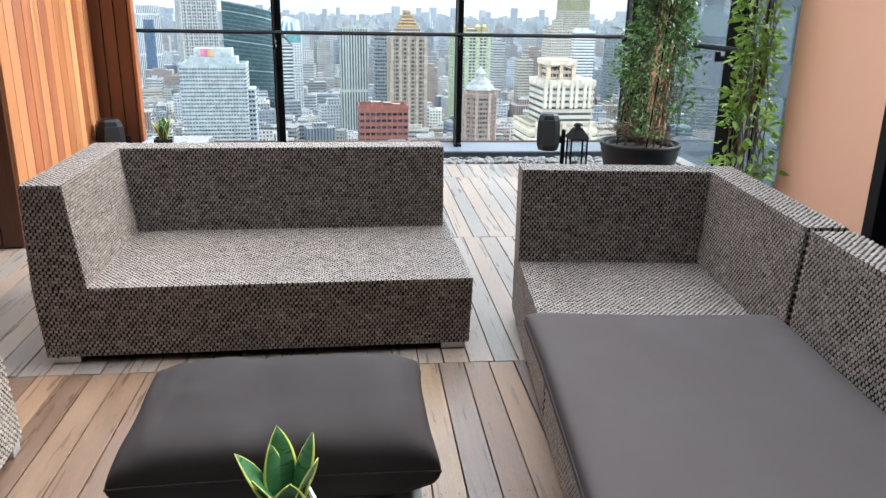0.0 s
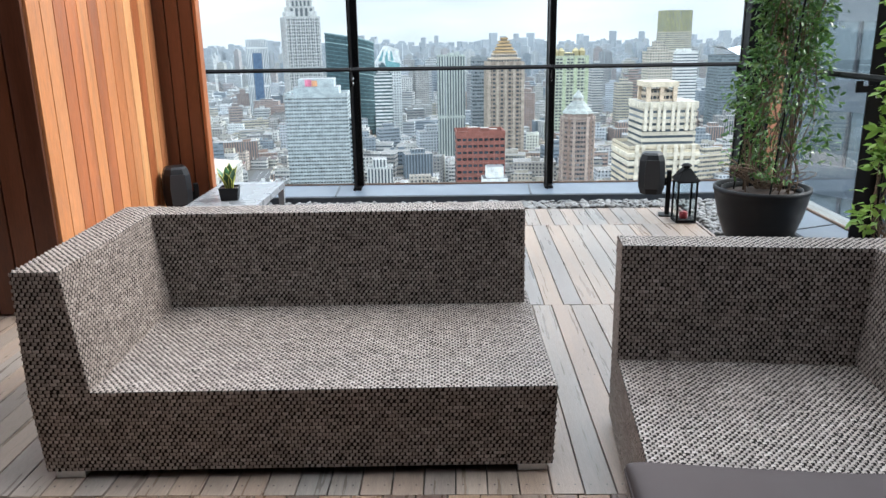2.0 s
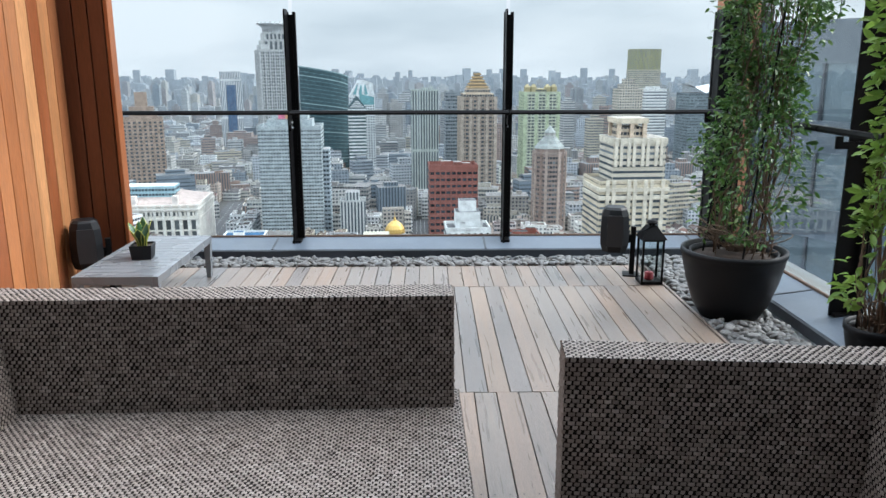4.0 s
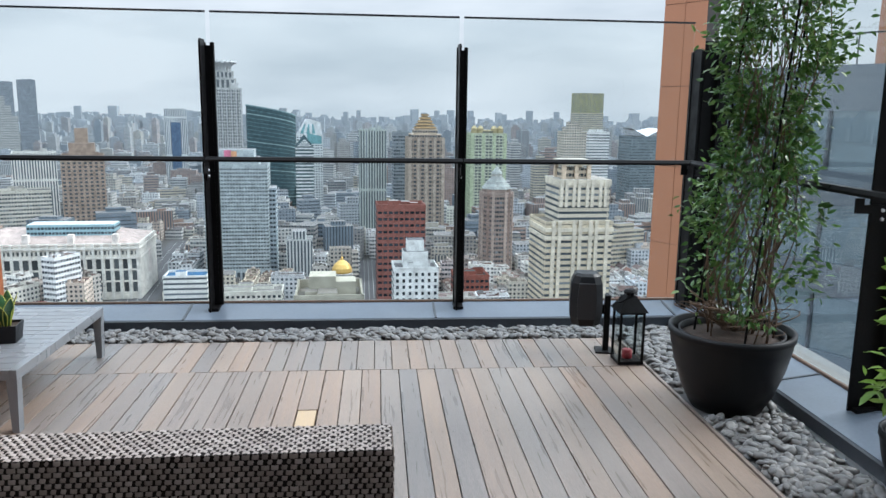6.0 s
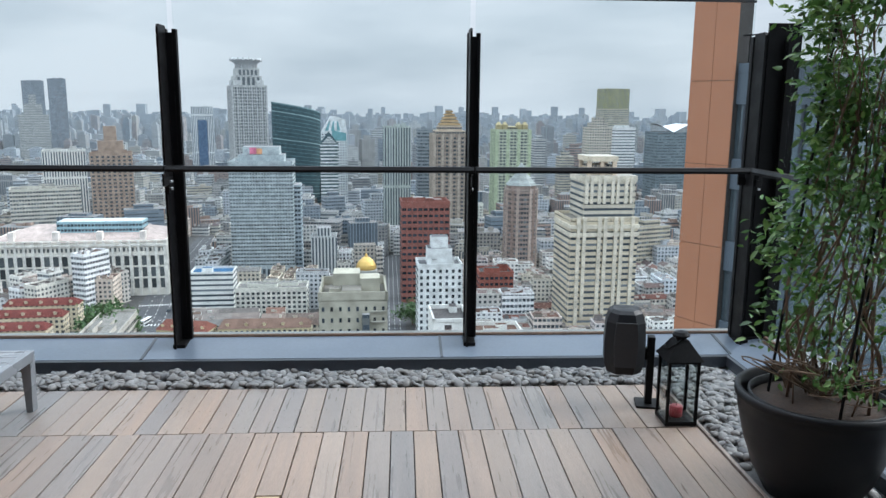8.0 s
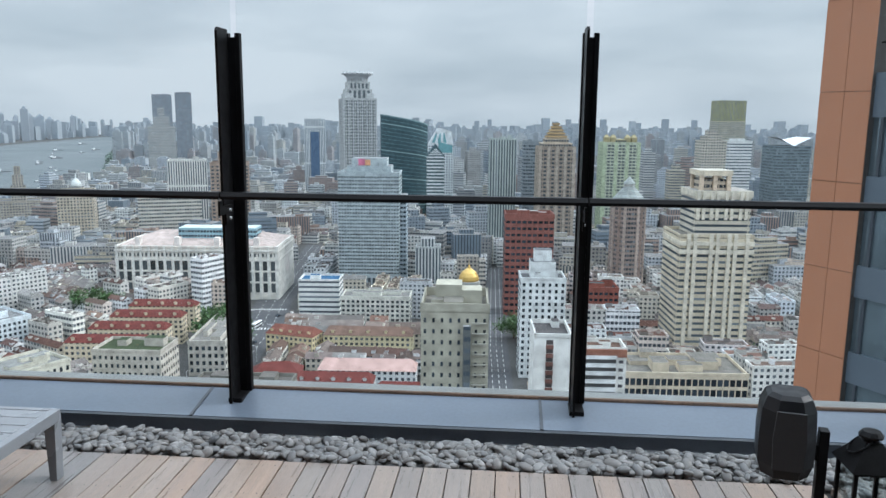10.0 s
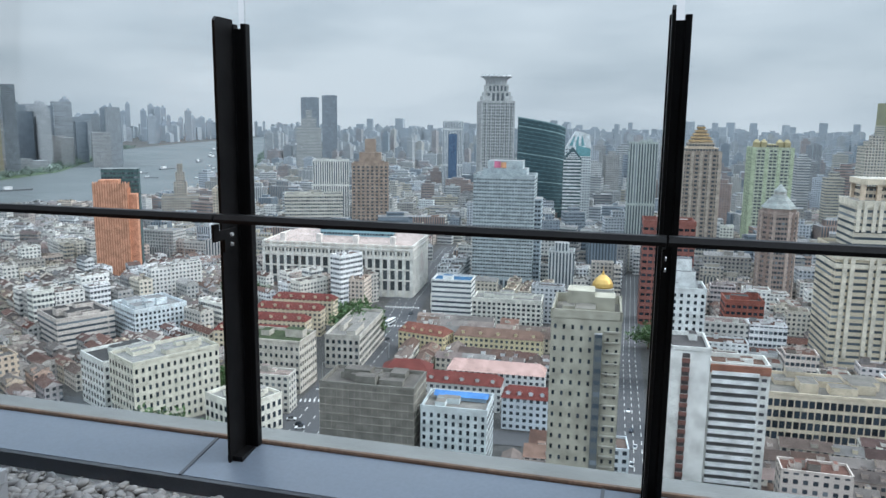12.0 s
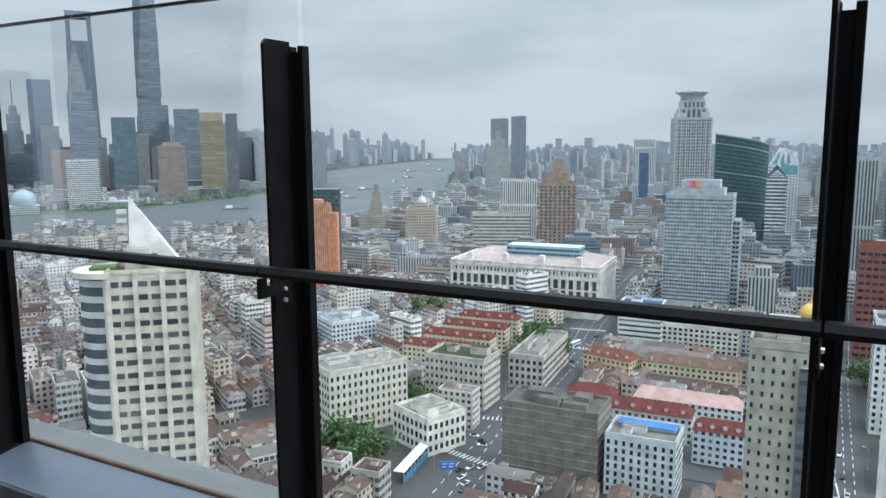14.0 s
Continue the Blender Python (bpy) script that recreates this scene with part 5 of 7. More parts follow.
b, k, (c0, f0, z, w, d) = tower("gold_domed_hall", "grey round hall with a golden dome", -19.6, 428, 12, 12, -95, 0, PLAINI, (0.3, 0.3, 0.27), (0.3, 0.3, 0.28), clutter=0, parapet=0)
part("drum", lathe([(7.2, 0), (7.2, z - 1.5), (6.4, z - 1.5), (6.4, z + 1.2), (5.6, z + 1.6)], 24, True), surf("grey_drum_stone", (0.27, 0.27, 0.25), 0.8, bump=0), b, "round grey drum")
dm = lathe([(5.9, z + 1.6), (6.0, z + 2.4), (5.6, z + 4.2), (4.4, z + 6.4), (2.6, z + 8.0), (1.0, z + 8.9), (0.7, z + 10), (0.2, z + 11), (0.1, z + 14)], 20, True)
part("dome", dm, GOLD, b, "golden ribbed dome")

# towers farther off
b, k, (c0, f0, z, w, d) = tower("crowned_tower", "tall grey-white tower with a flared crown", -208, 1080, 47, 47, 24, 20, RIB, (0.48, 0.49, 0.49), (0.5, 0.5, 0.5), (14, 36, 0.62, 0.66, 4), clutter=0, piers=(8, 1.7, (0.5, 0.5, 0.49)), tiers=((0.78, 0.78, 14), (0.85, 0.85, 10)))
pc, pf = haze_tint((0.55, 0.55, 0.54), 1080)
dk, _ = haze_tint((0.07, 0.08, 0.09), 1080)
for sx in (-1, 1):
    for sy in (-1, 1):
        k.box(sx * w * 0.33, sy * d * 0.33, w * 0.22, d * 0.22, z - 6, z + 8, 0, PLAINI, pc, pc, pf)
for i in range(5):
    k.box((i - 2) * 6.6, -d * 0.39 - 0.3, 3.4, 0.8, z + 1, z + 12, 0, PLAINI, dk, dk, pf)
    k.box((i - 2) * 5.4, -d * 0.33 - 0.3, 2.6, 0.8, z + 15, z + 22, 0, PLAINI, dk, dk, pf)
extra(b, "shoulders", k)
k = Block()
for i in range(20):
    a = 2 * math.pi * i / 20
    k.box(21.5 * math.cos(a), 21.5 * math.sin(a), 2.0, 4.0, z + 34.5, z + 38.5, a, PLAINI, pc, pc, pf, taper=0.4)
    k.box(14.6 * math.cos(a), 14.6 * math.sin(a), 1.2, 1.6, z + 22, z + 33, a, PLAINI, pc, pc, pf)
extra(b, "crown_petals", k, "ring of upturned petals")
cr = lathe([(13, z + 23), (14, z + 28), (17, z + 32), (23, z + 36), (22.6, z + 36.6), (15, z + 33)], 24, True)
part("crown", cr, surf("pale_crown_steel", (0.5, 0.52, 0.54), 0.5), b, "flared crown")
b, k, (c0, f0, z, w, d) = tower("teal_glass_tower", "dark teal glass tower with bowed front and sloping top", -128, 952, 50, 26, -14, 8, PLAINI, (0.05, 0.12, 0.13), (0.1, 0.2, 0.2), clutter=0, parapet=0)
SEG, FLOORS = 18, 30
tg, tf = haze_tint((0.012, 0.05, 0.06), 900)
tl, _ = haze_tint((0.06, 0.13, 0.145), 900)
tp, _ = haze_tint((0.24, 0.36, 0.36), 940)


def bow(q, out=0.0):
    a = math.pi * (1.12 + 0.76 * q)
    return (31.5 + out) * math.cos(a), -d / 2 + 8 + (26 + out) * math.sin(a)


for q in range(SEG):
    (xa, ya), (xb, yb) = bow(q / SEG), bow((q + 1) / SEG)
    (xc, yc), (xd, yd) = bow(q / SEG, 0.5), bow((q + 1) / SEG, 0.5)
    ha, hb = [z + 16 - 13 * t ** 1.5 for t in (q / SEG, (q + 1) / SEG)]
    k.face([(xa, ya, 0), (xb, yb, 0), (xb, yb, hb), (xa, ya, ha)], PLAINI, (*tg, tf))
    for j in range(FLOORS):
        za, zb = ha * (j + 0.8) / FLOORS, hb * (j + 0.8) / FLOORS
        k.face([(xc, yc, za), (xd, yd, zb), (xd, yd, zb + 1.2), (xc, yc, za + 1.2)], PLAINI, (*(tp if j % 7 == 6 else tl), tf))
    k.face([(xc, yc, ha), (xd, yd, hb), (xd, yd, hb + 1.2), (xc, yc, ha + 1.2)], PLAINI, (*tp, tf))
    k.face([(xa, ya, ha), (xb, yb, hb), (xb, d / 2, hb), (xa, d / 2, ha)], PLAINI, (*tl, tf))
for q in (0, SEG):
    xa, ya = bow(q / SEG)
    h = z + 16 - 13 * q / SEG
    k.face([(xa, ya, 0), (xa, d / 2, 0), (xa, d / 2, h), (xa, ya, h)], PLAINI, (*tg, tf))
extra(b, "bowed_front", k, "bowed banded glass front")
b, k, (c0, f0, z, w, d) = tower("striped_gable_tower", "black and white striped tower with a pointed top", -83, 895, 20, 20, -44, 8, PLAINI, (0.05, 0.09, 0.1), (0.3, 0.3, 0.3), clutter=0, parapet=0)
wc, wf = haze_tint((0.7, 0.72, 0.72), 895)
dc, _ = haze_tint((0.03, 0.07, 0.08), 895)
gc, _ = haze_tint((0.16, 0.36, 0.38), 895)
for j in range(24):
    k.box(0, -d / 2 + 0.2, w + 0.6, 1.6, j * z / 24 + 0.5, j * z / 24 + 2.2, 0, PLAINI, wc, wc, wf, roof_mi=PLAINI)
for j in range(4):
    k.box(0, -d / 2, w * (0.8 - 0.2 * j), 1.4, z + 2 * j, z + 2 * j + 1.2, 0, PLAINI, wc, wc, wf, roof_mi=PLAINI)
k.face([(-w / 2, -d / 2, z), (w / 2, -d / 2, z), (0, -d / 2, z + 13)], PLAINI, (*dc, wf))
k.face([(w / 2, -d / 2, z), (w / 2, d / 2, z), (0, d / 2, z + 13), (0, -d / 2, z + 13)], PLAINI, (*dc, wf))
k.face([(-w / 2, -d / 2, z), (0, -d / 2, z + 13), (0, d / 2, z + 13), (-w / 2, d / 2, z)], PLAINI, (*dc, wf))
extra(b, "striped_front", k, "white slabs and dark gable")
k = Block()
k.box(7, 14, 30, 14, 0, z + 12, 0, HOME, wc, wc, wf)
k.face([(-8, 7, z + 12), (22, 7, z + 12), (20, 7, z + 27), (8, 7, z + 31), (3, 7, z + 31)], PLAINI, (*wc, wf))
k.face([(4, 6.7, z + 2), (21, 6.7, z + 2), (21, 6.7, z + 11), (4, 6.7, z + 15)], PLAINI, (*gc, wf))
for i in range(3):
    k.face([(-4 + i * 7, 6.8, z + 14), (i * 7, 6.8, z + 14), (2.5 + i * 4.5, 6.8, z + 25), (1 + i * 4.5, 6.8, z + 25)], PLAINI, (*gc, wf))
k.face([(-8, 7, z + 12), (3, 7, z + 31), (3, 21, z + 31), (-8, 21, z + 12)], PLAINI, (*wc, wf))
k.face([(8, 7, z + 31), (20, 7, z + 27), (20, 21, z + 27), (8, 21, z + 31)], PLAINI, (*wc, wf))
k.face([(20, 7, z + 27), (22, 7, z + 12), (22, 21, z + 12), (20, 21, z + 27)], PLAINI, (*wc, wf))
extra(b, "white_tower", k, "taller white part with a glazed gable")
b, k, _ = tower("blue_white_tower", "white tower with a blue glass strip", -319, 1257, 34, 30, -6, 14, RIB, (0.66, 0.69, 0.72), (0.6, 0.6, 0.6), clutter=1)
k.box(0, -15.2, 14, 0.8, 6, 112, 0, PLAINI, (0.1, 0.15, 0.23), (0.1, 0.2, 0.3), 0.3)
extra(b, "blue_strip", k)
tower("brown_stepped_tower", "brown and tan stepped apartment tower", -278, 748, 38, 30, -48, 18, HOME, (0.33, 0.25, 0.2), (0.3, 0.22, 0.18), (8, 24, 0.5, 0.5, 2), clutter=2, tiers=((0.6, 0.6, 12), (0.5, 0.5, 14)))
b, k, (c0, f0, z, w, d) = tower("copper_tower", "orange copper-clad tower with dark green glass back", -436, 545, 27, 20, -58, 30, PLAINI, (0.42, 0.21, 0.13), (0.35, 0.18, 0.12), clutter=1, parapet=0.5)
for i in range(14):
    k.box(-12.6 + i * 1.94, -d / 2 - 0.2, 0.9, 0.8, 0, z + 2.5, 0, PLAINI, (0.6, 0.33, 0.22), (0.5, 0.24, 0.14), 0)
for i in range(10):
    k.box(w / 2 + 0.2, -9 + i * 2, 0.8, 0.9, 0, z - 4, 0, PLAINI, (0.58, 0.28, 0.17), (0.5, 0.24, 0.14), 0)
k.box(-1, 0, 16, 14, z, z + 3.5, 0, PLAINI, (0.58, 0.28, 0.17), (0.45, 0.22, 0.14), 0)
k.box(17, 2, 7, 14, 0, z - 9, 0, PLAINI, (0.56, 0.27, 0.17), (0.45, 0.22, 0.14), 0)
extra(b, "copper_ribs", k, "upright copper ribs")
k = Block()
k.box(6, 16, 30, 14, 0, z + 12, 0, OFFICE, (0.06, 0.11, 0.11), (0.2, 0.22, 0.22), 0.05)
extra(b, "glass_slab", k, "dark green glass slab")
tower("dark_twin_tower", "dark grey high tower by the river", -920, 1995, 50, 40, 50, 24, OFFICE, (0.14, 0.16, 0.2))
tower("dark_twin_tower", "dark grey high tower by the river", -870, 2016, 42, 40, 56, 24, OFFICE, (0.13, 0.15, 0.19))
tower("riverside_stepped_tower", "pale grey stepped tower with a spire", -797, 1720, 60, 40, -30, 24, OFFICE, (0.48, 0.46, 0.42), tiers=((0.6, 0.6, 25), (0.4, 0.4, 20)))
b, k, (c0, f0, z, w, d) = tower("domed_bank", "beige classical bank with a small dome", -433, 730, 34, 40, -78, 25, HOME, (0.48, 0.42, 0.34), clutter=0, tiers=((0.4, 0.4, 4),))
part("dome", lathe([(5, z + 4), (5, z + 6), (4.3, z + 9), (2.5, z + 11.5), (0.6, z + 13), (0.3, z + 18)], 16, True), surf("pale_dome", (0.5, 0.52, 0.5), 0.6), b, smooth=True)
tower("clock_tower_house", "grey stone custom house with a stepped clock tower", -558, 826, 44, 30, -100, 30, HOME, (0.36, 0.32, 0.27), clutter=0, tiers=((0.35, 0.45, 18), (0.7, 0.7, 12), (0.6, 0.6, 10)))
tower("pilaster_office", "white office with tall vertical ribs", -355, 825, 42, 34, -51, 22, RIB, (0.66, 0.66, 0.65), clutter=3)
tower("classical_range", "long pale classical block", -332, 726, 60, 26, -80, 24, OFFICE, (0.55, 0.53, 0.48), clutter=4)
b, k, (c0, f0, z, w, d) = tower("pagoda_tower", "brown tower with a stepped golden pagoda roof", 46, 695, 32, 30, -26, 4, PLAINI, (0.3, 0.25, 0.21), (0.4, 0.3, 0.2), (9, 30, 0.7, 0.5, 2), clutter=0, piers=(5, 2.2, (0.4, 0.34, 0.28)))
tc, tf = haze_tint((0.46, 0.38, 0.29), 695)
gc, _ = haze_tint((0.24, 0.16, 0.07), 695)
k.box(0, 0, w * 0.86, d * 0.86, z, z + 4, 0, OFFICE, tc, tc, tf)
k.box(0, 0, w * 0.66, d * 0.66, z + 4, z + 8, 0, OFFICE, tc, tc, tf)
for i in range(5):
    q = 0.56 - i * 0.1
    k.box(0, 0, w * q, d * q, z + 8 + i * 2.8, z + 9.2 + i * 2.8, 0, PLAINI, tc, tc, tf)
    k.box(0, 0, w * (q + 0.07), d * (q + 0.07), z + 9.2 + i * 2.8, z + 10.8 + i * 2.8, 0, PLAINI, gc, gc, tf, taper=0.8)
extra(b, "pagoda_roof", k, "golden stepped roof")
tower("slim_glass_tower", "blue-green ribbed glass tower", -3, 747, 26, 24, -21, 4, RIB, (0.4, 0.45, 0.44), (0.4, 0.4, 0.38), clutter=3)
tower("dark_slab_tower", "dark grey slab housing tower", 28, 797, 20, 20, -25, 4, OFFICE, (0.22, 0.25, 0.28), clutter=2)
b, k, (c0, f0, z, w, d) = tower("green_tower", "lime green and white tower with golden roof crowns", 124, 838, 39, 30, -26, 4, HOME, (0.46, 0.5, 0.4), (0.4, 0.4, 0.3), (10, 32, 0.72, 0.5, 2), clutter=0, piers=(4, 3.0, (0.44, 0.5, 0.33)))
gc, gf = haze_tint((0.36, 0.3, 0.15), 838)
for sx in (-0.38, -0.2, 0.2, 0.38):
    k.box(sx * w, -4, 5.5, 8, z, z + 6, 0, PLAINI, gc, gc, gf)
    k.box(sx * w, -4, 5.5, 8, z + 6, z + 9, 0, PLAINI, gc, gc, gf, taper=0.35)
k.box(0, 2, w * 0.3, d * 0.7, z, z + 4, 0, OFFICE, gc, gc, gf)
extra(b, "roof_crowns", k, "golden roof crowns")
b, k, (c0, f0, z, w, d) = tower("pyramid_roof_tower", "eight-sided brown tower with a grey stepped pyramid roof", 97, 590, 19, 19, -61, 4, PLAINI, (0.27, 0.21, 0.19), (0.3, 0.3, 0.3), clutter=0, parapet=0)


def eight(k, r0, r1, za, zb, col, wall=PLAINI):
    for i in range(8):
        a0, a1 = [math.pi / 4 * (i + j) + math.pi / 8 for j in (0, 1)]
        ln = r0 * 0.765
        k.face([(r0 * math.cos(a0), r0 * math.sin(a0), za), (r0 * math.cos(a1), r0 * math.sin(a1), za), (r1 * math.cos(a1), r1 * math.sin(a1), zb), (r1 * math.cos(a0), r1 * math.sin(a0), zb)],
               wall, (*col, 0.02), [(0, 0), (ln, 0), (ln, zb - za), (0, zb - za)])


rc = (0.27, 0.29, 0.28)
eight(k, 13, 13, 0, z - 4, (0.29, 0.23, 0.2), OFFICE)
eight(k, 13.4, 13.4, z - 4, z - 2.4, (0.36, 0.3, 0.27))
eight(k, 12, 12, z - 2.4, z, (0.3, 0.24, 0.21))
for i in range(5):
    eight(k, 12.8 - i * 1.7, 11.1 - i * 1.7, z + i * 1.9, z + 1.9 + i * 1.9, tuple(v * (1.0 if i % 2 else 0.86) for v in rc))
eight(k, 4.3, 4.3, z + 9.5, z + 12, (0.42, 0.43, 0.41))
eight(k, 4.9, 0.2, z + 12, z + 17.5, rc)
for i in range(8):
    a = math.pi / 4 * i + math.pi / 8
    k.box(13 * math.cos(a), 13 * math.sin(a), 1.6, 2.2, 0, z - 2, a, PLAINI, (0.38, 0.31, 0.27), (0.35, 0.3, 0.27), 0)
extra(b, "eight_sided_shaft", k, "shaft and stepped grey roof")
b, k, (c0, f0, z, w, d) = tower("gold_top_tower", "beige tower with a golden glass top", 409, 1446, 50, 40, -5, 10, OFFICE, (0.5, 0.44, 0.3), (0.5, 0.4, 0.1), clutter=0, tiers=((0.96, 0.96, 38),))
k.box(0, 0, 49, 39.4, z, z + 38.5, 0, RIB, haze_tint((0.36, 0.32, 0.06), 1200)[0], (0.4, 0.33, 0.1), 0.35)
extra(b, "golden_top", k, "golden glass top")
tower("domed_office", "beige office tower with a domed top", 229, 868, 27, 24, -24, 6, HOME, (0.5, 0.46, 0.4), clutter=0, tiers=((0.7, 0.7, 6), (0.6, 0.6, 6)))
tower("white_strip_tower", "white tower with dark window strips", 269, 908, 26, 24, -25, 6, STRIP, (0.66, 0.68, 0.7), clutter=2)
b, k, (c0, f0, z, w, d) = tower("notched_glass_tower", "dark glass tower with a pale notched roof", 339, 938, 42, 36, -30, 8, OFFICE, (0.13, 0.17, 0.19), clutter=0, parapet=0)
k.face([(-w / 2, -d / 2, z + 10), (0, -d / 2, z), (0, d / 2, z + 6), (-w / 2, d / 2, z + 10)], PLAINI, (0.68, 0.7, 0.72, 0.3))
k.face([(0, -d / 2, z), (w / 2, -d / 2, z + 10), (w / 2, d / 2, z + 10), (0, d / 2, z + 6)], PLAINI, (0.6, 0.63, 0.66, 0.3))
extra(b, "notched_roof", k)

# low blocks by the crossing
b, k, (c0, f0, z, w, d) = tower("curved_corner_block", "grey six-storey corner block with planted roof", -180, 336, 34, 22, -112, 2, PLAINI, (0.5, 0.47, 0.43), (0.09, 0.12, 0.06), (12, 6, 0.42, 0.42, 1), clutter=2)
tower("grey_street_wing", "grey street range along the avenue", -158, 380, 20, 60, -120, 6, PLAINI, (0.48, 0.46, 0.43), (0.38, 0.36, 0.33), (6, 4, 0.5, 0.5, 1), clutter=3)
tower("pale_stone_office", "long pale stone office with flat roof", -221, 276, 24, 42, -107, -28, PLAINI, (0.55, 0.54, 0.48), (0.42, 0.42, 0.4), (8, 7, 0.4, 0.5, 1), clutter=6)
tower("white_school_block", "white block with dark flat roof", -250, 292, 26, 30, -114, -28, PLAINI, (0.66, 0.68, 0.68), (0.1, 0.1, 0.1), (8, 6, 0.4, 0.5, 1), clutter=3)
tower("pale_blue_block", "pale blue rendered housing block", -311, 394, 34, 34, -118, -30, PLAINI, (0.6, 0.66, 0.72), (0.36, 0.36, 0.36), (12, 6, 0.5, 0.5, 1), clutter=6)
tower("banded_block", "grey and white banded block with dark roof", -345, 368, 34, 34, -120, -30, STRIP, (0.56, 0.52, 0.5), (0.09, 0.085, 0.085), clutter=6)
tower("white_corner_house", "white low corner house with cluttered roof", -172, 279, 26, 22, -122, -22, PLAINI, (0.68, 0.67, 0.62), (0.42, 0.41, 0.38), (8, 3, 0.5, 0.5, 1), clutter=9)
tower("white_flats", "white flats with small balconies", -84, 484, 46, 20, -118, 3, HOME, (0.6, 0.6, 0.57), (0.33, 0.32, 0.3), (14, 6, 0.55, 0.5, 1), clutter=8)


def row_house(name, label, x, y, w, d, h, rot, wallc, roofc, hip=3.0, dormers=5):
    b = thing(name, label, "house", pose(x, y, GZ, 0, 0, rot))
    KEEP.append((x, y, w / 2 + 4, d / 2 + 4))
    k = Block()
    wallc = tuple(v * 0.9 for v in wallc)
    k.box(0, 0, w, d, 0, h, 0, HOME, wallc, roofc, 0, top=False)
    k.make("wall", b)
    k = Block()
    k.gable(0, 0, w, d, h, d * 0.32, 0, roofc, wallc, 0, hip)
    k.make("roof", b)
    for i in range(dormers):
        k = Block()
        a = -w / 2 + w * (i + 0.5) / dormers
        k.box(a, -d * 0.3, 1.6, 2.2, h + 0.6, h + 2.2, 0, PLAINI, wallc, roofc, 0)
        k.gable(a, -d * 0.3, 1.6, 2.2, h + 2.2, 0.9, math.pi / 2, roofc, wallc, 0)
        k.make("dormer", b)
    return b


RED, PINK = (0.12, 0.035, 0.03), (0.4, 0.27, 0.24)
for i in range(4):
    row_house("terrace_row", "cream terrace row with dark red tiled roof", -214 - i * 2, 384 + i * 27, 46 - i, 11, 17, 5, (0.7, 0.6, 0.44), RED)
row_house("pink_roof_house", "white house with a pale pink tiled roof", -68, 370, 50, 14, 12, 3, (0.66, 0.67, 0.66), PINK, dormers=0)
row_house("yellow_row", "yellow house row with brown roof", -78, 428, 52, 13, 13, 3, (0.64, 0.56, 0.36), (0.14, 0.09, 0.07))
row_house("yellow_corner_house", "yellow curved corner house with red roof", -122, 424, 30, 14, 13, -12, (0.66, 0.56, 0.36), (0.15, 0.06, 0.045))
row_house("red_hip_house", "white house with a red hipped roof", -114, 362, 26, 18, 10, 12, (0.62, 0.6, 0.56), RED, 7, 0)
row_house("red_roof_row", "white row with dark red roof and dormers", -80, 346, 38, 13, 13, 3, (0.6, 0.6, 0.58), RED)
row_house("red_roof_row", "pale blue-white row with dark red roof", -44, 330, 26, 13, 15, 3, (0.62, 0.66, 0.7), RED)

# ground, river and roads
ASPHALT = surf("city_asphalt", (0.055, 0.056, 0.06), 0.85, var=0.2, scale=0.05, fine=0.6, bump=0)
GROUND = surf("city_ground", (0.05, 0.049, 0.047), 0.9, var=0.4, scale=0.02, fine=0.3, bump=0)
WATER = surf("grey_river_water", (0.105, 0.12, 0.125), 0.65, var=0.06, scale=0.004, fine=0.08, bump=0.02, spec=0.15)
MARK = surf("road_marking", (0.6, 0.6, 0.58), 0.8, bump=0)
GREEN = surf("park_green", (0.07, 0.11, 0.05), 0.9, var=0.4, scale=0.05, bump=0)
tagged(part("ground", boxed(-6000, 6000, 8, 9000, GZ - 3, GZ), GROUND), "flat grey-brown city ground", "ground", kind="structure")


def sheet(name, pts, z, mat, label, cat):
    bm = bmesh.new()
    bm.faces.new([bm.verts.new((x, y, z)) for x, y in pts])
    for f in bm.faces:
        if f.normal.z < 0:
            f.normal_flip()
    return tagged(part(name, bm, mat), label, cat, kind="structure")


RIVER_NEAR = [(-1130, 520), (-1050, 631), (-850, 850), (-755, 1095), (-780, 1350), (-890, 1605), (-1250, 2300), (-1770, 3340), (-2300, 4380)]
RIVER_FAR = [(-1650, 640), (-1375, 826), (-1290, 1050), (-1290, 1300), (-1343, 1508), (-1600, 1950), (-1950, 2460), (-2150, 3200), (-2380, 4400)]
sheet("river", RIVER_NEAR + RIVER_FAR[::-1], GZ + 0.4, WATER, "wide calm grey river", "water")
sheet("riverside_park", RIVER_FAR[1:7] + [(x - 75, y + 10) for x, y in RIVER_FAR[6:0:-1]], GZ + 0.7, GREEN, "green riverside park strip", "park")


def in_river(x, y, pad=0):
    def at(line):
        if y <= line[0][1]:
            return line[0][0]
        for (xa, ya), (xb, yb) in zip(line, line[1:]):
            if ya <= y <= yb:
                return xa + (xb - xa) * (y - ya) / (yb - ya)
        return line[-1][0]
    return 520 < y < 4400 and at(RIVER_FAR) - 75 - pad < x < at(RIVER_NEAR) + pad


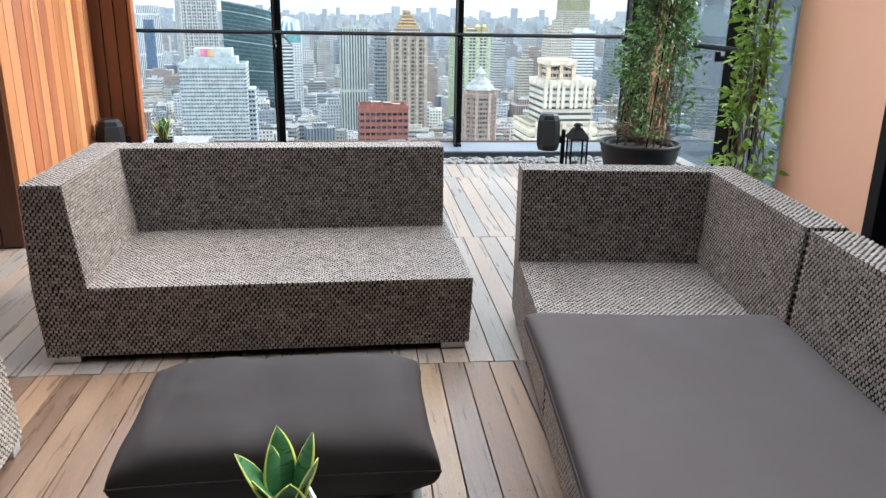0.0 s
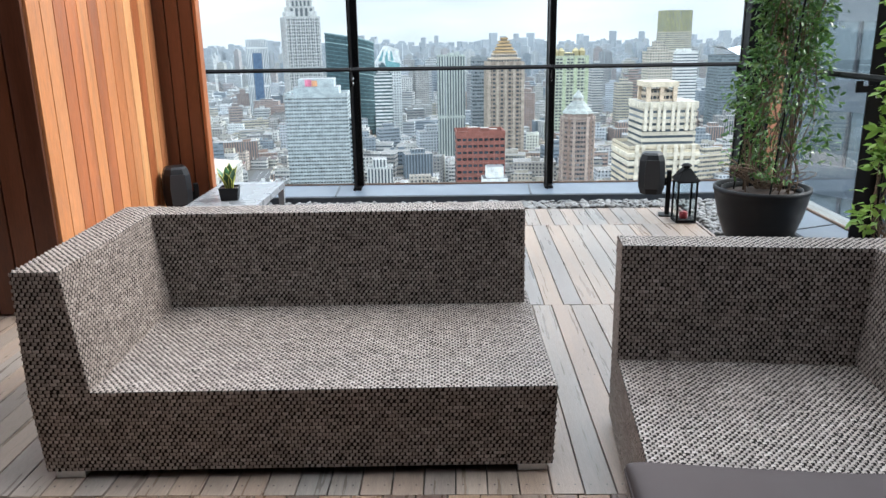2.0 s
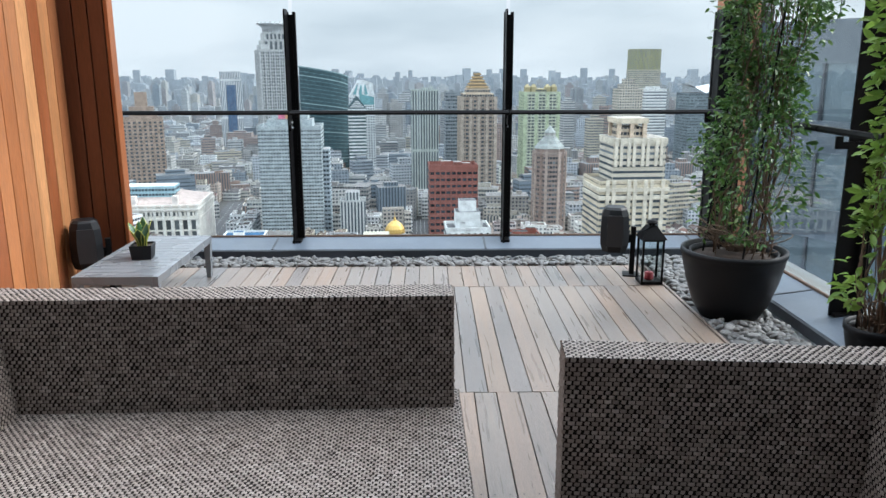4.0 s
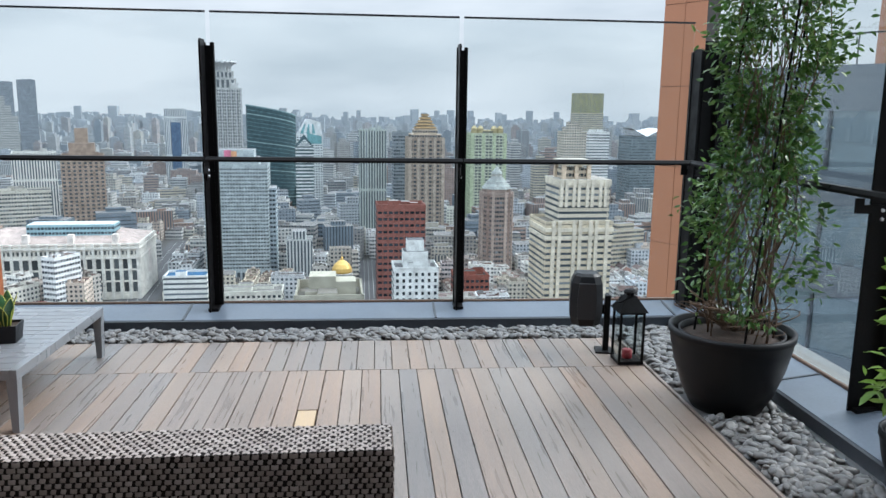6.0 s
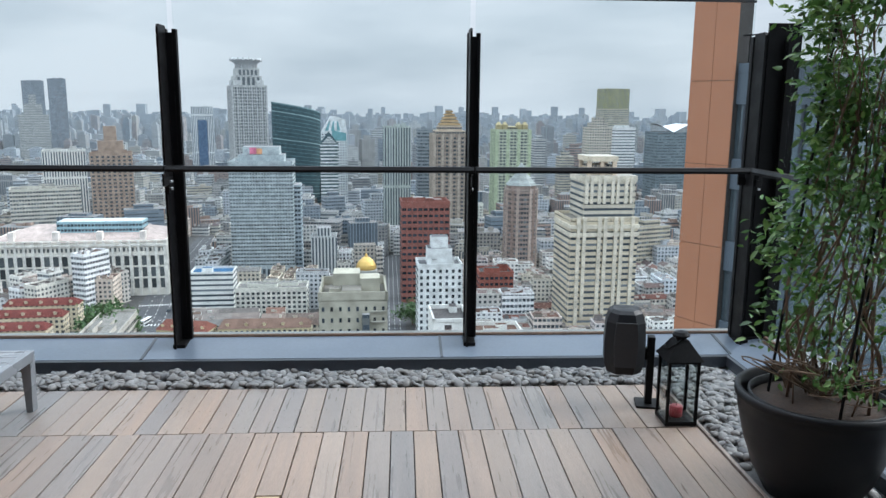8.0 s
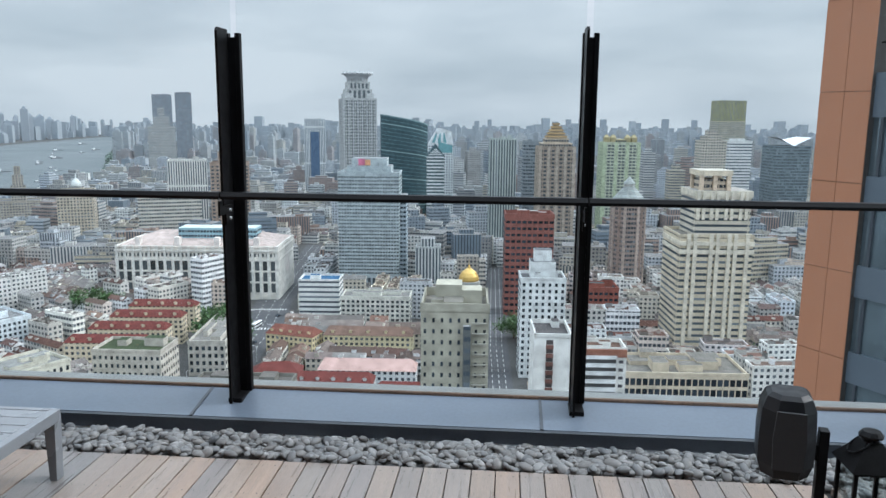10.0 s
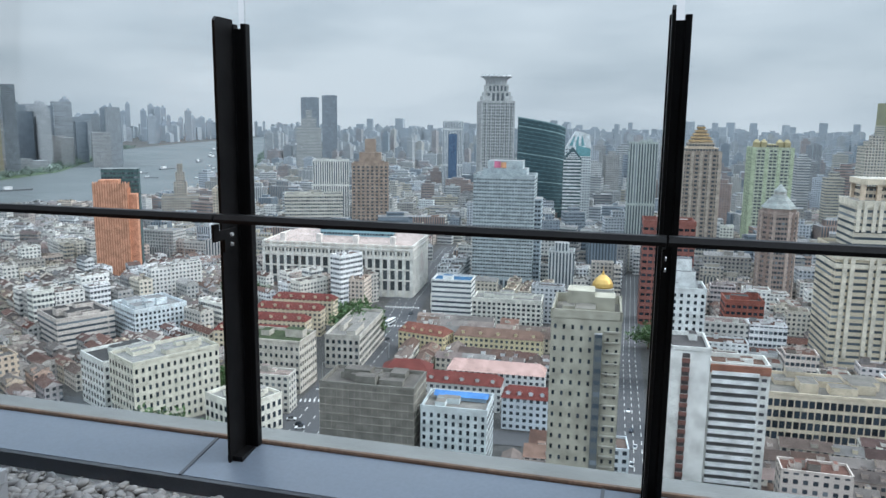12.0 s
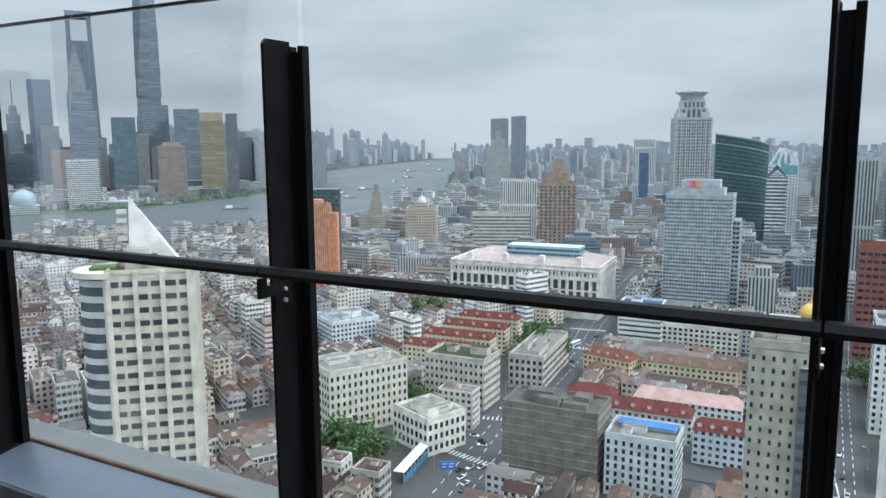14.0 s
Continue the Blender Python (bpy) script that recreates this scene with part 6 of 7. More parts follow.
def road(name, line, width, label, marks=True, lift=0.3):
    bm = bmesh.new()
    rows = []
    for i, (x, y) in enumerate(line):
        a, b = line[max(0, i - 1)], line[min(len(line) - 1, i + 1)]
        t = Vector((b[0] - a[0], b[1] - a[1])).normalized()
        rows.append((bm.verts.new((x - t.y * width / 2, y + t.x * width / 2, GZ + lift)), bm.verts.new((x + t.y * width / 2, y - t.x * width / 2, GZ + lift))))
    for p, q in zip(rows, rows[1:]):
        bm.faces.new((p[0], p[1], q[1], q[0]))
    bmesh.ops.recalc_face_normals(bm, faces=bm.faces)
    r = tagged(part(name, bm, ASPHALT), label, "road", kind="structure")
    k = Block()
    if marks:
        for (xa, ya), (xb, yb) in zip(line, line[1:]):
            L = math.hypot(xb - xa, yb - ya)
            ang = math.atan2(yb - ya, xb - xa)
            for s in np.arange(3, L - 3, 9):
                for off in (-width / 4, 0, width / 4):
                    k.box(xa + math.cos(ang) * s - math.sin(ang) * off, ya + math.sin(ang) * s + math.cos(ang) * off, 4, 0.35, GZ + 0.31, GZ + 0.4, ang, PLAINI, (0.55, 0.55, 0.53), (0.55, 0.55, 0.53), roof_mi=PLAINI)
        k.make("lane_marks", r)
    return r


ROADS = [[(-118, 120), (-134, 245), (-146, 330), (-158, 470), (-172, 545), (-200, 800)], [(-420, 240), (-240, 268), (-150, 306), (-60, 312), (20, 318)], [(8, 150), (2, 330), (-3, 450), (-8, 700)], [(-330, 470), (-170, 492), (0, 500), (300, 520)]]
road("avenue", ROADS[0], 27, "wide grey avenue with white lane marks")
road("cross_street", ROADS[1], 15, "grey cross street", False, 0.24)
road("side_street", ROADS[2], 14, "narrow grey side street", True, 0.18)
road("back_street", ROADS[3], 12, "grey back street", False, 0.12)
k = Block()
for (x0, y0, x1, y1) in ((-156, 284, -128, 278), (-164, 326, -134, 336), (-174, 470, -144, 474), (-182, 520, -156, 524)):
    for i in range(14):
        q = (i + 0.5) / 14
        k.box(x0 + (x1 - x0) * q, y0 + (y1 - y0) * q, 0.7, 4, GZ + 0.33, GZ + 0.47, math.atan2(y1 - y0, x1 - x0), PLAINI, (0.62, 0.62, 0.6), (0.62, 0.62, 0.6), roof_mi=PLAINI)
tagged(k.make("zebra_crossings"), "white zebra crossing stripes on the avenue", "crossing", kind="stuff")


def near_road(x, y, r):
    for line, wd in zip(ROADS, (27, 15, 14, 12)):
        for (xa, ya), (xb, yb) in zip(line, line[1:]):
            L2 = (xb - xa) ** 2 + (yb - ya) ** 2
            t = max(0, min(1, ((x - xa) * (xb - xa) + (y - ya) * (yb - ya)) / L2))
            if math.hypot(x - xa - t * (xb - xa), y - ya - t * (yb - ya)) < r + wd / 2:
                return True
    return False


def taken(x, y, r):
    return any(abs(x - a) < hw + r and abs(y - b) < hd + r for a, b, hw, hd in KEEP)


WALLS = [(0.5, 0.49, 0.46), (0.46, 0.43, 0.37), (0.56, 0.56, 0.54), (0.36, 0.34, 0.31), (0.52, 0.46, 0.35), (0.37, 0.27, 0.22), (0.3, 0.29, 0.28), (0.6, 0.59, 0.56), (0.5, 0.53, 0.56)]
ROOFS = [(0.11, 0.05, 0.04), (0.14, 0.085, 0.066), (0.06, 0.058, 0.058), (0.15, 0.145, 0.14), (0.22, 0.21, 0.2), (0.1, 0.072, 0.062), (0.17, 0.115, 0.09), (0.08, 0.06, 0.052)]
rg = random.Random(21)
quarter = Block()


def roofscape(x, y, w, d, z, rot, wc, rc, f, n):
    """Parapet, stair heads, tanks and sheds on a flat roof."""
    c, q = math.cos(rot), math.sin(rot)
    for a, b, pw, pd in ((0, -d / 2 + 0.2, w, 0.4), (0, d / 2 - 0.2, w, 0.4), (-w / 2 + 0.2, 0, 0.4, d), (w / 2 - 0.2, 0, 0.4, d)):
        quarter.box(x + a * c - b * q, y + a * q + b * c, pw, pd, z, z + 0.9, rot, PLAINI, wc, wc, f, roof_mi=PLAINI)
    for _ in range(n):
        a, b = rg.uniform(-0.38, 0.38) * w, rg.uniform(-0.36, 0.36) * d
        g = rg.choice((0.35, 0.6, 0.9, 1.15))
        quarter.box(x + a * c - b * q, y + a * q + b * c, rg.uniform(1.2, 4.5), rg.uniform(1.2, 3.5), z, z + rg.uniform(0.8, 3.2), rot, PLAINI, tuple(min(0.75, v * g) for v in wc), tuple(v * (0.3 + g) for v in rc), f)


def low_house(x, y, w, d, h, rot, old, f, wc, rc):
    quarter.box(x, y, w, d, GZ, GZ + h, rot, HOME if rg.random() < 0.75 else OFFICE, wc, rc, f * 0.8)
    c, q = math.cos(rot), math.sin(rot)
    if old:
        quarter.gable(x, y, w, d, GZ + h, d * 0.3, rot, rc, wc, f)
        for _ in range(rg.randint(1, 4)):
            a, b = rg.uniform(-0.45, 0.45) * w, rg.choice((-0.28, 0.28)) * d
            g = rg.uniform(0.7, 1.1)
            quarter.box(x + a * c - b * q, y + a * q + b * c, rg.uniform(1.4, 3), rg.uniform(1.5, 2.6), GZ + h - 0.4, GZ + h + rg.uniform(1.6, 3), rot, PLAINI, tuple(v * g for v in wc), rc, f)
    else:
        roofscape(x, y, w, d, GZ + h, rot, wc, rc, f, rg.randint(3, 7))


# streets of rows: each small district keeps one direction, one height and one family of roofs
for gy in list(range(110, 660, 44)) + list(range(660, 1260, 56)):
    cell = 44 if gy < 660 else 56
    for gx in range(int(-1.75 * gy) - 90, int(0.64 * gy) + 80, cell):
        old = rg.random() < (0.62 if gx < -30 else 0.45)
        base = radians((3 if gx > -185 or gy > 620 else -28) + rg.uniform(-5, 5)) + (math.pi / 2 if rg.random() < 0.3 else 0)
        tall = rg.uniform(7.5, 12) if old else rg.uniform(13, 25)
        tone, rtone = rg.choice(WALLS), rg.choice(ROOFS)
        rowd = rg.uniform(8.5, 10.5) if old else rg.uniform(10, 14)
        c, q = math.cos(base), math.sin(base)
        b = -cell / 2 + rowd / 2
        while b < cell / 2 - 2:
            a = -cell / 2 + rg.uniform(-2, 2)
            while a < cell / 2 - 5:
                w = rg.uniform(9, 20) if old else rg.uniform(11, 26)
                x, y = gx + (a + w / 2) * c - b * q, gy + (a + w / 2) * q + b * c
                low = old or (-150 < x < -20 and y < 480)
                h = min(tall, 9) if -150 < x < -20 and y < 480 else tall * rg.uniform(0.8, 1.2) * (1.6 if rg.random() < 0.05 else 1)
                if not (near_road(x, y, 7) or taken(x, y, min(w, 12) / 2) or in_river(x, y, 25) or y < 95):
                    dist = math.hypot(x, y)
                    g1, g2 = rg.uniform(0.9, 1.55), rg.uniform(0.6, 1.15)
                    wc, f = haze_tint(tuple(min(0.75, (v * 0.5 + t * 0.5) * g1) for v, t in zip(rg.choice(WALLS), tone)), dist)
                    rc, _ = haze_tint(tuple((v * 0.45 + t * 0.55) * g2 for v, t in zip(rg.choice(ROOFS), rtone)), dist)
                    low_house(x, y, w - 0.4, rowd - rg.uniform(0.5, 2.2), h, base + radians(rg.uniform(-2, 2)), low, f, wc, rc)
                a += w + (rg.uniform(2, 6) if rg.random() < 0.2 else 0.1)
            b += rowd + rg.uniform(1.0, 3.5)
tagged(quarter.make("low_rise_quarter"), "dense quarter of low tiled and flat roofed houses", "houses", kind="stuff")

far = Block()
for i in range(3400):
    y = 620 + 3900 * rg.random() ** 1.35
    x = rg.uniform(-0.62 * y - 100, 0.72 * y)
    if in_river(x, y, 30) or taken(x, y, 16) or near_road(x, y, 14):
        continue
    if x < -0.5 * y and y < 1600 and in_river(x + 120, y, 0):
        continue
    dist = math.hypot(x, y)
    h = rg.uniform(18, 58) if rg.random() < 0.8 else rg.uniform(55, 100)
    if x < -0.13 * y and dist < 2100:
        h = rg.uniform(12, 30) if rg.random() < 0.85 else rg.uniform(30, 48)
    elif dist < 1000:
        h = rg.uniform(14, 42)
    if h > 45:
        w, d = rg.uniform(13, 26), rg.uniform(13, 20)
    else:
        w, d = rg.uniform(16, 40), rg.uniform(12, 22)
    col = rg.choice(WALLS + [(0.18, 0.22, 0.26), (0.26, 0.3, 0.34), (0.33, 0.22, 0.17)])
    # haze is mixed into the wall and roof colours
    c, f = haze_tint(tuple(v * 0.9 for v in col), dist)
    r2, _ = haze_tint((0.15, 0.145, 0.14), dist)
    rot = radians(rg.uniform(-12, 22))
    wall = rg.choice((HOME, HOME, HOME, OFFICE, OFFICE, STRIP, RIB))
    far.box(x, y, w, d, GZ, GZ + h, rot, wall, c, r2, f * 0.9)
    if h > 40:
        far.box(x, y, w * 0.5, d * 0.5, GZ + h, GZ + h + rg.uniform(2, 7), rot, wall, c, r2, f * 0.9)
    else:
        for _ in range(2):
            far.box(x + rg.uniform(-0.3, 0.3) * w, y + rg.uniform(-0.3, 0.3) * d, rg.uniform(3, 8), rg.uniform(3, 6), GZ + h, GZ + h + rg.uniform(2, 4), rot, PLAINI, c, r2, f * 0.9)
# the last rows before the horizon
for i in range(4200):
    y = 3300 + 5400 * rg.random()
    x = rg.uniform(-0.95 * y, 0.75 * y)
    if in_river(x, y, 30):
        continue
    h = rg.uniform(30, 88) if rg.random() < 0.95 else rg.uniform(90, 135)
    w = rg.uniform(20, 46)
    g = rg.uniform(0.5, 1.2)
    c, f = haze_tint((0.45 * g, 0.45 * g, 0.45 * g), math.hypot(x, y) * 1.15)
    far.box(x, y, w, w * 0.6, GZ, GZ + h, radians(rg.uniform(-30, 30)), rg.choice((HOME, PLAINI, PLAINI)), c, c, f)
tagged(far.make("far_city"), "hazy far city of countless pale towers", "buildings", kind="stuff")


OVER = 1.15       # the far bank lies this much farther and its towers are this much larger


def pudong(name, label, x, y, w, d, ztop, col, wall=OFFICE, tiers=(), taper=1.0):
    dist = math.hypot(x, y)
    # haze goes into the tower colour, for a shortened distance
    c, f = haze_tint(col, dist * 0.62)
    rot = math.degrees(math.atan2(-x, y))
    KEEP.append((x * OVER, y * OVER, w, w))
    b = thing(name, label, "skyscraper", pose(x * OVER, y * OVER, GZ - 19.5, 0, 0, rot) @ Matrix.Scale(OVER, 4))
    k = Block()
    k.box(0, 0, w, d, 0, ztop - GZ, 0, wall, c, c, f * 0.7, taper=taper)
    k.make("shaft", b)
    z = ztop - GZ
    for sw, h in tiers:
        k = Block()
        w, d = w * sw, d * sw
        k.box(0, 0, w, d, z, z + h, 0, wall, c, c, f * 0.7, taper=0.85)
        k.make("upper_tier", b)
        z += h
    return b, c, f, z


SLATE = (0.1, 0.135, 0.175)
b, c, f, z = pudong("bottle_opener_tower", "blue-grey tapering skyscraper with a square top opening", -1733, 1268, 74, 60, 240, SLATE, RIB, taper=0.8)
k = Block()
for sx in (-1, 1):
    k.box(sx * 24, 0, 10, 40, z, z + 62, 0, PLAINI, c, c, f)
k.box(0, 0, 58, 40, z + 56, z + 72, 0, PLAINI, c, c, f)
extra(b, "top_opening", k)
pudong("art_deco_tower", "silver-grey stepped skyscraper with tiered top", -1619, 1169, 46, 40, 110, (0.34, 0.36, 0.38), RIB, ((0.85, 40), (0.8, 25), (0.6, 20), (0.3, 20)))
b, c, f, z = pudong("twisting_tower", "very tall tapering blue-grey skyscraper", -1714, 1454, 74, 70, 60, SLATE, STRIP, taper=0.92)
k = Block()
for i in range(8):
    s0, a0 = 0.9 - i * 0.055, radians(6 * i)
    k.box(0, 0, 70 * s0, 66 * s0, z + i * 52, z + i * 52 + 53, a0, STRIP, c, c, f * 0.7, taper=0.94)
extra(b, "upper_shaft", k)
pudong("slanted_tower", "dark blue slanted glass tower", -1581, 1049, 46, 40, 128, (0.12, 0.18, 0.25))
pudong("wedge_tower", "blue-grey glass wedge-topped tower", -1452, 1059, 52, 44, 60, (0.22, 0.28, 0.34), STRIP, ((0.8, 40),))
pudong("spired_tower", "grey tower with a thin spire", -1779, 1110, 30, 30, 60, (0.3, 0.34, 0.38), RIB, ((0.6, 20), (0.15, 60)))
pudong("teal_tower", "dark teal glass tower", -1406, 1120, 48, 36, 46, (0.07, 0.16, 0.19))
pudong("bank_tower", "blue-grey glass bank tower", -1439, 1236, 56, 40, 76, (0.2, 0.25, 0.3))
pudong("flat_top_tower", "slate glass tower with a flat overhanging roof", -1358, 1252, 54, 40, 66, (0.16, 0.21, 0.26), STRIP)
b, c, f, z = pudong("golden_tower", "golden mirror glass tower", -1214, 1186, 48, 30, 36, (0.34, 0.27, 0.11), STRIP)
k = Block()
k.box(0, 0, 48, 30, z, z + 18, 0, PLAINI, haze_tint((0.42, 0.3, 0.12), 1600)[0], (0.4, 0.35, 0.2), f)
extra(b, "golden_top", k)
pudong("golden_tower_wing", "dark grey wing beside the golden tower", -1196, 1226, 24, 30, 52, (0.16, 0.18, 0.2))
pudong("brown_hotel", "brown stone hotel tower", -1195, 1060, 52, 40, -14, (0.3, 0.22, 0.18), HOME, ((0.7, 8),))
pudong("brown_office", "brown stone office tower", -1390, 960, 40, 34, -20, (0.28, 0.22, 0.19), HOME)
pudong("white_waterfront_block", "white gridded waterfront block", -1220, 880, 52, 40, -36, (0.62, 0.64, 0.65), OFFICE)
pudong("waterfront_hall", "low pale waterfront hall", -1225, 905, 130, 40, -112, (0.5, 0.52, 0.53), OFFICE)
pudong("waterfront_hall", "low pale waterfront hall with glass roof", -1165, 1010, 60, 30, -120, (0.46, 0.48, 0.5), STRIP)
b, c, f, z = pudong("domed_pavilion", "round pavilion with a glass dome", -1226, 770, 46, 46, -108, (0.5, 0.53, 0.54), STRIP)
bm = bmesh.new()
bmesh.ops.create_icosphere(bm, subdivisions=3, radius=20, matrix=Matrix.Translation((0, 0, z + 6)))
part("dome", bm, surf("far_dome_glass", (0.32, 0.4, 0.43), 0.3), b, smooth=True)
for (sx, sy, sw, sz) in ((-1500, 1560, 20, 0), (-1450, 1540, 24, 12), (-1410, 1530, 22, 18), (-1370, 1500, 22, 16), (-1340, 1470, 20, 10), (-1310, 1440, 20, 6)):
    pudong("riverside_apartments", "pale grey riverside apartment tower", sx, sy, sw * 1.2, 22, sz, (0.4, 0.41, 0.42), HOME, ((0.5, 8),))
# these blocks also take haze into their colours
cluster = Block()
for i in range(110):
    y = rg.uniform(1450, 4300)
    base = np.interp(y, [q[1] for q in RIVER_FAR], [q[0] for q in RIVER_FAR])
    x = base - 110 - rg.uniform(0, 700)
    h = rg.uniform(60, 135) if rg.random() < 0.8 else rg.uniform(140, 195)
    c, f = haze_tint(rg.choice(((0.2, 0.23, 0.28), (0.28, 0.3, 0.33), (0.36, 0.36, 0.38))), math.hypot(x, y) * 0.75)
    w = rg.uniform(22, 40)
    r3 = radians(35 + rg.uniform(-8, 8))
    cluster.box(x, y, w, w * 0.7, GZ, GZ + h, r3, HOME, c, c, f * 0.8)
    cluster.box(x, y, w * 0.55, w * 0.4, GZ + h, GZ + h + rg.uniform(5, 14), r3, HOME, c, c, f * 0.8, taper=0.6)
for i in range(150):
    a, r = radians(rg.uniform(38, 62)), rg.uniform(2150, 3000)
    h, w = rg.uniform(70, 175), rg.uniform(28, 52)
    x, y = -r * math.sin(a), r * math.cos(a)
    c, f = haze_tint(rg.choice(((0.1, 0.13, 0.16), (0.16, 0.19, 0.22), (0.24, 0.25, 0.26), (0.3, 0.28, 0.26))), r * 0.7)
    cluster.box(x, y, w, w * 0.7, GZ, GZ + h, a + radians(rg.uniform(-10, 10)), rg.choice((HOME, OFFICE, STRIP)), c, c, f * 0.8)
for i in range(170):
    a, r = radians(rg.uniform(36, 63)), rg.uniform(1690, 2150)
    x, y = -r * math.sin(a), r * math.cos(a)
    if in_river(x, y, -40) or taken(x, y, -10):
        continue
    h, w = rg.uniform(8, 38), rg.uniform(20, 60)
    c, f = haze_tint(rg.choice(((0.14, 0.15, 0.16), (0.3, 0.3, 0.3), (0.22, 0.18, 0.16), (0.45, 0.45, 0.44))), r * 0.7)
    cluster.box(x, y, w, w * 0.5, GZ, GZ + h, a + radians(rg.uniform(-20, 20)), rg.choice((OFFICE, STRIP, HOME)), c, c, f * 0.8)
tagged(cluster.make("far_bank_towers"), "rows of grey apartment towers along the far bank", "buildings", kind="stuff")


# trees, cars and boats
def city_tree(m, size, seed, label="leafy green street tree"):
    rng = np.random.default_rng(seed)
    t = thing("street_tree", label, "tree", m, "street trees")
    bm = bmesh.new()
    tube(bm, [(0, 0, 0), (0.1, 0, size * 0.3), (0.3, 0.2, size * 0.6)], size * 0.035, 6, 0.5)
    for a in range(5):
        tube(bm, [(0.1, 0, size * 0.3), (size * 0.2 * math.cos(a * 1.25), size * 0.2 * math.sin(a * 1.25), size * 0.62)], size * 0.015, 5, 0.4)
    part("trunk", bm, STEM, t)
    n = 700
    cl = rng.normal(0, 1, (14, 3)) * (0.24, 0.24, 0.14) * size + (0, 0, size * 0.66)
    p = cl[rng.integers(0, 14, n)] + rng.normal(0, 0.11, (n, 3)) * size
    v, f = leaf_cells(p, rng.normal(0, 1, (n, 3)), rng.uniform(0.1, 0.17, n) * size, rng)
    part_ob = joined("crown", v, f, LEAF_FAR, t)
    tagged(part_ob, kind="stuff")
    return t


tr = city_tree(pose(-172, 432, GZ), 21, 3)
tr2 = city_tree(pose(-166, 442, GZ), 19, 4)
for (x, y, s, a) in ((-178, 440, 1.0, 40), (-170, 424, 0.9, 100), (-175, 450, 1.1, 200), (-166, 430, 0.8, 10), (-178, 253, 0.9, 60), (-185, 247, 1.0, 120), (-188, 257, 0.8, 20), (-174, 246, 0.9, 300), (-190, 246, 1.0, 250),
                     (-190, 318, 0.5, 0), (-196, 322, 0.55, 50), (-202, 325, 0.5, 90), (-184, 314, 0.5, 140), (-208, 330, 0.6, 33), (-214, 333, 0.55, 70),
                     (8, 470, 0.7, 30), (14, 476, 0.6, 80), (10, 460, 0.7, 130), (-300, 500, 0.8, 0), (-290, 506, 0.8, 60), (-280, 500, 0.7, 90), (66, 440, 0.6, 0), (-30, 540, 0.6, 40), (150, 430, 0.6, 10), (160, 400, 0.6, 50)):
    o = copy_thing(tr if a % 20 else tr2, pose(x, y, GZ, 0, 0, a))
    o.scale = (s, s, s)
rng = np.random.default_rng(5)
pts = []
for i in range(900):
    y = rng.uniform(960, 2700)
    base = np.interp(y, [q[1] for q in RIVER_FAR], [q[0] for q in RIVER_FAR])
    pts.append((base - rng.uniform(4, 62), y, GZ + rng.uniform(3, 9)))
for i in range(260):
    y = rng.uniform(1500, 2500)
    base = np.interp(y, [q[1] for q in RIVER_NEAR], [q[0] for q in RIVER_NEAR])
    pts.append((base + rng.uniform(4, 50), y, GZ + rng.uniform(3, 9)))
pts = np.repeat(np.array(pts), 9, 0) + rng.normal(0, 3.2, (len(pts) * 9, 3)) * (1, 1, 0.7)
v, f = leaf_cells(pts, rng.normal(0, 1, pts.shape), rng.uniform(4, 7, len(pts)), rng)
tagged(joined("riverside_trees", v, f, surf("far_park_leaf", (0.16, 0.21, 0.18), 0.8, var=0.3, scale=0.05, bump=0, rnd="island", rvar=0.35)), "hazy green trees along the river banks", "trees", kind="stuff")


def car(m, mat, label):
    c = thing("car", label, "car", m, "cars on the avenue")
    bm = bmesh.new()
    prism(bm, [(-2.2, 0.35), (2.2, 0.35), (2.2, 0.85), (1.2, 0.95), (-2.1, 0.95)], -0.88, 0.88, "y")
    body = part("body", bm, mat, c)
    bm = bmesh.new()
    prism(bm, [(-1.7, 0.95), (0.9, 0.95), (0.3, 1.45), (-1.3, 1.45)], -0.76, 0.76, "y")
    part("cabin", bm, PANE, body)
    for x in (-1.4, 1.4):
        for y in (-0.8, 0.8):
            bm = bmesh.new()
            bmesh.ops.create_cone(bm, cap_ends=True, segments=10, radius1=0.33, radius2=0.33, depth=0.22, matrix=Matrix.Translation((x, y, 0.33)) @ Matrix.Rotation(radians(90), 4, "X"))
            part("wheel", bm, PLASTIC, c)
    return c


CARW = surf("white_car_paint", (0.7, 0.7, 0.7), 0.25, bump=0)
CARD = surf("dark_car_paint", (0.05, 0.055, 0.07), 0.25, bump=0)
cw = car(pose(-137, 262, GZ + 0.31, 0, 0, 82), CARW, "white car on the avenue")
cd = car(pose(-146, 300, GZ + 0.31, 0, 0, 10), CARD, "dark car at the crossing")
for i, (x, y, a) in enumerate(((-133, 258, 82), (-141, 268, 82), (-138, 272, 262), (-134, 275, 82), (-131, 252, 262), (-152, 304, 15), (-144, 296, 200), (-158, 300, 12), (-156, 345, 82), (-153, 352, 82), (-150, 349, 82),
                                (-151, 372, 85), (-157, 420, 84), (-152, 440, 84), (-160, 470, 84), (-165, 485, 84), (-157, 505, 264), (2, 300, 90), (3, 318, 90), (1, 336, 90), (4, 270, 90), (-1, 360, 270))):
    copy_thing(cd if i % 3 == 1 else cw, pose(x, y, GZ + 0.31, 0, 0, a))
bus = thing("bus", "white city bus on the avenue", "bus", pose(-163, 478, GZ + 0.31, 0, 0, 82))
part("body", boxed(-5.5, 5.5, -1.25, 1.25, 0.4, 3.0, 0.2), CARW, bus)
part("window_band", boxed(-5.3, 5.3, -1.28, 1.28, 1.5, 2.5), PANE, bus)


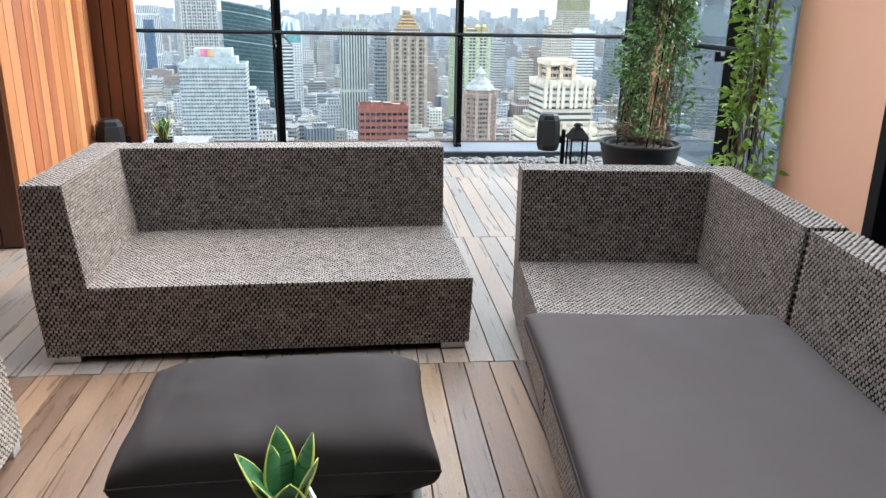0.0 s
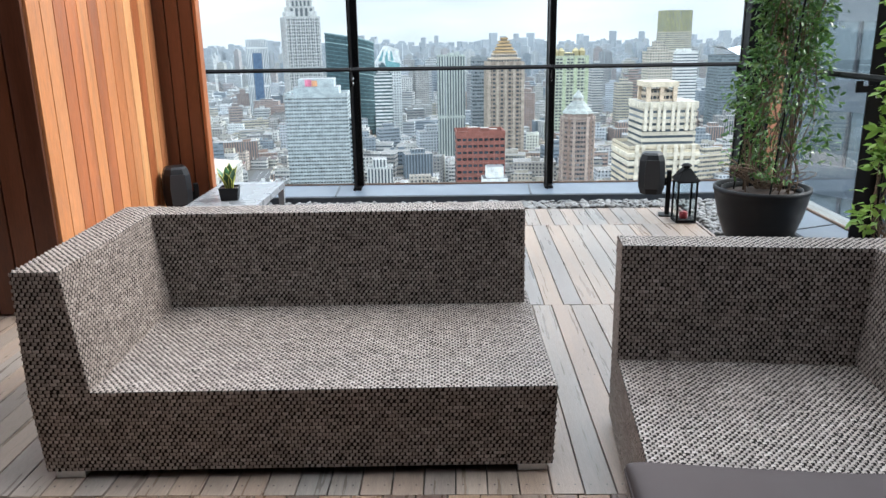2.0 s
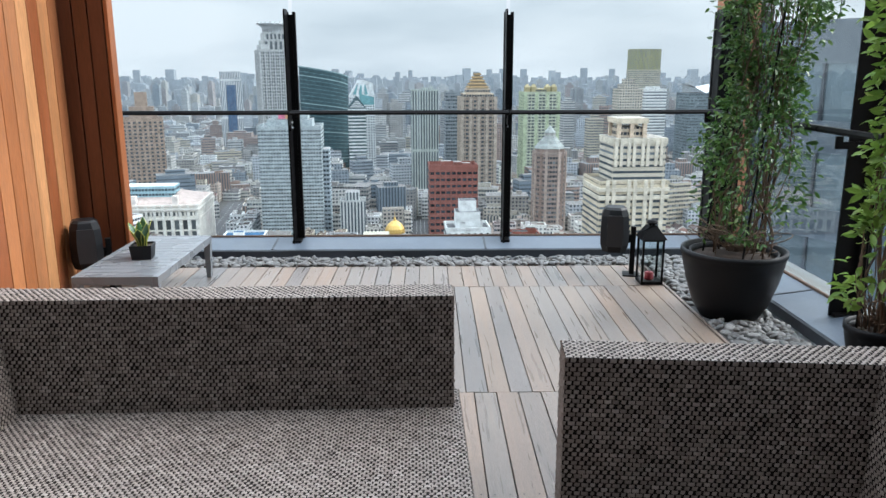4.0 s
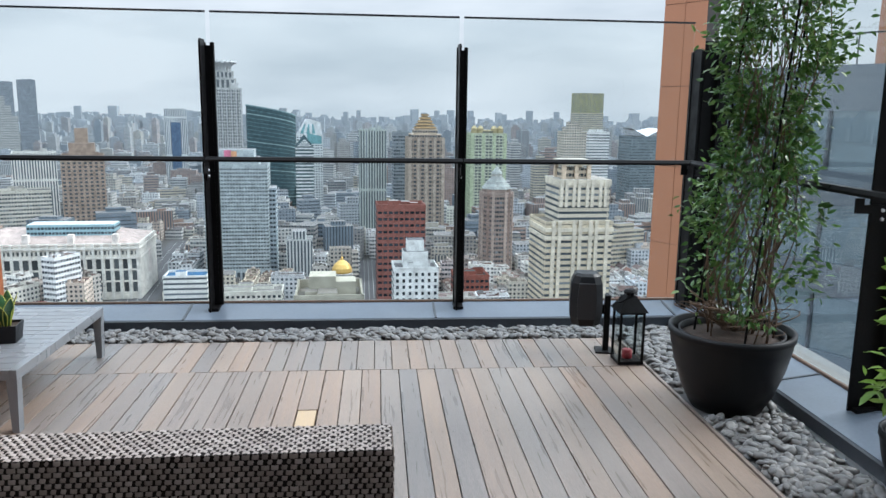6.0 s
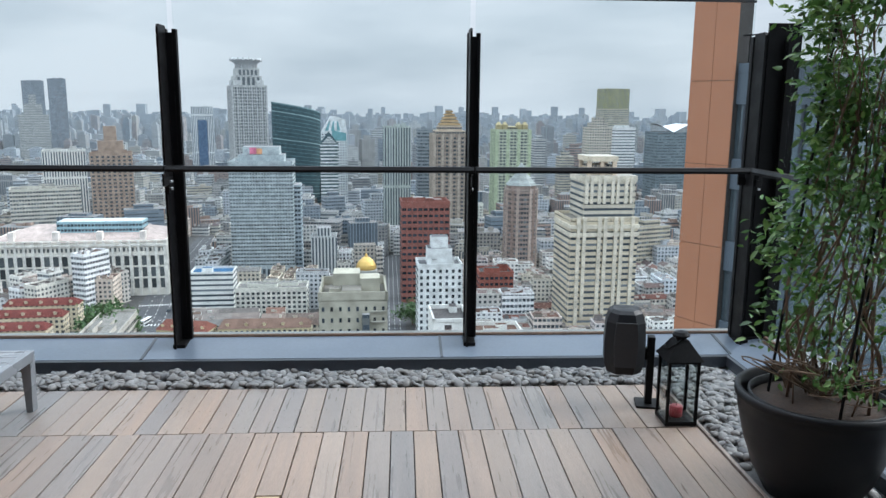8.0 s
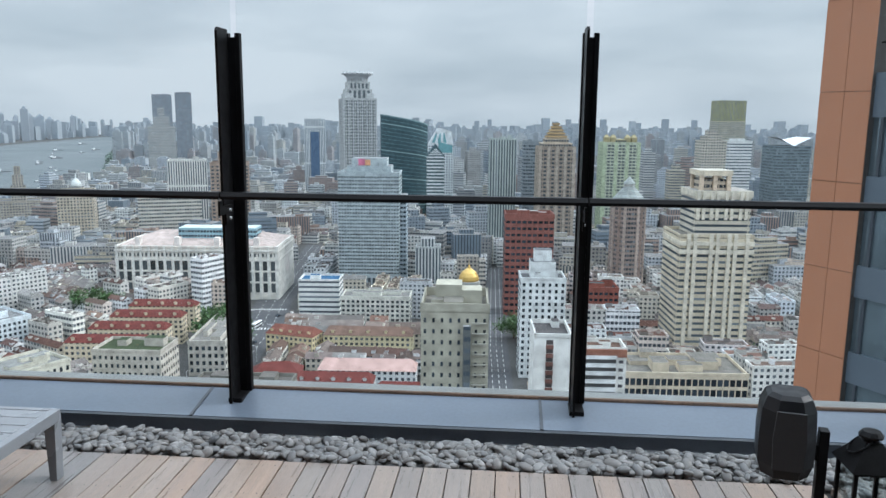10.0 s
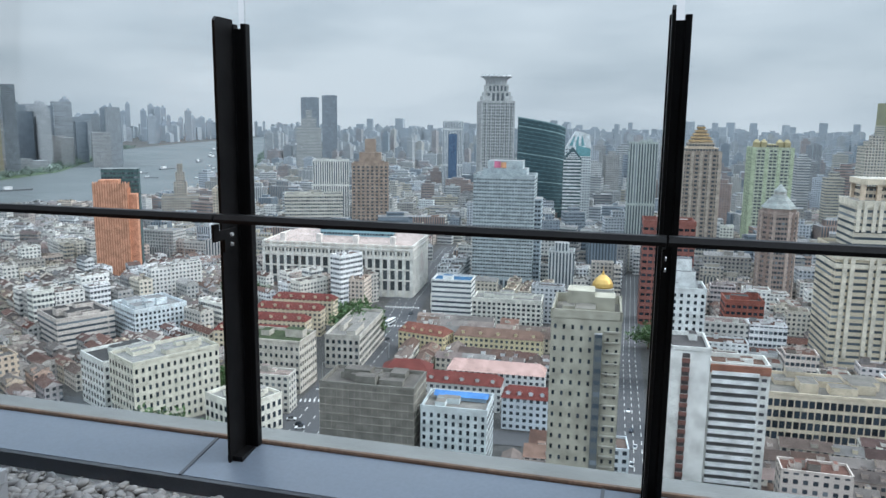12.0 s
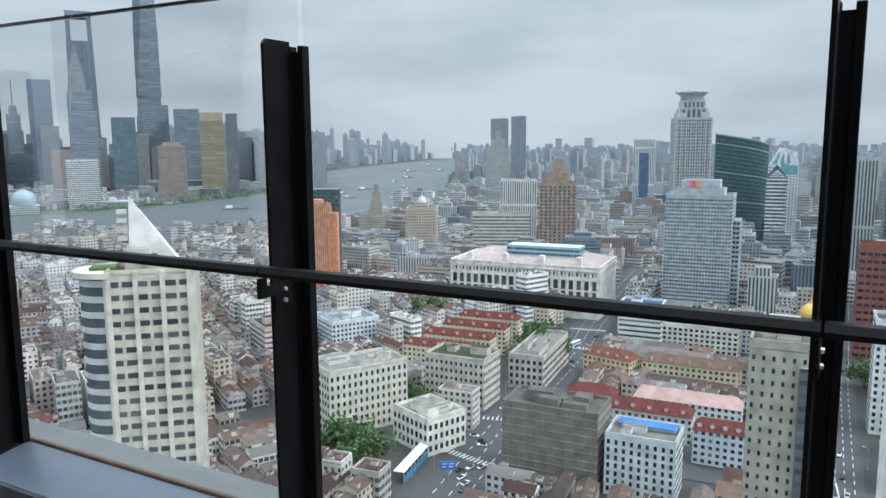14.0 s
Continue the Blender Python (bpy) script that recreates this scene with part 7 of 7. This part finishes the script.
def boat(m, L, label):
    c = thing("boat", label, "boat", m, "boats on the river")
    bm = bmesh.new()
    prism(bm, [(-L / 2, -L * 0.09), (L * 0.35, -L * 0.1), (L / 2, 0), (L * 0.35, L * 0.1), (-L / 2, L * 0.09)], 0, L * 0.06)
    part("hull", bm, surf("dark_hull", (0.12, 0.13, 0.14), 0.6, bump=0), c)
    part("deckhouse", boxed(-L * 0.4, -L * 0.15, -L * 0.06, L * 0.06, L * 0.06, L * 0.16), CARW, c)
    return c


bo = boat(pose(-1090, 1120, GZ + 0.4, 0, 0, 60), 52, "long dark barge on the grey river")
for (x, y, a, s) in ((-1180, 1700, 80, 1.0), (-1280, 2000, 100, 0.7), (-1380, 2250, 70, 0.8), (-1050, 1450, 20, 0.6), (-1420, 2300, 60, 0.7), (-1520, 2450, 120, 0.6), (-1000, 1250, 70, 0.5), (-1560, 2800, 80, 0.9), (-1150, 1850, 90, 0.5), (-900, 1150, 50, 0.45), (-1150, 1560, 75, 0.6), (-1650, 2700, 60, 0.8), (-1500, 2600, 80, 0.5), (-1330, 2080, 70, 0.5), (-950, 1480, 60, 0.4), (-1900, 3300, 70, 0.9), (-1010, 1640, 65, 0.45), (-1080, 1760, 65, 0.45)):
    o = copy_thing(bo, pose(x, y, GZ + 0.4, 0, 0, a))
    o.scale = (s, s, s)

# hoarding along the avenue
hoard = thing("hoarding", "blue and white building site hoarding along the avenue", "hoarding", pose(-155, 246, GZ, 0, 0, 100))
HOARD_BLUE = surf("blue_hoarding_sheet", (0.05, 0.2, 0.36), 0.5, var=0.2, scale=0.4, bump=0)
for i in range(10):
    part("panel", boxed(i * 4.2, i * 4.2 + 4.1, -0.1, 0.1, 0.2, 3.4), HOARD_BLUE, hoard)
    part("post", boxed(i * 4.2 - 0.12, i * 4.2 + 0.1, -0.25, 0.15, 0, 5.2), ALU, hoard)
part("canopy", boxed(0, 42, -0.3, 4.5, 5.2, 5.5), MARK, hoard, "pale walkway canopy")

# street lamps of the avenue
def street_lamp(m):
    c = thing("street_lamp", "pale grey street lamp on a tall pole", "street lamp", m, "street lamps")
    bm = bmesh.new()
    tube(bm, [(0, 0, 0), (0, 0, 8.5), (0.4, 0, 9.4), (1.8, 0, 9.7)], 0.16, 6, 0.6)
    part("pole", bm, ALU, c)
    part("lamp_head", boxed(1.5, 2.6, -0.2, 0.2, 9.62, 9.82, 0.05), ALU, c)
    return c


lamp = street_lamp(pose(-150, 262, GZ + 0.3))
for (x, y, a) in ((-121, 262, 180), (-155, 300, 0), (-127, 300, 180), (-161, 360, 0), (-134, 355, 180), (-167, 410, 0), (-139, 405, 180), (-171, 455, 0), (-144, 450, 180), (-9, 380, 0), (-10, 420, 0), (10, 350, 180)):
    copy_thing(lamp, pose(x, y, GZ + 0.3, 0, 0, a))

# road sign over the avenue
sign = thing("road_sign", "blue overhead road sign on a grey post", "road sign", pose(-141, 258, GZ + 0.3, 0, 0, 30))
part("post", boxed(-0.2, 0.2, -0.2, 0.2, 0, 7.5), ALU, sign)
part("panel", boxed(-3.2, 3.2, -0.45, -0.22, 4.6, 8.2), surf("blue_sign_paint", (0.03, 0.16, 0.5), 0.5, bump=0), sign)
for (x0, x1, z0) in ((-2.4, -0.4, 7.0), (0.4, 2.5, 7.0), (-2.4, -0.8, 5.8), (0.2, 2.2, 5.8)):
    part("lettering_bar", boxed(x0, x1, -0.5, -0.46, z0, z0 + 0.4), MARK, sign)

# ---- neighbouring wing of the same complex ----
wing = thing("neighbour_wing", "terracotta and dark glass neighbouring wing with roof terrace", "building", pose(14.1, 29.6, 0, 0, 0, -58))
for i in range(2):
    for j in range(-6, 5):
        part("panel", boxed(i * 1.12 + 0.012, i * 1.12 + 1.108, 0.0, 0.25, j * 3.6 - 1.0 + 0.012, j * 3.6 + 2.588), TERRACOTTA, wing)
part("core", boxed(0.02, 2.23, 0.05, 1.0, -80, 16.9), UNDER, wing)
part("glass_front", boxed(2.25, 40, 0.35, 14, -80, 3.1), WING_GLASS, wing, "dark reflecting window wall")
for j in range(-8, 1):
    part("spandrel", boxed(2.25, 40, 0.22, 0.36, j * 3.6 + 1.6, j * 3.6 + 2.9), SLAB, wing)
    for i in range(14):
        part("mullion", boxed(2.6 + i * 2.6, 2.72 + i * 2.6, 0.24, 0.36, j * 3.6 - 0.7, j * 3.6 + 1.6), KERB_DARK, wing)
part("parapet", boxed(2.25, 40, 0.2, 0.5, 2.9, 3.3), SLAB, wing)
for i in range(24):
    part("baluster", boxed(2.6 + i * 1.5, 2.64 + i * 1.5, 0.3, 0.34, 3.3, 4.4), STEEL, wing)
part("guard_rail", boxed(2.3, 40, 0.28, 0.36, 4.4, 4.46), STEEL, wing)
part("far_pier", boxed(7.6, 9.4, 4, 6, 3.1, 16), TERRACOTTA, wing, "second terracotta pier")
